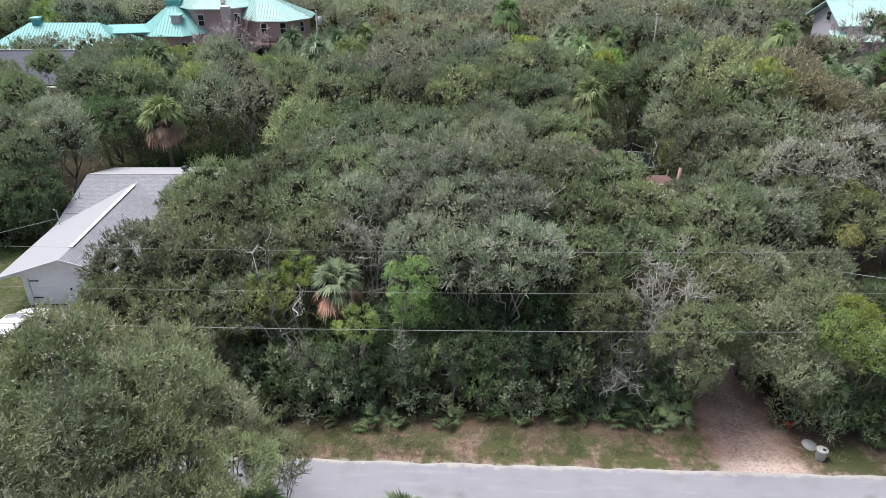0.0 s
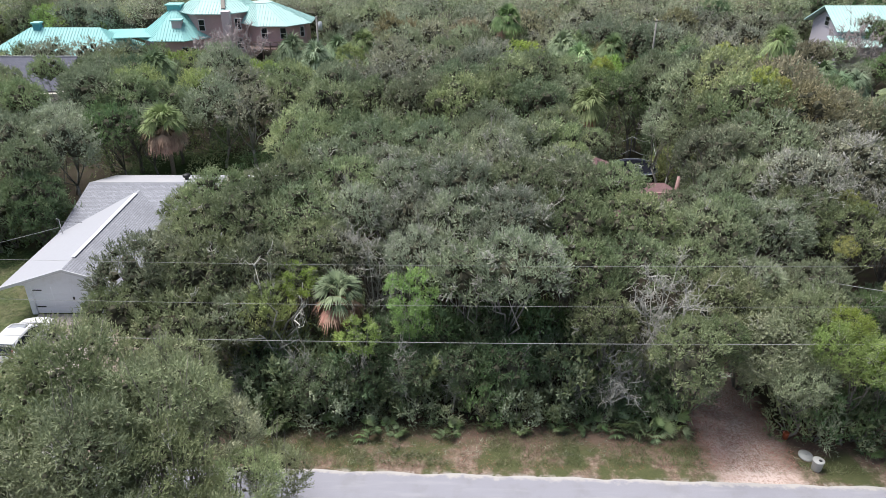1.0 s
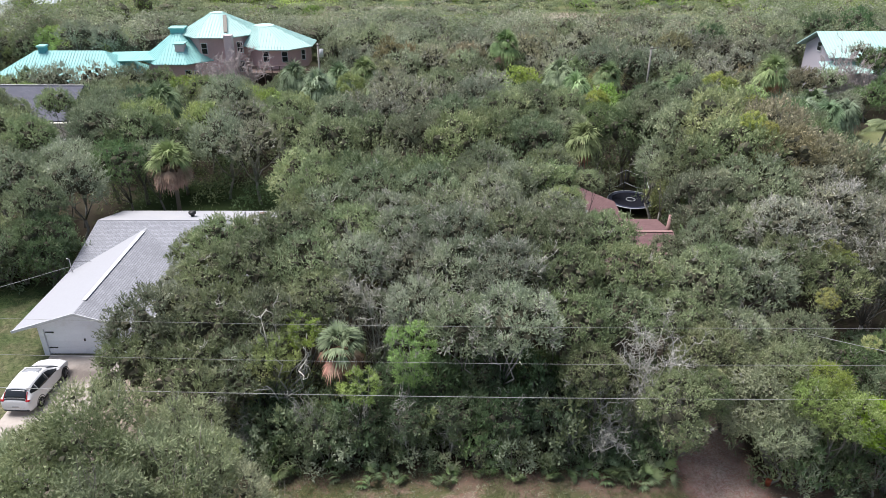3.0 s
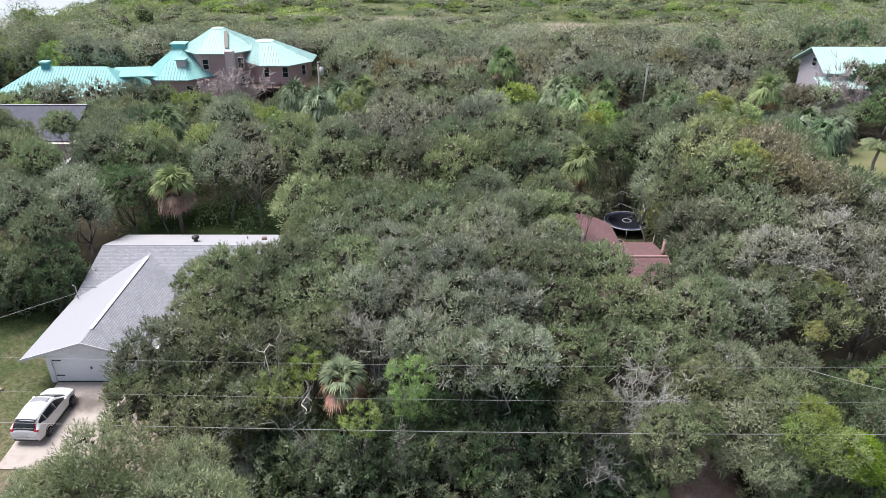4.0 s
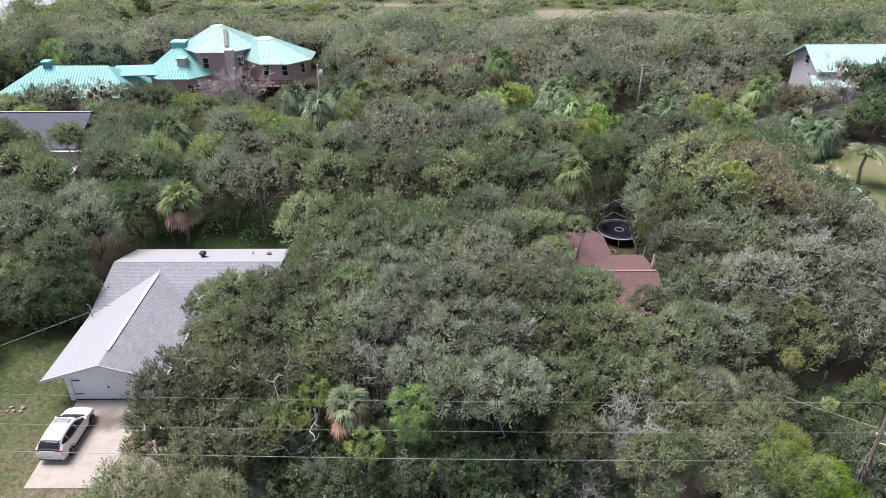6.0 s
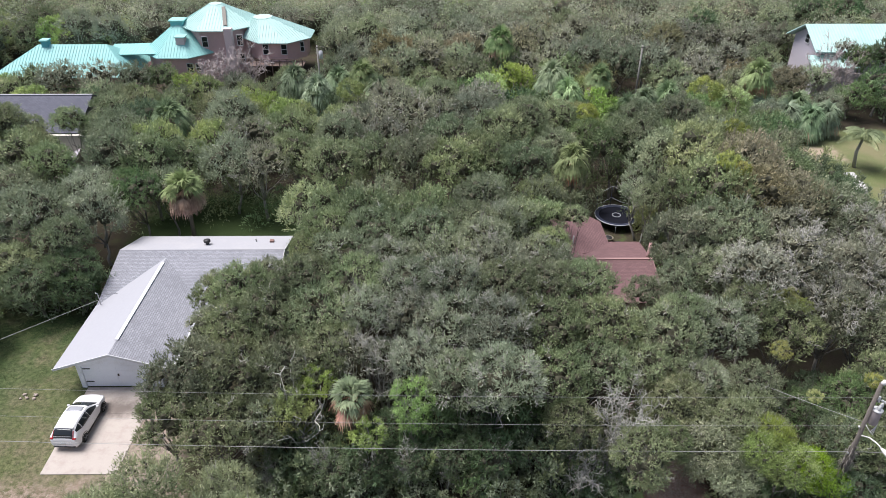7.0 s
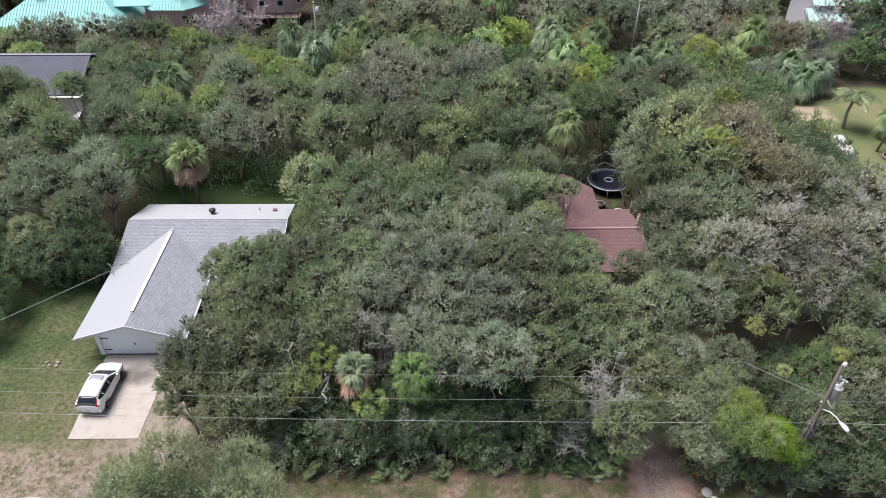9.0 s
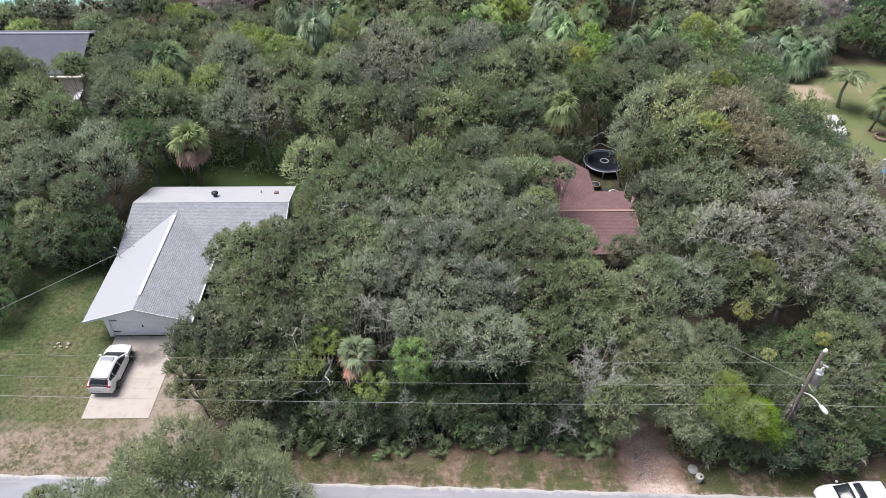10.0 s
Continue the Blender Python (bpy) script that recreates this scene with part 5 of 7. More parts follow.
VINE_GROWN = [(-19.0, 83.0, 5.4, 2.4, "lime"), (-36.6, 60.4, 9.2, 2.6, "oak"), (3.6, 53.6, 9.0, 2.4, "grey_oak"), (5.0, 48.4, 9.2, 2.2, "grey_oak"), (21.6, 38.4, 8.4, 2.2, "oak"), (16.4, 36.8, 8.6, 2.2, "oak"), (27.6, 29.6, 6.2, 2.2, "oak"), (29.4, 32.4, 6.6, 2.4, "oak"), (30.8, 29.2, 5.6, 2.2, "dark"), (32.0, 35.8, 7.0, 2.4, "grey_oak"), (28.4, 27.0, 4.6, 1.8, "dark"), (34.0, 39.6, 7.6, 2.6, "oak"), (-13.8, 19.2, 10.9, 2.4, "myrtle"), (-11.6, 16.2, 10.9, 2.4, "myrtle"), (-16.4, 15.2, 10.6, 2.4, "myrtle"), (-5.2, 77.8, 9.6, 3.2, "silver"), (4.8, 77.6, 9.6, 3.2, "silver"), (0.2, 79.0, 9.2, 3.0, "oak"), (-38.8, 82.0, 7.4, 2.8, "oak"), (44.0, 118.5, 7.6, 3.2, "dark"), (71.5, 126.5, 8.6, 4.0, "dark"), (64.5, 125.0, 8.2, 3.6, "dark"), (58.0, 123.0, 7.6, 3.4, "oak"), (-52.8, 114.6, 7.8, 3.0, "grey_oak"), (-58.0, 115.6, 8.4, 3.2, "grey_oak"), (-21.6, 85.5, 5.2, 2.4, "lime"), (-16.8, 80.6, 5.8, 2.3, "yellow"), (-23.5, 81.5, 5.8, 2.6, "yellow"), (27.8, 78.0, 7.2, 2.5, "yellow"), (31.5, 80.5, 6.8, 2.6, "lime")]

FRONT_LOT_FILL = [
    (-9.6, 40.4, 9.5, 2.6, "oak"), (-5.8, 40.0, 9.7, 2.6, "oak"), (-2.4, 39.6, 9.7, 2.5, "grey_oak"), (1.2, 39.0, 10.0, 2.6, "grey_oak"), (4.6, 38.8, 10.0, 2.6, "oak"), (7.8, 39.4, 9.6, 2.5, "oak"),
    (-8.6, 46.8, 9.6, 2.6, "oak"), (-4.8, 46.4, 10.0, 2.9, "oak"), (-0.8, 45.6, 10.2, 2.8, "oak"), (3.2, 44.6, 10.0, 2.6, "grey_oak"),
]

VINE_PATCHES = [(23.9, 38.2, 8.4, 0.85), (24.8, 37.6, 7.9, 0.6), (21.4, 33.2, 7.8, 0.7), (26.4, 31.2, 7.0, 0.6), (27.4, 37.9, 8.0, 0.55), (22.0, 29.6, 7.2, 0.5), (28.4, 63.2, 10.6, 1.2), (29.4, 62.6, 10.2, 0.9), (23.4, 51.3, 12.6, 1.0), (24.4, 50.6, 12.0, 0.8), (33.2, 84.2, 7.6, 2.2), (16.4, 73.2, 8.4, 1.3), (-11.0, 84.0, 7.6, 1.7), (27.6, 77.8, 7.4, 1.3)]

# ---- the woods ----
TREE_LABEL = {
    "oak": "scrub live oak with a dense olive-green crown",
    "grey_oak": "live oak with grey-green leaves and a rounded crown",
    "silver": "half-bare oak with silvery grey twigs",
    "dark": "dark green shrubby tree in the shade",
    "lime": "bright lime-green leafy young tree",
    "pale_lime": "pale lime-green young tree with crooked stems",
    "vine": "tree top overgrown with yellow-green vine",
    "yellow": "oak with fresh yellow-green leaves",
    "brown": "oak with rusty olive and brown leaves",
    "myrtle": "feathery olive-green wax myrtle beside the road",
}
NEAR = dict(lobes=58, tufts=8, sprigs=5, leaves=5, fill=17, clump=(0.12, 0.25), low=-0.3)
MID = dict(lobes=18, tufts=17, sprigs=5, leaves=4, leaf=(0.19, 0.085), shoot=0.36, fill=44, limbs=6)
FAR = dict(lobes=15, tufts=10, sprigs=4, leaves=4, leaf=(0.25, 0.12), shoot=0.42, fill=34, limbs=5)
CROWN_UP, CROWN_TOP, CROWN_R = 5.6, 2.35, 2.9
kit, turnover = {}, {}


def model_tree(kind, grade):
    """The next model tree of one kind, built when first wanted; near ones have finer leaves."""
    key = (kind, grade)
    models = kit.setdefault(key, [])
    turn_no = turnover.get(key, 0)
    turnover[key] = turn_no + 1
    count = 3 if kind in ("oak", "grey_oak") else 2
    if len(models) < count and turn_no == len(models):
        close = grade == "near"
        opts = dict(NEAR if close else MID if grade == "mid" else FAR, twigs=(0.05, 4) if close else (0, 0))
        bare = 0.2
        if kind == "silver":
            opts.update(sprigs=3, heart=0.5, thin=0.3, fill=12, twigs=(0.3, 14) if close else (0.4, 4, 0.03), curls=9 if close else 4)
            bare = 1.0
        elif kind == "oak" and close:
            opts.update(curls=2)
        elif kind in ("lime", "pale_lime", "vine"):
            loose = kind != "lime"
            opts.update(leaf=((0.17, 0.085) if loose else (0.19, 0.06)) if close else (0.25, 0.12), shoot=0.36 if loose else 0.5, spread=0.6, heart=0.0 if loose else 0.34, thin=0.16, clump=(0.13, 0.22) if loose else (0.14, 0.26), twigs=(0.3, 4))
            if loose:
                opts.update(lobes=34, tufts=10, thin=0.12, fill=10, low=-0.95, limbs=9, curls=3 if kind == "pale_lime" else 0)
                bare = 0.5
        elif kind == "myrtle":
            opts.update(leaf=(0.17, 0.055), shoot=0.42, upward=0.7, low=-0.75, sprigs=5, leaves=5, fill=34, heart=0.24, thin=0.14)
        elif kind == "grey_oak":
            opts.update(upward=1.1, shoot=opts.get("shoot", 0.30) * 1.25, twigs=(0.25, 9) if close else (0.15, 3, 0.03), curls=6 if close else 3)
            bare = 0.5
        seed = sum(map(ord, kind)) + {"near": 0, "mid": 50, "far": 90}[grade]
        models.append([tree_master("oak_tree" if kind not in ("dark", "lime", "pale_lime", "vine", "myrtle") else "small_tree", seed + 11 * turn_no, kind, TREE_LABEL[kind], "tree", height=CROWN_UP, bare=bare, bark=PALE_TWIG if kind in ("silver", "grey_oak", "pale_lime") else None, **opts), False])
    return models[turn_no % count]


TREES = []


def plant(kind, x, y, tall, r, grade="near", lean=0.0, toward=0.0):
    """A tree of that kind, height and crown radius with its crown over (x, y); lean: degrees, toward: its direction, degrees clockwise from +y."""
    model = model_tree(kind, grade)
    s = r / CROWN_R
    k = max(0.25, (tall / s - CROWN_TOP) / CROWN_UP)
    shift = 0.8 * tall * math.tan(radians(lean))
    m = Matrix.Translation((x - shift * math.sin(radians(toward)), y - shift * math.cos(radians(toward)), -0.02)) @ Matrix.Rotation(radians(-toward), 4, "Z") @ Matrix.Rotation(radians(-lean), 4, "X") @ Matrix.LocRotScale((0, 0, 0), Euler((0, 0, random.uniform(0, 6.28))), (s, s, s))
    if not model[1]:
        top, model[1] = model[0], True
        top.matrix_basis = m
    else:
        top = copy_thing(model[0], m @ Matrix.Diagonal((*[1 / v for v in model[0].scale], 1)))
    for ob in top.children:
        if ob.name.startswith("trunk"):
            ob.scale = (1, 1, k)
        else:
            ob.location = (0, 0, CROWN_UP * k)
    TREES.append((x, y, r))
    return top


random.seed(4)
for grove in (WING_TREES, FRONT_LOT_FILL, FRONT_LOT_BACK, FRONT_LOT_MIDDLE, FRONT_LOT_FRONT, THICKET, EAST_FRONT, EAST_FRONT_EDGE, EAST_GREY, EAST_BACK, MIDDLE_WEST, MIDDLE, RED_HOUSE_SIDE, GREY_HOUSE_TREES, PALE_HOUSE_TREES, HOUSE_BACKS, VINE_GROWN, THICKET_EDGE):
    for x, y, tall, r, kind in grove:
        if -27.5 < x < -24 and 46 < y < 55:
            continue
        if x > 43.5 and 52 < y < 61:
            continue
        if x > 40 and 48 < y < 61:
            tall = min(tall, 4.4)
        if x > 43.2 and 56 < y < 80:
            tall, r = min(tall, 3.6), min(r, 1.7)
        if kind == "lime" and (x < 12 or 40 < y and x < 50):
            kind = "pale_lime"
        over_verge = y < 27.7 and x < 12
        over_drive = 12 <= x < 17.3 and y < 31
        plant(kind, x, y, tall, r, "near" if y < 48 else "mid" if y < 84 else "far", 22.0 if over_verge or over_drive else 0.0, 180.0)
for x, y, tall, r in VINE_PATCHES:
    plant("vine", x, y, tall, r, "near" if y < 48 else "mid")
for x, y, tall, r, kind in DRIVE_EDGE:
    plant(kind, x, y, tall, r, "near", 22.0 if x < 16.5 else 0.0, 270.0)
for x, y, tall, r, kind in ROADSIDE_WEST + ROADSIDE_FILL:
    uneven = math.sin(7.3 * x + 3.1 * y)
    plant(kind, x - (0.9 if x > -9.2 else 0.0), y, tall - 0.35 + 0.6 * uneven, r * (0.93 + 0.08 * uneven), "near", 20.0 if y > 18.5 else 8.0)

# ---- palms ----
PALM_START = len(TREES)


def put_at(ob, x, y, s=1.0, yaw=0.0, z=-0.02):
    ob.matrix_basis = Matrix.LocRotScale((x, y, z), Euler((0, 0, yaw)), (s, s, s))
    TREES.append((x, y, 1.6 * s))


put_at(fan_palm("cabbage_palm", 1, 5.1, "cabbage palm with a thick skirt of dead red-brown fronds", 44, 0.95, 110, 0.9, 0.35, 0.6, "gold_palm"), -23.4, 57.3, 1.2)
put_at(fan_palm("cabbage_palm", 2, 5.5, "cabbage palm with bright green fans and some dead fronds", 32, 0.9, 34, 0.75, 0.35, 0.6), -5.4, 30.9)
tall_palm = fan_palm("cabbage_palm", 3, 6.0, "cabbage palm standing among oaks", 52, 1.25, 14, 0.95, -0.4, 0.8)
put_at(tall_palm, 13.4, 63.8)
round_palm = fan_palm("cabbage_palm", 8, 4.9, "low cabbage palm with drooping blue-green fans", 72, 1.5, 8, 0.95, -0.85, 0.95, "blue_palm")
put_at(round_palm, 12.7, 81.7)
for px, py, s in [(-29.2, 72.0, 1.2), (9.0, 101.9, 1.2), (41.0, 87.5, 1.15), (21.1, 89.3, 1.0), (20.1, 74.5, 1.0), (-9.9, 90.0, 1.05), (50.3, 69.2, 0.75)]:
    copy_thing(tall_palm, Matrix.LocRotScale((px, py, -0.02), Euler((0, 0, px)), (s, s, s)))
    TREES.append((px, py, 1.7 * s))
for px, py, s in [(-15.2, 85.7, 1.1), (-18.8, 90.0, 1.1), (-12.9, 89.2, 1.1), (14.9, 90.0, 1.15), (11.1, 79.3, 1.0), (22.6, 79.3, 1.05), (28.3, 83.0, 1.1), (25.5, 83.0, 1.0), (16.2, 84.5, 1.1), (-7.8, 87.5, 1.0)]:
    copy_thing(round_palm, Matrix.LocRotScale((px, py, -0.02), Euler((0, 0, px)), (s, s, s)))
    TREES.append((px, py, 1.9 * s))
low_palm = fan_palm("cabbage_palm", 14, 2.4, "low cabbage palm with drooping strappy fans by the lawn", 72, 1.5, 14, 0.95, -0.9, 0.95, "blue_palm")
put_at(low_palm, 46.6, 83.0, 1.1)
for px, py, s in [(43.8, 83.6, 1.15), (49.4, 84.4, 1.05), (46.2, 86.2, 1.25), (41.8, 85.6, 1.15)]:
    copy_thing(low_palm, Matrix.LocRotScale((px, py, -0.02), Euler((0, 0, px)), (s / 1.1, s / 1.1, s / 1.1)))
    TREES.append((px, py, 1.9 * s))
put_at(feather_palm("queen_palm", 5, 3.2, "queen palm with arching feather fronds on a lawn"), 49.1, 74.8, 1.22)
copy_thing(low_palm, Matrix.LocRotScale((53.3, 71.8, -0.02), Euler((0, 0, 2)), (0.85, 0.85, 0.85)))

PALMS = TREES[PALM_START:-1]

# ---- leafless trees ----
for seed, px, py, tall, wide, label, bark in ((1, -29.8, 100.0, 7.8, 4.2, "bare pinkish-grey tree before the mansion", PINK_TWIG), (2, -33.0, 99.6, 5.8, 3.0, "bare pinkish-grey tree before the mansion", PINK_TWIG), (7, -27.0, 100.6, 6.8, 3.2, "bare pinkish-grey tree before the mansion", PINK_TWIG), (8, -30.6, 98.4, 6.6, 3.2, "bare pinkish-grey tree before the mansion", PINK_TWIG), (9, 54.2, 95.4, 9.6, 3.4, "bare pinkish-grey tree by the pale house", PINK_TWIG),
                                              (12, 56.2, 93.6, 7.8, 3.4, "bare pinkish-grey tree by the pale house", PINK_TWIG), (3, 52.4, 94.2, 8.0, 3.4, "bare pinkish-grey tree by the pale house", PINK_TWIG), (4, 10.6, 28.6, 8.2, 2.1, "bare grey-white dead oak in the thicket", LICHEN_TWIG),
                                              (10, -3.2, 33.9, 8.2, 1.5, "bare grey tree in a dark gap of the oak canopy", LICHEN_TWIG), (6, -8.6, 29.7, 7.4, 2.6, "half-bare crooked pale tree in the thicket", LICHEN_TWIG), (5, 8.7, 28.2, 4.2, 1.4, "small bare grey tree in the thicket", LICHEN_TWIG)):
    slim_tree = bare_tree("bare_tree", seed, label, tall, wide, bark, 2.0 if py > 80 else 1.6 if seed == 6 else 1.15, 1 if seed == 6 else 9 if seed == 4 else 6)
    put_at(slim_tree, px, py)

CLEARINGS = [(-300, 17, 300, 26.5), (-60, 26, -18.5, 47), (-28, 44, -12, 60), (11.5, 23, 17, 33), (8, 44, 19, 60), (14.5, 58, 21, 66),
             (44.5, 52.5, 90, 86), (-68, 101.5, -44, 113), (-47, 104.5, -19, 120), (51.5, 98, 84, 111), (-64, 74.5, -41, 87.5), (-43.5, 60.0, -37.0, 76), (-17.6, 86, -14.2, 93), (26.2, 88, 29.4, 96)]


def in_clearing(x, y, r):
    return any(x0 - r < x < x1 + r and y0 - r < y < y1 + r for x0, y0, x1, y1 in CLEARINGS)


# the rest of the woods, back to the big houses
y = 30.0
while y < 122:
    half = 0.64 * y + 11
    x = -half
    while x < half:
        px, py = x + random.uniform(-1.4, 1.4), y + random.uniform(-1.4, 1.4)
        r = random.uniform(2.7, 3.8)
        if not in_clearing(px, py, r * 0.8) and all((px - a) ** 2 + (py - b) ** 2 > (0.62 * (r + c)) ** 2 for a, b, c in TREES):
            pick = random.random() + 0.35 * noise.noise(Vector((px * 0.05, py * 0.05, 0)))
            if py > 97 and px > -18:
                kind = "oak" if pick < 0.22 else "grey_oak" if pick < 0.42 else "brown" if pick < 0.52 else "silver"
            elif py > 78:
                kind = "dark" if pick < 0.12 else "oak" if pick < 0.5 else "yellow" if pick < 0.68 else "grey_oak" if pick < 0.82 else "pale_lime"
            else:
                kind = "dark" if pick < 0.12 else "oak" if pick < 0.60 else "grey_oak" if pick < 0.80 else "silver" if pick < 0.90 else "yellow"
            tall = random.uniform(7.8, 9.9) if 58 < py < 76 else random.uniform(6.4, 8.4) if py < 58 else random.uniform(4.8, 6.6) if py < 98 else random.uniform(5.6, 7.6)
            if px > 37.0 and 57 < py < 77:
                tall, r = random.uniform(3.0, 3.6), min(r, 2.0)
            elif px > 38 and 46 < py < 61:
                tall = random.uniform(3.6, 4.6)
            if px < -17 and 88 < py < 108 or px > 48 and py > 92:
                tall = random.uniform(3.6, 5.0) if px < 0 else random.uniform(5.0, 6.2)
                r = min(r, 2.6)
            plant(kind, px, py, tall, r, "near" if py < 44 else "mid" if py < 82 else "far")
        x += 2.6
    y += 2.6


# ---- undergrowth ----
def shrub_master(seed, kind, label, grade):
    rng = np.random.default_rng(seed)
    fine = dict(lobes=10, tufts=8, sprigs=4, leaves=4, fill=22, leaf=(0.17, 0.055) if kind == "myrtle" else (0.15, 0.07), shoot=0.24, clump=(0.24, 0.38), upward=0.7)
    mesh, c, size = crown_mesh("foliage", seed, r=1.5, tall=1.35, low=-0.6, **fine)
    top = thing("shrub", None, label, "shrub", "shrubs under the trees")
    tubes("branch", [([(0, 0, -0.1), tuple(0.5 * c[i] + (0, 0, 0.5)), tuple(c[i] + (0, 0, 1.0))], [0.04, 0.03, 0.012]) for i in range(0, len(c), 3)], BARK, top, sides=4)
    link_mesh("foliage", mesh, LEAF[kind], top).location = (0, 0, 1.05)
    return top


SHRUB_LABEL = {"dark": "dark green leafy shrub under the oaks", "oak": "olive-green scrub bush at the wood's edge", "yellow": "yellow-green bush overgrown with vines", "grey_oak": "grey-green scrub bush below the oaks", "myrtle": "feathery olive wax myrtle bush"}
shrubs, shrub_used = {}, set()
for grade in ("near",):
    for i, kind in enumerate(SHRUB_LABEL):
        shrubs[kind, grade] = shrub_master(300 + i + (40 if grade == "far" else 0), kind, SHRUB_LABEL[kind], grade)


def bush_at(kind, x, y, s, grade="near", up=1.0):
    m = Matrix.LocRotScale((x, y, -0.02), Euler((0, 0, random.uniform(0, 6.28))), (s, s, s * up))
    if (kind, grade) not in shrub_used:
        shrub_used.add((kind, grade))
        shrubs[kind, grade].matrix_basis = m
        return shrubs[kind, grade]
    return copy_thing(shrubs[kind, grade], m @ Matrix.Diagonal((*[1 / v for v in shrubs[kind, grade].scale], 1)))


random.seed(9)
for i in range(46):                                     # the thicket's edge along the verge
    x = -11.5 + 24.0 * i / 45 + random.uniform(-0.3, 0.3)
    bush_at(random.choice(("dark", "dark", "oak", "myrtle", "grey_oak")), x, random.uniform(27.6, 29.0), random.uniform(0.45, 0.95), "near", random.uniform(0.9, 1.5))
for i in range(34):                                     # and behind it, higher
    x = -11.5 + 24.0 * i / 33 + random.uniform(-0.4, 0.4)
    bush_at(random.choice(("dark", "dark", "oak", "grey_oak", "yellow")), x, random.uniform(29.2, 32.5), random.uniform(0.9, 1.4), "near", random.uniform(1.1, 1.7))
for i in range(30):                                     # east of the dirt drive
    x = 17.6 + 20.0 * i / 29 + random.uniform(-0.4, 0.4)
    bush_at(random.choice(("dark", "dark", "oak", "grey_oak")), x, random.uniform(26.2, 29.5), random.uniform(0.8, 1.3), "near", random.uniform(1.0, 1.4))
for x, y, s, up in ((18.3, 26.8, 1.1, 1.2), (20.4, 26.3, 0.9, 1.1), (22.9, 26.4, 1.2, 1.3), (17.6, 28.6, 1.5, 1.4), (15.9, 30.6, 1.5, 1.5), (12.0, 29.4, 1.4, 1.5)):
    bush_at("myrtle", x, y, s, "near", up)
for i in range(9):                                      # slim pale stems along the thicket's edge
    x = -10.5 + 23.0 * i / 8 + random.uniform(-0.8, 0.8)
    m = Matrix.LocRotScale((x, random.uniform(28.2, 29.0), -0.02), Euler((0, 0, 2.0 * i)), (0.55, 0.55, random.uniform(0.7, 1.1)))
    copy_thing(slim_tree, m)
for i in range(14):                                     # along the west lawn's back hedge
    bush_at(random.choice(("dark", "dark", "yellow")), -28.6 - 1.1 * i, 47.4 + random.uniform(-0.8, 1.2) - 0.05 * i, random.uniform(0.9, 1.4), "near", random.uniform(1.0, 1.5))
for x, y in ((-41.4, 69.4), (-38.6, 69.8), (-43.6, 69.0)):     # under the grey-roofed house's wall
    bush_at("dark", x, y, 1.1, "near", 1.0)
for i in range(12):                                     # by the trampoline yard
    bush_at(random.choice(("dark", "oak", "yellow")), 20.6 + random.uniform(-0.6, 1.4), 50 + 1.3 * i, random.uniform(0.8, 1.2), "near", 1.3)
for i, (x, y, r) in enumerate([p for p in PALMS if p[1] > 60 and p[0] < 40]):        # scrub that hides the palms' trunks
    for dx in (-1.1, 0.2, 1.3):
        bush_at(("oak", "grey_oak", "yellow", "dark")[i % 4], x + dx, y - 1.3 + 0.3 * dx, random.uniform(1.1, 1.5), "near", random.uniform(1.3, 1.7))

def undergrowth():
    """Scrub that closes the ground under the farther trees, too dense to count."""
    rng = np.random.default_rng(21)
    for tone, share in (("oak", 0.45), ("dark", 0.3), ("yellow", 0.25)):
        spots = []
        for _ in range(int(2300 * share)):
            yy = rng.uniform(46, 122)
            xx = rng.uniform(-1, 1) * (0.66 * yy + 20)
            if not in_clearing(xx, yy, 0.8):
                spots.append((xx, yy, rng.uniform(0.8, 1.6), rng.uniform(1.2, 3.6)))
        c = np.array(spots)
        rep = np.repeat(np.arange(len(c)), 110)
        d = unit(rng.normal(size=(len(rep), 3)) + np.array([0, 0, 0.6]))
        pos = np.stack([c[rep, 0], c[rep, 1], c[rep, 3] * 0.5], 1) + d * np.stack([c[rep, 2], c[rep, 2], c[rep, 3] * 0.5], 1) * rng.uniform(0.6, 1.05, (len(rep), 1))
        way = unit(d + rng.normal(0, 0.6, d.shape) + np.array([0, 0, 0.4]))
        v = leaf_blades(pos, way, rng.uniform(0.2, 0.4, len(rep)), rng.uniform(0.09, 0.17, len(rep)), rng, face=d)
        tagged(link_mesh("undergrowth", poly_mesh("undergrowth", v, 3), LEAF[tone]), "dense low scrub between the trees", "undergrowth", kind="stuff")


undergrowth()


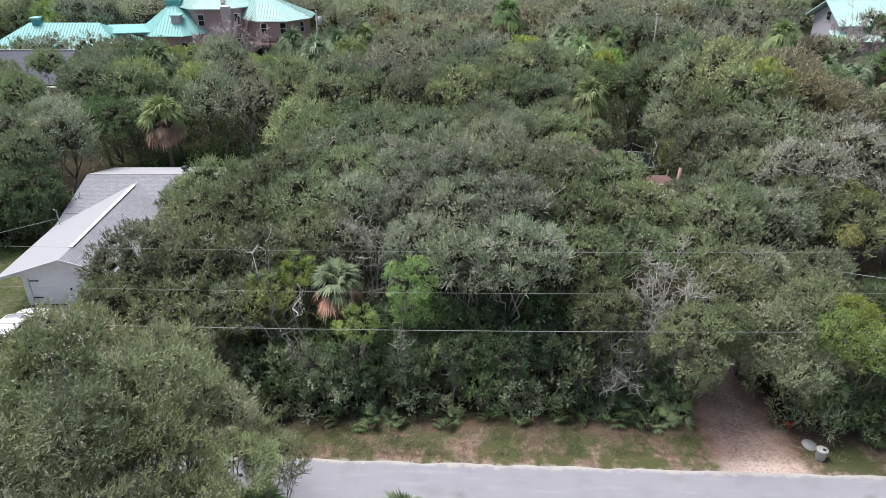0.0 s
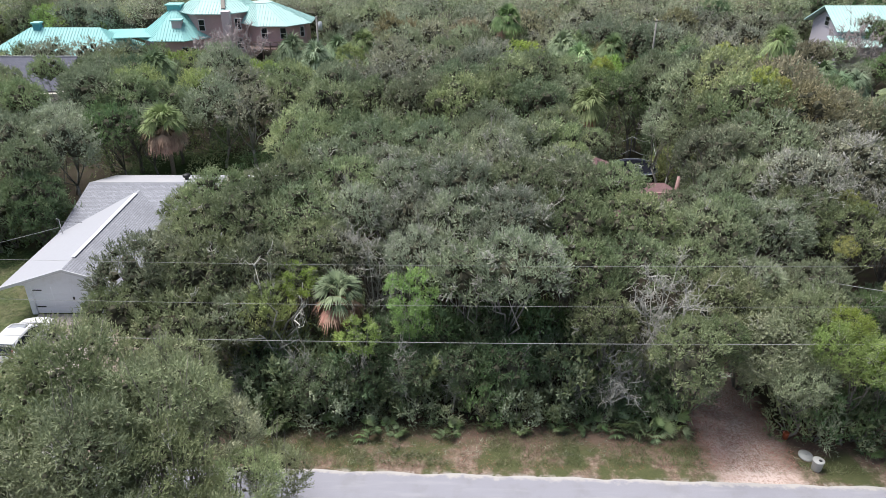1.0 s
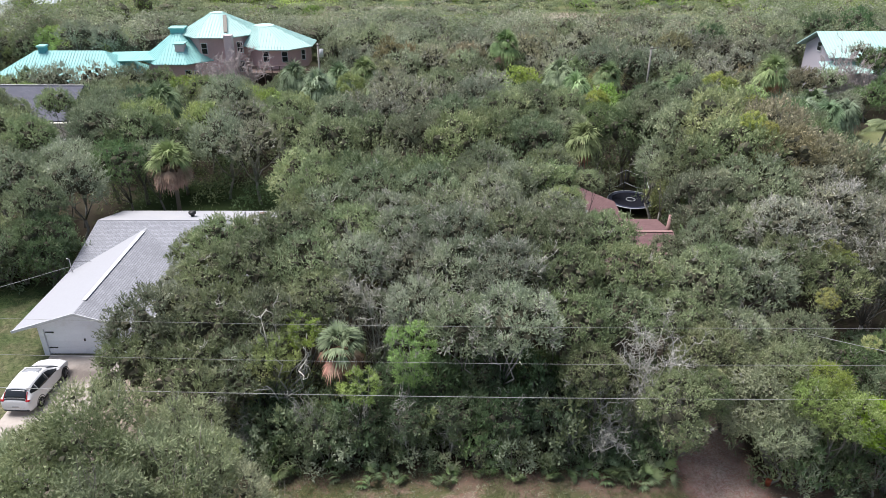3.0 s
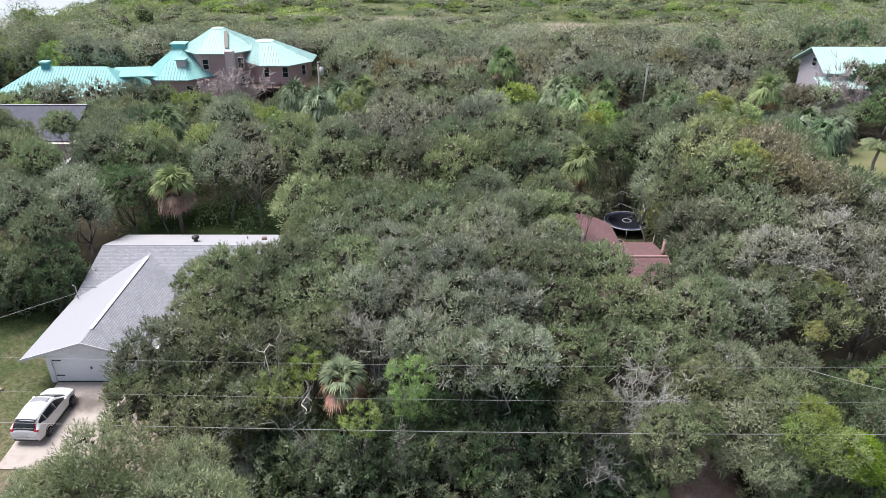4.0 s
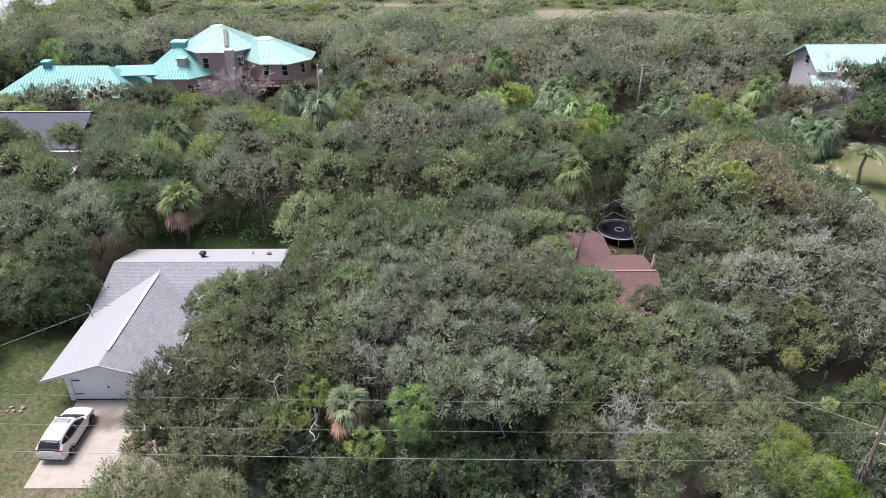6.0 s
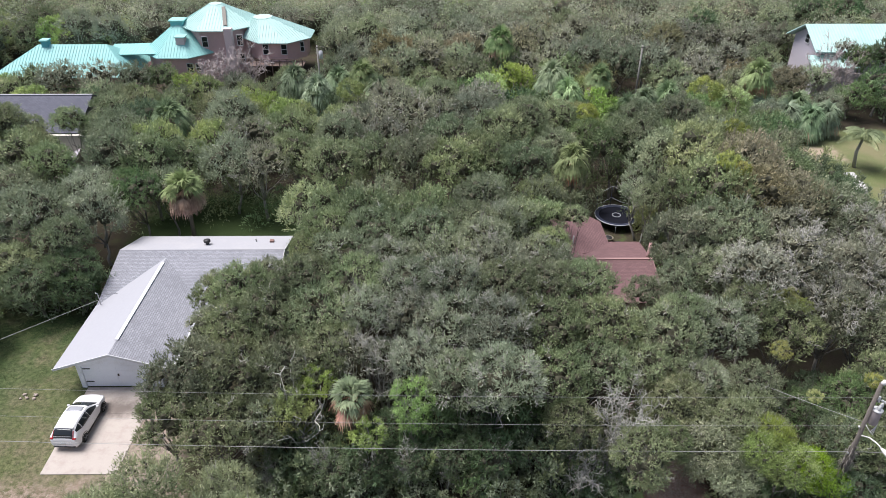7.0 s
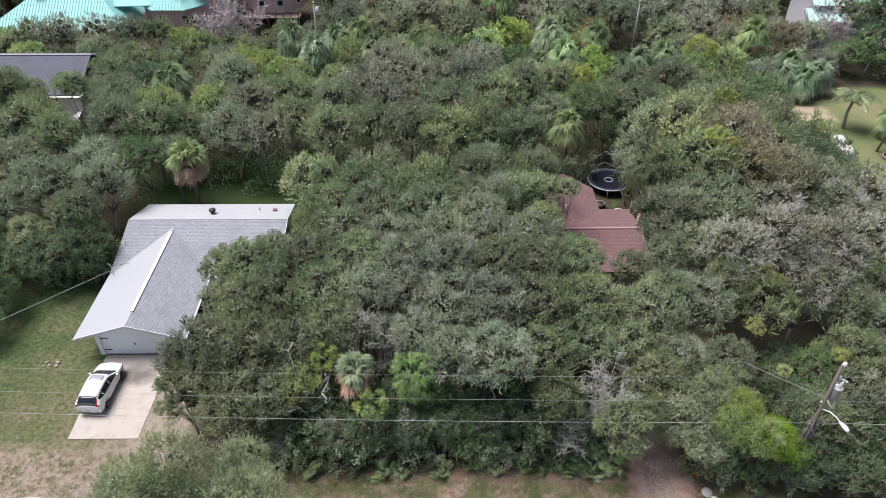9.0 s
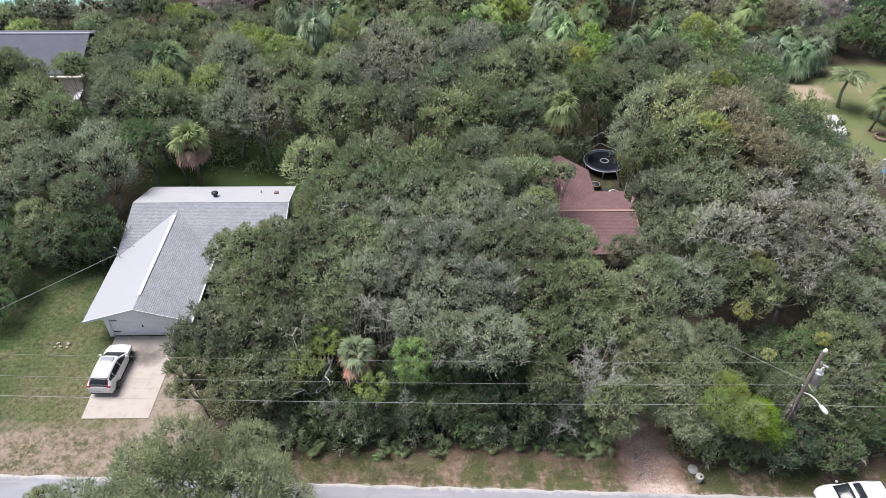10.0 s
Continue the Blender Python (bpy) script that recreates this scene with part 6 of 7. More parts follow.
def far_woods():
    """Low coastal woods beyond the houses, too many trees to count."""
    bm = bmesh.new()
    bmesh.ops.create_icosphere(bm, subdivisions=1, radius=1.0)
    ball, faces = np.array([v.co[:] for v in bm.verts]), np.array([[v.index for v in f.verts] for f in bm.faces])
    bm.free()
    rng = np.random.default_rng(3)
    for tone, belt, scrub in (("oak", 90, 480), ("grey_oak", 200, 220), ("silver", 190, 120), ("brown", 40, 0), ("yellow", 20, 460), ("lime", 0, 220), ("pale_lime", 0, 110)):
        centres = []
        for i in range(belt + scrub):
            low = i >= belt
            yy = 134 + 200 * rng.random() ** 1.3 if low else rng.uniform(114, 140)
            xx = rng.uniform(-1, 1) * (0.68 * yy + 12)
            if xx < -94 and yy > 156:
                continue
            if 20 < xx < 62 and 164 < yy < 176 or -60 < xx < 20 and 181 < yy < 187 or in_clearing(xx, yy, 2):
                continue
            east = 62 < xx < 110 and yy < 165 or xx < -62 and yy < 170
            tall = rng.uniform(1.6, 3.2) if low and not east else rng.uniform(5.8, 8.4)
            centres.append((xx, yy, tall, rng.uniform(2.6, 4.8) if low else rng.uniform(2.4, 3.8)))
        c = np.array(centres)
        k = 390
        rep = np.repeat(np.arange(len(c)), k)
        d = unit(rng.normal(size=(len(rep), 3)) + np.array([0, -0.2, 0.5]))
        pos = np.stack([c[rep, 0], c[rep, 1], c[rep, 2] * 0.5], 1) + d * np.stack([c[rep, 3], c[rep, 3], c[rep, 2] * 0.5], 1) * (rng.uniform(0.80, 1.0, (len(rep), 1)) + 0.10 * np.sin(7 * d[:, :1] + 3 * c[rep, :1]) * np.cos(6 * d[:, 1:2] + 5 * d[:, 2:3] + c[rep, 1:2]))
        way = unit(np.cross(d, rng.normal(size=d.shape)) + d * 0.5 + np.array([0, 0, 0.2]))
        grow = c[rep, 1] / 150
        v = leaf_blades(pos, way, grow * rng.uniform(0.26, 0.46, len(rep)), grow * rng.uniform(0.16, 0.28, len(rep)), rng, face=d)
        # Dark balls for inner twigs, the woods' inner shade in their colour.
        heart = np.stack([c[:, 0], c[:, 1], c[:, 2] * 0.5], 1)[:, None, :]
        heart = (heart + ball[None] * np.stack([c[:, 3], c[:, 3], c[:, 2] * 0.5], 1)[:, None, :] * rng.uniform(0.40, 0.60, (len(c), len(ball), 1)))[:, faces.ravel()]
        tagged(link_mesh("far_twigs", poly_mesh("far_twigs", heart.reshape(-1, 3), 3), TWIG_SHADE), "dense twigs inside the distant woods, shade in their colour", "woods", kind="stuff")
        tagged(link_mesh("far_woods", poly_mesh("far_woods", v, 3), LEAF[tone]), TREE_LABEL[tone].split(" with")[0] + " woods in the distance", "woods", kind="stuff")


far_woods()


# ---- low palmettos at the wood's edge ----
bush = saw_palmetto("saw_palmetto", 1, "saw palmetto clump with fan leaves at the wood's edge", 20, 0.7)
put_at(bush, 10.3, 26.9)
for px, py, s in [(8.9, 27.4, 0.9), (-10.4, 28.2, 1.3), (-8.7, 27.7, 1.2), (5.8, 27.5, 0.7), (11.4, 27.3, 0.9), (20.5, 25.8, 0.8), (23.6, 25.7, 0.9), (-5.6, 27.4, 0.7), (2.4, 27.5, 0.6), (-3.7, 27.0, 0.75), (-2.4, 27.1, 0.65), (0.3, 27.0, 0.7), (3.8, 27.3, 0.65), (7.4, 27.2, 0.7), (9.7, 27.6, 1.1)]:
    copy_thing(bush, Matrix.LocRotScale((px, py, -0.02), Euler((0, 0, 3 * px)), (s, s, s)))
near_palm = fan_palm("cabbage_palm", 12, 2.6, "young cabbage palm on the near roadside", 30, 0.9, 0, 0.8)
put_at(near_palm, -1.5, 19.0, 0.8)
copy_thing(near_palm, Matrix.LocRotScale((-6.9, 18.6, -0.02), Euler((0, 0, 1)), (1.25, 1.25, 1.25)))


# ---- grass and fallen leaves ----
def tufts(name, label, count, x0, y0, x1, y1, tall, tone, seed, blades=5, patch=0.0, flat=False):
    """Grass tufts or fallen leaves over a rectangle, thicker in patches."""
    rng = np.random.default_rng(seed)
    p = np.stack([rng.uniform(x0, x1, count), rng.uniform(y0, y1, count), np.zeros(count)], 1)
    keep = np.array([noise.noise(Vector((a * 0.45, b * 0.45, seed))) > patch for a, b, _ in p])
    p = p[keep]
    rep = np.repeat(np.arange(len(p)), blades)
    way = unit(np.stack([rng.normal(0, 0.6, len(rep)), rng.normal(0, 0.6, len(rep)), np.full(len(rep), 1.0 if tall > 0.06 and not flat else 0.12)], 1))
    pos = p[rep] + np.stack([rng.normal(0, 0.07, len(rep)), rng.normal(0, 0.07, len(rep)), np.full(len(rep), 0.0)], 1)
    v = leaf_blades(pos, way, tall * rng.uniform(0.5, 1.4, len(rep)), np.maximum(0.02, tall * (0.1 if flat else 0.16)) * rng.uniform(0.7, 1.4, len(rep)), rng)
    v[:, 2] = np.maximum(v[:, 2], 0.0) + 0.012
    tagged(link_mesh(name, poly_mesh(name, v, 3), LEAF[tone]), label, "grass" if tall > 0.06 and not flat else "leaf litter", kind="stuff")


tufts("verge_grass", "patchy dry green grass along the road", 6500, -9.5, 24.7, 12.4, 27.6, 0.12, "grass", 1, 5, -0.15)
tufts("verge_grass", "patchy dry green grass along the road", 4500, 16.8, 24.2, 40, 26.6, 0.12, "grass", 7, 5, -0.05)
tufts("lawn_grass", "rough lawn grass beside the white house", 11000, -46, 29.5, -26.2, 46.5, 0.09, "grass", 2, 4, -0.35)
tufts("roadside_grass", "thin dry grass on sand by the road", 2600, -46, 24.8, -17.5, 30, 0.10, "grass", 5, 4, 0.0)
tufts("leaf_litter", "fallen brown leaves on the verge", 9000, -10, 24.5, 24, 28.6, 0.055, "dead", 3, 2, -0.25)
tufts("fallen_twigs", "fallen pale twigs and palm scraps on the verge", 900, -10, 25.0, 12.5, 27.9, 0.26, "silver", 11, 3, -0.1, True)
tufts("fallen_twigs", "fallen pale twigs and leaves east of the drive", 500, 16.8, 24.4, 38, 26.8, 0.22, "silver", 12, 3, -0.1, True)
tufts("fallen_twigs", "pale rubble and scraps along the sandy roadside", 1500, -46, 25.0, -17.5, 30.5, 0.22, "silver", 13, 3, 0.05, True)
tufts("drive_litter", "fallen brown leaves on the dirt drive", 6000, 12.4, 24.4, 16.8, 31.0, 0.075, "dead", 8, 2, -0.5, True)
tufts("drive_litter", "pale bleached leaves on the dirt drive", 3500, 12.8, 24.2, 16.4, 31.0, 0.07, "silver", 18, 2, -0.5, True)
tufts("yard_grass", "short grass round the trampoline", 2500, 11, 51, 22, 68, 0.10, "grass", 4, 4, -0.2)

# ---- vehicles ----
CAR_WHITE = plain("white_car_paint", (0.76, 0.76, 0.775), 0.22, grain=3.0, amount=0.02)
RUBBER = plain("tyre_rubber", (0.02, 0.02, 0.02), 0.8, grain=20.0, amount=0.2)
ALLOY = plain("alloy_rim", (0.38, 0.38, 0.39), 0.35, 0.8, grain=10.0, amount=0.1)
RED_LAMP = plain("red_lamp_glass", (0.38, 0.015, 0.02), 0.15, grain=4.0, amount=0.1)
CLEAR_LAMP = plain("head_lamp_glass", (0.55, 0.56, 0.58), 0.12, grain=4.0, amount=0.1)
# Light grey base colour stands in for the sky's reflection.
SUNROOF_GLASS = plain("sunroof_glass", (0.30, 0.31, 0.33), 0.12, grain=4.0, amount=0.1)
DARK_PLASTIC = plain("dark_plastic", (0.025, 0.025, 0.027), 0.6, grain=12.0, amount=0.2)


def loft(stations, close=True):
    """A skin over cross-sections of equal point count."""
    bm = bmesh.new()
    rings = [[bm.verts.new(p) for p in ring] for ring in stations]
    n = len(rings[0])
    for a, b in zip(rings, rings[1:]):
        for i in range(n):
            j = (i + 1) % n
            bm.faces.new((a[i], a[j], b[j], b[i]))
    if close:
        bm.faces.new(rings[0][::-1]), bm.faces.new(rings[-1])
    return bm


def curve_at(points, u):
    """A smooth curve through equal-length tuples, one for each whole number of u."""
    u = min(max(u, 0.0), len(points) - 1.0)
    k = min(int(u), len(points) - 2)
    f = u - k
    a, b, c, d = (np.array(points[min(max(q, 0), len(points) - 1)]) for q in (k - 1, k, k + 1, k + 2))
    return b + 0.5 * f * ((c - a) + f * (2 * a - 5 * b + 4 * c - d + f * (3 * (b - c) + d - a)))


# y, half width, underside, belt line, roof, roof half width, from the tail to the nose
CAR_STATIONS = [(-2.31, 0.62, 0.47, 0.72, 0.76, 0.52), (-2.27, 0.80, 0.37, 0.93, 1.00, 0.66), (-2.16, 0.885, 0.30, 1.05, 1.17, 0.67), (-1.99, 0.915, 0.28, 1.09, 1.39, 0.655), (-1.74, 0.93, 0.26, 1.09, 1.565, 0.64),
                (-1.40, 0.94, 0.25, 1.07, 1.63, 0.65), (-0.80, 0.945, 0.25, 1.04, 1.66, 0.665), (-0.20, 0.945, 0.25, 1.02, 1.645, 0.665), (0.25, 0.94, 0.25, 1.00, 1.565, 0.655), (0.72, 0.935, 0.25, 0.99, 1.30, 0.69), (1.12, 0.925, 0.26, 0.98, 1.075, 0.77),
                (1.40, 0.915, 0.27, 0.95, 1.03, 0.77), (1.72, 0.885, 0.29, 0.89, 0.97, 0.73), (2.00, 0.82, 0.33, 0.79, 0.87, 0.65), (2.20, 0.69, 0.40, 0.66, 0.73, 0.51), (2.28, 0.48, 0.48, 0.56, 0.60, 0.34)]


def car_skin(i, j):
    """A point of the car's skin: i along its stations, j round its section (0 right sill, 6 roof middle, 12 left sill)."""
    y, half, low, belt, roof, rw = curve_at(CAR_STATIONS, i)
    right = [(half - 0.10, low), (half, low + 0.16), (half + 0.012, (low + belt) / 2), (half - 0.02, belt), (rw + 0.01, roof - 0.085), (rw - 0.15, roof - 0.005), (0.0, roof + 0.022)]
    x, z = curve_at(right + [(-x, z) for x, z in right[-2::-1]], j)
    return Vector((x, y, z))


def skin_patch(bm, corners, across=5, along=5, lift=0.006, thick=0.012):
    """A curved panel that lies on the car's skin between four (i, j) corners."""
    outer, inner = [], []
    for a in range(along + 1):
        for b in range(across + 1):
            u, v = a / along, b / across
            i, j = (sum(w * c[k] for w, c in zip(((1 - u) * (1 - v), (1 - u) * v, u * v, u * (1 - v)), corners)) for k in (0, 1))
            p = car_skin(i, j)
            n = (car_skin(i + 0.02, j) - car_skin(i - 0.02, j)).cross(car_skin(i, j + 0.02) - car_skin(i, j - 0.02)).normalized()
            if n.dot(p - Vector((0, p.y * 0.8, 0.7))) < 0:
                n = -n
            outer.append(bm.verts.new(p + n * lift)), inner.append(bm.verts.new(p + n * (lift - thick)))
    w = across + 1
    for a in range(along):
        for b in range(across):
            k = a * w + b
            bm.faces.new((outer[k], outer[k + 1], outer[k + w + 1], outer[k + w])), bm.faces.new((inner[k + w], inner[k + w + 1], inner[k + 1], inner[k]))
    rim = [*range(w), *[a * w + across for a in range(1, along + 1)], *[along * w + b for b in range(across - 1, -1, -1)], *[a * w for a in range(along - 1, 0, -1)]]
    for p, q in zip(rim, rim[1:] + rim[:1]):
        bm.faces.new((outer[p], inner[p], inner[q], outer[q]))
    bmesh.ops.recalc_face_normals(bm, faces=bm.faces[:])
    return bm


def suv(name, m, label, rack=False):
    """A sport utility car, 4.6 m long, nose along +y."""
    top = thing(name, m, label, "car")
    last = len(CAR_STATIONS) - 1
    part("body", loft([[car_skin(i, j) for j in np.linspace(0, 12, 37)] for i in np.linspace(0, last, 61)]), CAR_WHITE, top, smooth=True)
    roof = 1.66

    def panel(name, corners, material, label="", **cuts):
        return part(name, skin_patch(bmesh.new(), corners, **cuts), material, top, label, smooth=True)

    panel("windscreen", [(10.05, 4.15), (10.05, 7.85), (8.15, 7.75), (8.15, 4.25)], GLASS_DARK, across=9)
    panel("rear_window", [(2.10, 4.25), (2.10, 7.75), (3.75, 7.7), (3.75, 4.3)], GLASS_DARK, across=9)
    panel("tailgate_trim", [(1.45, 4.6), (1.45, 7.4), (2.04, 7.6), (2.04, 4.4)], DARK_PLASTIC, "black trim below the rear window", across=7, along=3)
    panel("sunroof", [(6.75, 4.95), (6.75, 7.05), (7.75, 7.0), (7.75, 5.0)], GLASS_DARK if rack else SUNROOF_GLASS, "dark glass sunroof" if rack else "glass sunroof with sky reflection in its pale colour")
    for s in (1, -1):
        side = (lambda j: j) if s > 0 else (lambda j: 12 - j)
        for corners in ([(3.75, 3.45), (5.25, 3.16), (5.25, 3.90), (3.75, 3.72)], [(5.32, 3.15), (6.95, 3.13), (6.95, 3.93), (5.32, 3.90)], [(7.02, 3.13), (9.75, 3.16), (9.15, 3.62), (7.02, 3.93)]):
            panel("side_window", [(i, side(j)) for i, j in corners], GLASS_DARK)
        panel("tail_lamp", [(i, side(j)) for i, j in ((2.0, 3.85), (3.55, 3.95), (3.55, 4.18), (2.0, 4.2))], RED_LAMP, lift=0.014)
        panel("tail_lamp", [(i, side(j)) for i, j in ((1.35, 3.0), (2.05, 2.9), (2.05, 4.35), (1.35, 4.5))], RED_LAMP, lift=0.014)
        panel("head_lamp", [(i, side(j)) for i, j in ((13.0, 2.75), (14.1, 2.9), (14.0, 4.6), (12.7, 3.4))], CLEAR_LAMP, lift=0.012)
        panel("door_seam", [(i, side(j)) for i, j in ((6.96, 1.2), (7.0, 1.2), (7.0, 3.1), (6.96, 3.1))], DARK_PLASTIC, across=6, along=1, lift=0.002, thick=0.006)
        if rack:
            bar("roof_rail", (s * 0.57, -1.45, roof - 0.035), (s * 0.57, 0.0, roof - 0.02), 0.035, 0.04, GREY_METAL, top)
        part("wing_mirror", box(bmesh.new(), s * 1.01 - 0.11, 0.66, 1.02, s * 1.01 + 0.09, 0.82, 1.17, 0.05), CAR_WHITE, top)
        bar("sill_trim", (s * 0.93, -1.0, 0.33), (s * 0.93, 1.0, 0.33), 0.05, 0.14, DARK_PLASTIC, top)
        for y in (-1.38, 1.36):
            wheel = new("wheel")
            wheel.parent = top
            x0, x1 = s * 0.74, s * 0.962
            tubes("tyre", [([(x0, y, 0.345), (x0 + s * 0.03, y, 0.345), (x1 - s * 0.03, y, 0.345), (x1, y, 0.345)], [0.30, 0.345, 0.345, 0.30])], RUBBER, wheel, sides=20)
            tubes("rim", [([(x1 - s * 0.03, y, 0.345), (x1 + s * 0.004, y, 0.345)], [0.225, 0.215])], DARK_PLASTIC, wheel, sides=20)
            for k in range(5):
                a = 2 * math.pi * k / 5
                bar("spoke", (x1 + s * 0.012, y, 0.345), (x1 + s * 0.012, y + 0.215 * math.cos(a), 0.345 + 0.215 * math.sin(a)), 0.085, 0.02, ALLOY, wheel)
            arch = [((s * 0.945, y + 0.40 * math.cos(a), 0.345 + 0.40 * math.sin(a))) for a in np.linspace(0.05, math.pi - 0.05, 9)]
            tubes("wheel_arch", [(arch, [0.03] * 9)], DARK_PLASTIC, top, sides=5)
    block("rear_bumper", -0.74, -2.34, 0.34, 0.74, -2.2, 0.46, DARK_PLASTIC, top, bevel=0.04)
    block("front_grille", -0.42, 2.14, 0.46, 0.42, 2.29, 0.60, DARK_PLASTIC, top, bevel=0.03)
    block("number_plate", -0.18, -2.345, 0.62, 0.18, -2.30, 0.72, GREY_METAL, top, bevel=0.005)
    part("spoiler", skin_patch(bmesh.new(), [(3.82, 4.2), (3.82, 7.8), (4.15, 7.8), (4.15, 4.2)], across=9, along=2, lift=0.035, thick=0.03), CAR_WHITE, top, smooth=True)
    return top


suv("white_suv", pose(-24.5, 34.12, 0.022, 0, 0, -2.0), "white estate-style SUV with red tail lamps parked on the driveway")
suv("roadside_suv", pose(26.75, 22.7, 0.05, 0, 0, 92.0), "white SUV with roof rails parked along the road", True)

# ---- poles and wires ----
POLE_WOOD = plain("weathered_pole", (0.135, 0.118, 0.105), 0.95, grain=14.0, amount=0.4, bump=0.5)
WIRE = plain("pale_wire", (0.34, 0.34, 0.33), 0.6, grain=3.0, amount=0.1)
WHITE_CERAMIC = plain("white_ceramic", (0.75, 0.74, 0.72), 0.3, grain=6.0, amount=0.06)
PX, PY = 22.68, 26.15


def wire_line(name, a, b, sag, r, label, steps=24):
    pts = [Vector(a).lerp(Vector(b), k / steps) - Vector((0, 0, 4 * sag * (k / steps) * (1 - k / steps))) for k in range(steps + 1)]
    return tagged(tubes(name, [(pts, [r] * len(pts))], WIRE, None, sides=5), label, "wire", "overhead wires")


def street_pole():
    top = thing("utility_pole", pose(PX, PY, -0.02), "weathered wooden utility pole with transformer and street lamp arm", "utility pole")
    tubes("shaft", [([(0, 0, -0.3), (0, 0, 5), (0, 0, 11.0)], [0.145, 0.125, 0.10])], POLE_WOOD, top, sides=12)
    rng = np.random.default_rng(31)
    stems = []
    for k in range(12):
        a, turn_rate = rng.uniform(0, 6.28), rng.uniform(-0.9, 0.9)
        stems.append(([(math.cos(a + turn_rate * z) * (0.17 + 0.02 * (k % 3)), math.sin(a + turn_rate * z) * (0.17 + 0.02 * (k % 3)), z) for z in np.linspace(0, rng.uniform(4.5, 7.4), 12)], [0.035] * 12))
        for _ in range(9):
            b, z = rng.uniform(0, 6.28), rng.uniform(2.0, 6.6)
            stems.append(([(0.15 * math.cos(b), 0.15 * math.sin(b), z), (0.33 * math.cos(b), 0.33 * math.sin(b), z + rng.uniform(-0.2, 0.1)), (0.42 * math.cos(b + 0.4), 0.42 * math.sin(b + 0.4), z - rng.uniform(0.1, 0.4))], [0.02, 0.015, 0.007]))
    tagged(tubes("dead_vine", stems, BARK, top, "ragged dead vine wound round the shaft", sides=4), kind="stuff")
    trf = new("transformer")
    trf.parent = top
    tubes("tank", [([(0.33, -0.08, 8.25), (0.33, -0.08, 8.3), (0.33, -0.08, 9.15), (0.33, -0.08, 9.2)], [0.20, 0.25, 0.25, 0.24])], plain("grey_tank", (0.33, 0.285, 0.285), 0.6), trf, sides=14)
    tubes("tank_lid", [([(0.33, -0.08, 9.2), (0.33, -0.08, 9.26), (0.33, -0.08, 9.34)], [0.275, 0.275, 0.12])], WHITE_CERAMIC, trf, sides=14)
    for dx, dy in ((0.28, -0.18), (0.50, -0.02)):
        tubes("bushing", [([(dx, dy, 9.3), (dx, dy, 9.42), (dx, dy, 9.62)], [0.06, 0.10, 0.05])], WHITE_CERAMIC, trf, sides=8)
    bar("fuse_cutout", (0.34, -0.06, 9.86), (0.66, -0.14, 9.72), 0.10, 0.10, WHITE_CERAMIC, trf)
    bar("cutout_bracket", (0.02, -0.02, 9.82), (0.40, -0.08, 9.82), 0.05, 0.05, DARK_PLASTIC, trf)
    tubes("lightning_arrester", [([(0.22, -0.02, 9.75), (0.2, -0.02, 10.1)], [0.08, 0.06])], WHITE_CERAMIC, trf, sides=8)
    tubes("insulator", [([(0.08, 0, 10.9), (0.1, 0, 11.02), (0.1, 0, 11.2)], [0.06, 0.14, 0.08])], WHITE_CERAMIC, top, sides=10)
    for z in (5.95, 7.95):
        tubes("insulator", [([(-0.16, 0.0, z - 0.1), (-0.22, 0, z)], [0.05, 0.05])], WHITE_CERAMIC, top, sides=8)
    for k in range(3):
        tubes("jumper_cable", [([(0.0, -0.15, 8.2), (0.25 + 0.1 * k, -0.3, 7.8 - 0.1 * k), (0.6, -0.15, 8.15 + 0.1 * k)], [0.02, 0.02, 0.02])], WHITE_CERAMIC, top, sides=5)
    lamp = new("street_lamp")
    lamp.parent = top
    tagged(lamp, "white cobra-head street lamp on a curved arm")
    tubes("lamp_arm", [([(0, -0.15, 7.4), (0.2, -0.5, 7.6), (0.4, -0.9, 7.6), (0.52, -1.2, 7.5)], [0.035, 0.035, 0.035, 0.035])], WHITE_CERAMIC, lamp, sides=8)
    tubes("lamp_head", [([(0.50, -1.15, 7.5), (0.55, -1.28, 7.5), (0.66, -1.52, 7.45), (0.73, -1.72, 7.4), (0.75, -1.79, 7.38)], [0.05, 0.10, 0.15, 0.12, 0.04])], WHITE_CERAMIC, lamp, sides=10)
    return top


street_pole()
line_y = lambda x: PY - 0.028 * (x - PX)
for z, r, lab in ((5.95, 0.014, "lowest overhead cable along the road"), (7.95, 0.007, "middle overhead wire along the road"), (10.0, 0.006, "topmost overhead wire along the road")):
    wire_line("overhead_wire", (-44, line_y(-44), z + 0.1), (PX - 0.15, PY, z), 0.45, r, lab)
    wire_line("overhead_wire", (PX + 0.15, PY, z), (85, line_y(85), z + 0.1), 0.3, r, lab)
wire_line("service_drop", (-27.12, 44.86, 2.75), (-44, 25.0, 5.0), 0.1, 0.02, "service cable from the house mast to the roadside")
wire_line("service_drop", (PX, PY + 0.15, 8.1), (10.0, 46.0, 3.2), 0.8, 0.014, "service cable from the pole towards the red-roofed house")


PALE_POLE = plain("bleached_pole", (0.28, 0.265, 0.245), 0.9, grain=9.0, amount=0.3)


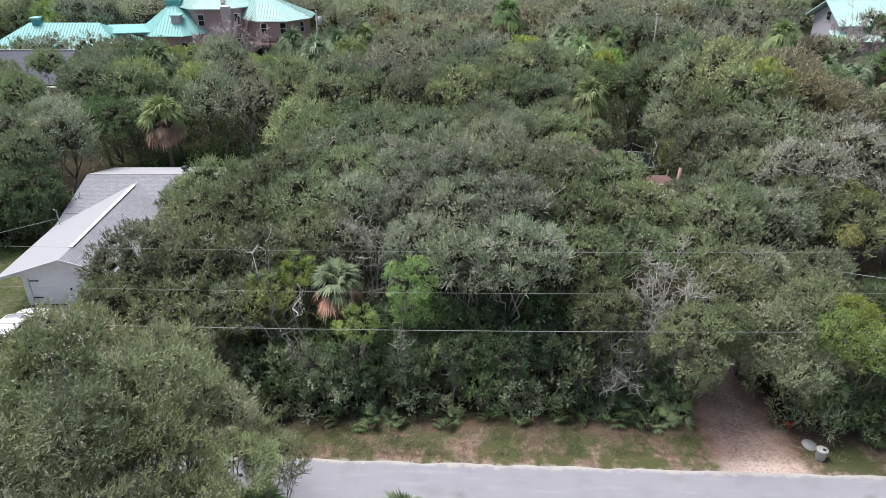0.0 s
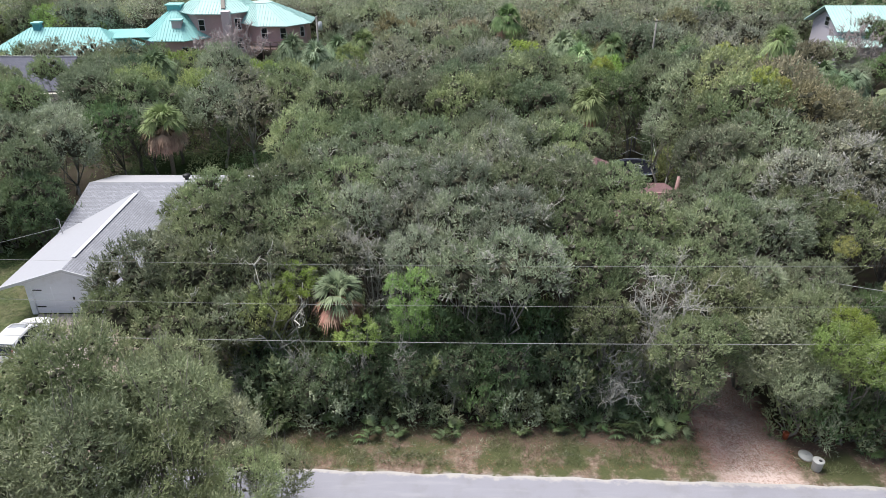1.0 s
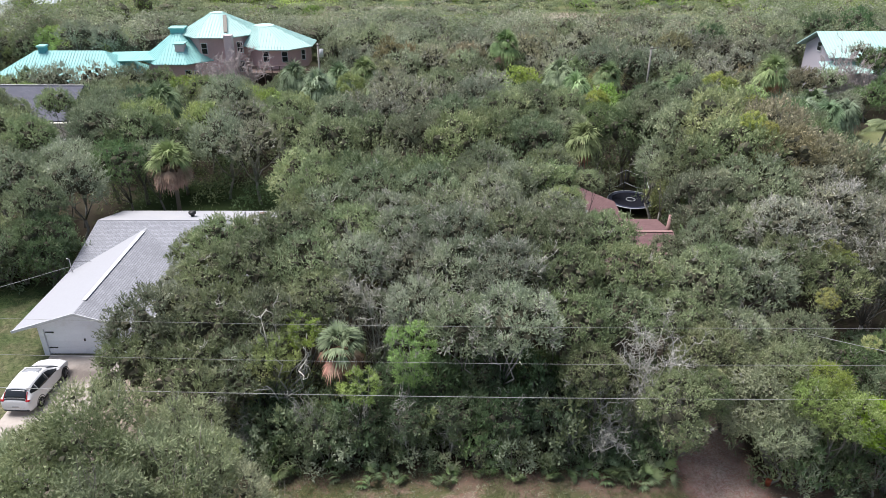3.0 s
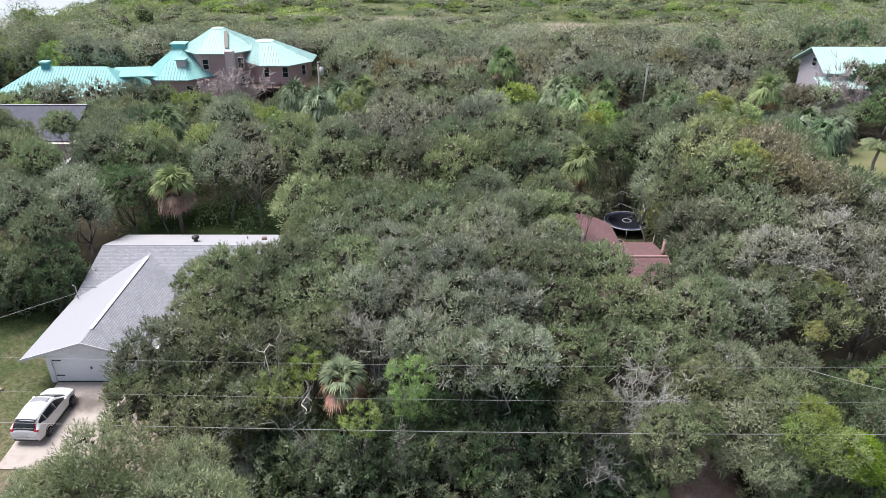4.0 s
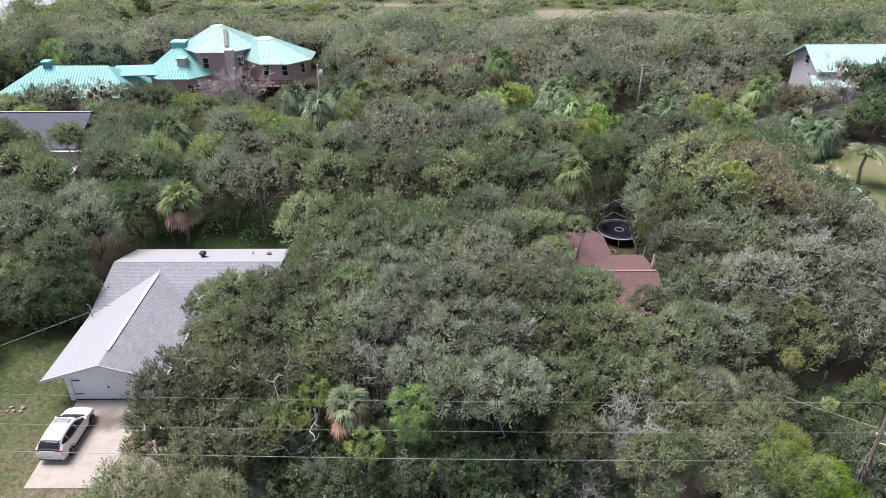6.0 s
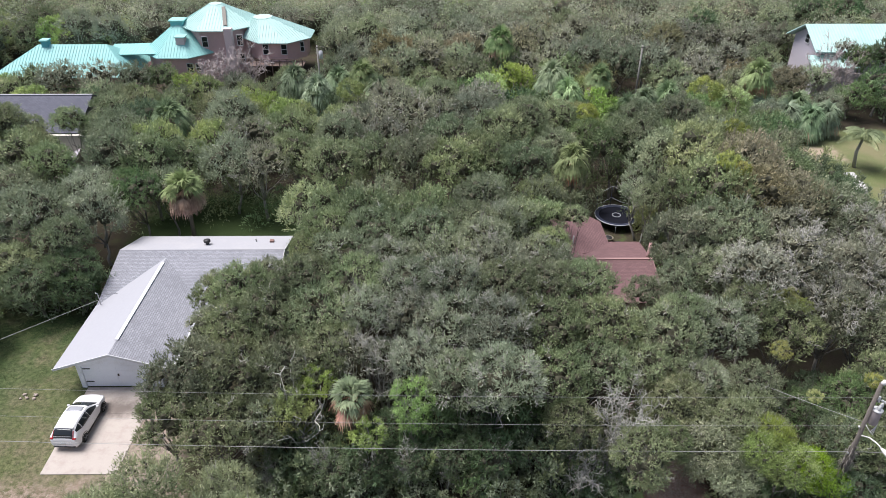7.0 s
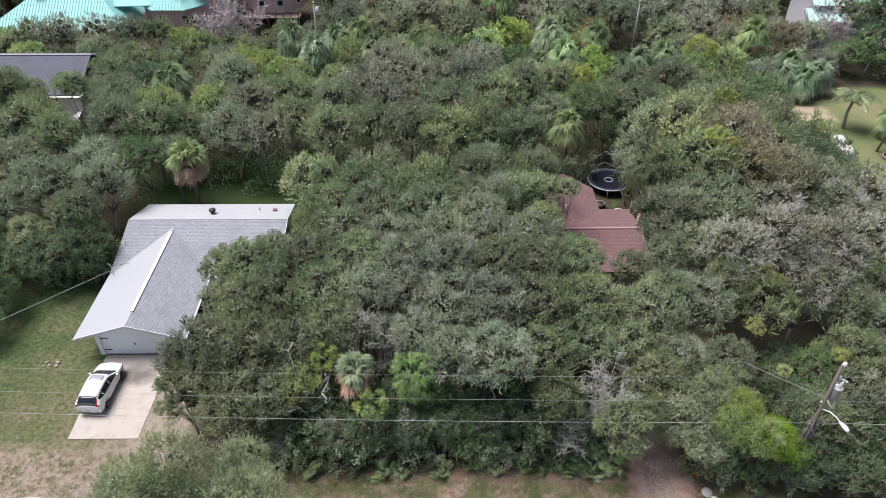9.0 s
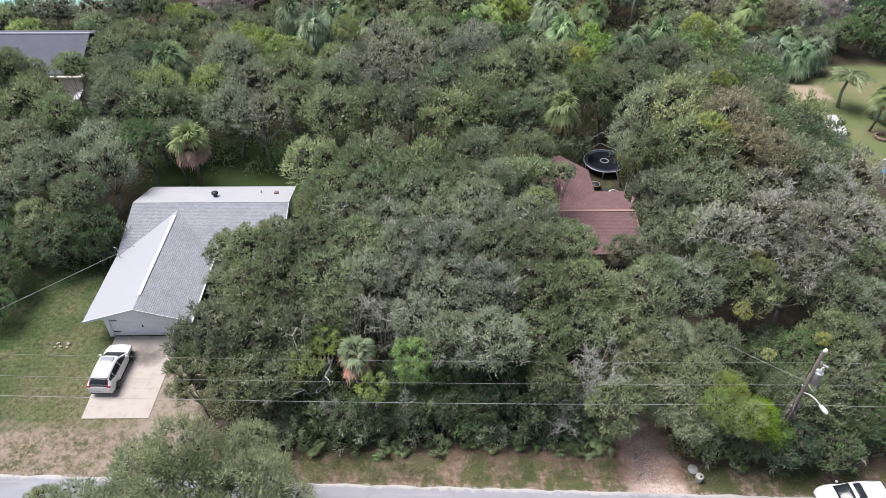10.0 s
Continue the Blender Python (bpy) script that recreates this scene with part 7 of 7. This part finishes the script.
def far_pole(x, y, tall, box_at, label):
    top = thing("utility_pole", pose(x, y, -0.02), label, "utility pole", "utility poles")
    tubes("shaft", [([(0, 0, -0.3), (0, 0, tall)], [0.15, 0.11])], PALE_POLE, top, sides=10)
    bar("crossarm", (-0.2, -0.12, tall - 0.25), (0.95, -0.12, tall - 0.1), 0.1, 0.1, POLE_WOOD, top)
    if box_at:
        tubes("transformer", [([(0.42, -0.1, box_at - 0.5), (0.42, -0.1, box_at + 0.5)], [0.27, 0.27])], plain("pale_tank", (0.5, 0.5, 0.52), 0.5), top, sides=12)
    return top


far_pole(-15.9, 92.0, 9.5, 8.3, "distant wooden utility pole with a grey transformer")
far_pole(27.8, 95.0, 8.6, 0, "distant bare wooden utility pole")

# ---- trampoline and yard things ----
def trampoline():
    top = thing("trampoline", pose(18.05, 61.75, 0), "round black trampoline with a sagging safety net frame", "trampoline")
    R, H = 2.15, 0.9
    dark, pale = plain("trampoline_mat", (0.010, 0.011, 0.017), 0.9, grain=30.0, amount=0.3, spec=0.1), plain("pale_tube", (0.50, 0.52, 0.56), 0.4, grain=6.0, amount=0.1)
    blue = plain("navy_pad", (0.022, 0.028, 0.055), 0.6, grain=8.0, amount=0.2)
    circ = lambda r, z, n=36: [(r * math.cos(2 * math.pi * k / n), r * math.sin(2 * math.pi * k / n), z) for k in range(n)]
    bm = bmesh.new()
    prism(bm, [p[:2] for p in circ(1.78, 0)], H - 0.04, H - 0.01)
    part("mat", bm, dark, top)
    pts = circ(R, H) + [circ(R, H)[0]]
    tubes("ring", [(pts, [0.045] * len(pts))], pale, top, sides=8)
    pad = loft([[(r * math.cos(a), r * math.sin(a), z) for r, z in ((1.76, H), (R - 0.02, H + 0.03), (R - 0.02, H - 0.02), (1.76, H - 0.03))] for a in np.linspace(0, 2 * math.pi, 37)], False)
    part("pad", pad, blue, top)
    ring2 = circ(0.42, H + 0.02, 20)
    tubes("target_ring", [(ring2 + [ring2[0]], [0.03] * 21)], pale, top, sides=6)
    for k in range(6):
        a = 2 * math.pi * k / 6 + 0.3
        tubes("leg", [([(R * math.cos(a), R * math.sin(a), H), (R * 1.02 * math.cos(a), R * 1.02 * math.sin(a), 0.0)], [0.03, 0.03])], pale, top, sides=6)
    posts = [(math.radians(d), z) for d, z in ((150, 2.9), (95, 3.1), (40, 2.7), (-60, 2.6))]
    for a, z in posts:
        tubes("net_post", [([(R * math.cos(a), R * math.sin(a), 0.2), (R * math.cos(a), R * math.sin(a), z)], [0.035, 0.035])], blue, top, sides=6)
    for (a, za), (b, zb) in zip(posts, posts[1:]):
        p, q = Vector((R * math.cos(a), R * math.sin(a), za)), Vector((R * math.cos(b), R * math.sin(b), zb))
        for drop in (0.0, 1.3):
            mid = p.lerp(q, 0.5) - Vector((0, 0, 0.12 + drop))
            tubes("net_rail", [([p - Vector((0, 0, drop)), mid, q - Vector((0, 0, drop))], [0.018] * 3)], pale, top, sides=5)
    return top


trampoline()


def planter(name, x, y, r, h, mat, label):
    top = thing(name, pose(x, y, 0.0), label, "planter")
    tubes("pot", [([(0, 0, 0), (0, 0, h), (0, 0, h + 0.05), (0, 0, h + 0.05)], [r * 0.75, r, r * 1.08, r * 0.9])], mat, top, sides=16)
    tubes("soil", [([(0, 0, h - 0.02), (0, 0, h + 0.06)], [r * 0.85, r * 0.8])], DARK_PLASTIC, top, sides=16)
    return top


planter("tyre_planter", 16.55, 58.2, 0.50, 0.35, plain("tan_pot", (0.30, 0.26, 0.20), 0.8), "round tan tub filled with dark soil")
planter("white_tub", 18.15, 56.6, 0.55, 0.4, WHITE_CERAMIC, "round white tub beside the house")
def scrap_heap():
    top = thing("junk_pile", pose(17.1, 56.8, 0), "small heap of dark and pinkish yard junk", "junk")
    rng = random.Random(5)
    for k in range(6):
        x, y, s = rng.uniform(-0.5, 0.5), rng.uniform(-0.3, 0.3), rng.uniform(0.14, 0.3)
        part("junk_piece", box(bmesh.new(), x - s, y - s, 0, x + s, y + s, 2.2 * s, 0.04), rng.choice((DARK_PLASTIC, PINK_STONE, BLACK_IRON)), top)
scrap_heap()

# ---- roadside bin ----
def bin_and_lid():
    grey = plain("pale_grey_plastic", (0.42, 0.42, 0.40), 0.6, grain=9.0, amount=0.12, soil=0.3, dirt=(0.25, 0.22, 0.18))
    top = thing("rubbish_bin", pose(17.45, 24.5, 0.0), "pale grey plastic rubbish bin at the roadside", "bin")
    tubes("body", [([(0, 0, 0), (0, 0, 0.05), (0, 0, 0.52), (0, 0, 0.57), (0, 0, 0.59)], [0.20, 0.22, 0.25, 0.27, 0.24])], grey, top, sides=20)
    tubes("hole", [([(0.06, -0.05, 0.585), (0.06, -0.05, 0.605)], [0.08, 0.08])], DARK_PLASTIC, top, sides=12)
    lid = thing("bin_lid", pose(17.35, 25.35, 0.0, 8, 5, 0), "round grey bin lid lying on the ground", "lid")
    tubes("disc", [([(0, 0, 0.03), (0, 0, 0.06), (0, 0, 0.10), (0, 0, 0.13)], [0.36, 0.36, 0.30, 0.06])], grey, lid, sides=20)
    tubes("lid_handle", [([(-0.08, 0, 0.12), (0, 0, 0.17), (0.08, 0, 0.12)], [0.015, 0.015, 0.015])], grey, lid, sides=6)


bin_and_lid()
orange = plain("orange_plastic", (0.34, 0.085, 0.035), 0.5, grain=6.0, amount=0.1)
def bucket(x, y):
    top = thing("orange_bucket", pose(x, y, 0.0), "orange plastic bucket half hidden by bushes", "bucket")
    tubes("pail", [([(0, 0, 0), (0, 0, 0.36), (0, 0, 0.38)], [0.13, 0.16, 0.14])], orange, top, sides=14)
    tubes("bail", [([(-0.16, 0, 0.36), (0, 0.08, 0.5), (0.16, 0, 0.36)], [0.008] * 3)], GREY_METAL, top, sides=5)
bucket(16.9, 26.6)

def rock_pile():
    top = thing("rock_pile", pose(-29.7, 37.0, 0), "small pile of pale stones and sticks on the lawn", "rocks")
    rng = random.Random(2)
    stone = plain("pale_stone", (0.36, 0.30, 0.26), 0.9, grain=10.0, amount=0.25)
    for k in range(9):
        bm = bmesh.new()
        bmesh.ops.create_icosphere(bm, subdivisions=2, radius=rng.uniform(0.06, 0.13))
        for v in bm.verts:
            v.co *= 1 + 0.35 * noise.noise(v.co * 6 + Vector((k, 0, 0)))
            v.co.z *= 0.6
        bmesh.ops.translate(bm, verts=bm.verts, vec=(rng.uniform(-0.7, 0.7), rng.uniform(-0.35, 0.35), 0.06))
        part("stone", bm, stone, top)
rock_pile()

def back_shed():
    top = thing("garden_shed", pose(14.5, 33.6, 0), "small grey shed at the end of the dirt drive", "shed")
    grey = plain("grey_sheet_metal", (0.20, 0.21, 0.25), 0.5, grain=4.0, amount=0.15)
    block("shed_wall", -1.0, -0.9, 0, 1.0, 0.9, 1.8, grey, top)
    roof_plane("roof_sheet", [(-1.15, -1.05, 1.82), (1.15, -1.05, 1.82), (1.15, 1.05, 2.15), (-1.15, 1.05, 2.15)], grey, top, 0.06, seams=0.25)
back_shed()

# ---- east lawn ----
def swing_set():
    top = thing("swing_set", pose(47.6, 60.2, 0, 0, 0, 25), "white A-frame garden swing set with blue seat", "swing set")
    for x in (-1.3, 1.3):
        for y in (-0.9, 0.9):
            bar("leg", (x, y, 0), (x, 0, 2.3), 0.1, 0.1, TRIM, top)
        bar("brace", (x, -0.45, 1.15), (x, 0.45, 1.15), 0.08, 0.08, TRIM, top)
    bar("beam", (-1.5, 0, 2.3), (1.5, 0, 2.3), 0.12, 0.12, TRIM, top)
    seat_blue = plain("blue_seat", (0.05, 0.20, 0.36), 0.5)
    block("seat", -0.8, -0.25, 0.5, 0.8, 0.25, 0.58, seat_blue, top)
    for x in (-0.8, 0.8):
        tubes("chain", [([(x, 0, 0.55), (x, 0, 2.25)], [0.012, 0.012])], GREY_METAL, top, sides=4)
swing_set()
def fire_ring():
    top = thing("fire_pit", pose(51.0, 67.7, 0), "ring of reddish fire-pit stones on the lawn", "fire pit")
    stone = plain("red_stone", (0.30, 0.19, 0.16), 0.9, grain=10.0, amount=0.2)
    for k in range(10):
        a = 2 * math.pi * k / 10
        ob = part("stone", box(bmesh.new(), -0.22, -0.13, 0, 0.22, 0.13, 0.28, 0.05), stone, top)
        ob.matrix_local = pose(0.75 * math.cos(a), 0.75 * math.sin(a), 0, 0, 0, math.degrees(a) + 90)
fire_ring()
PALE_SHEET = plain("weathered_roof_sheet", (0.52, 0.51, 0.50), 0.7, grain=6.0, amount=0.12, soil=0.4)


def white_shed():
    top = thing("low_shed", pose(45.5, 68.3, 0), "low shed with a white sheet roof overgrown with vines", "shed")
    block("shed_wall", -1.4, -1.5, 0, 0.9, 1.5, 0.95, LAVENDER, top)
    roof_plane("roof_sheet", [(-0.6, -1.6, 1.0), (1.1, -1.6, 1.0), (0.6, 1.6, 1.7), (-0.6, 1.6, 1.7)], PALE_SHEET, top, 0.05)
    for k, (x, y, s) in enumerate(((42.6, 68.4, 1.2), (43.9, 65.4, 1.0), (43.2, 70.4, 1.0), (42.4, 70.6, 1.4), (43.0, 66.4, 1.3))):
        bush_at(("yellow", "oak", "dark")[k % 3], x, y, s, "near", 1.25)
white_shed()
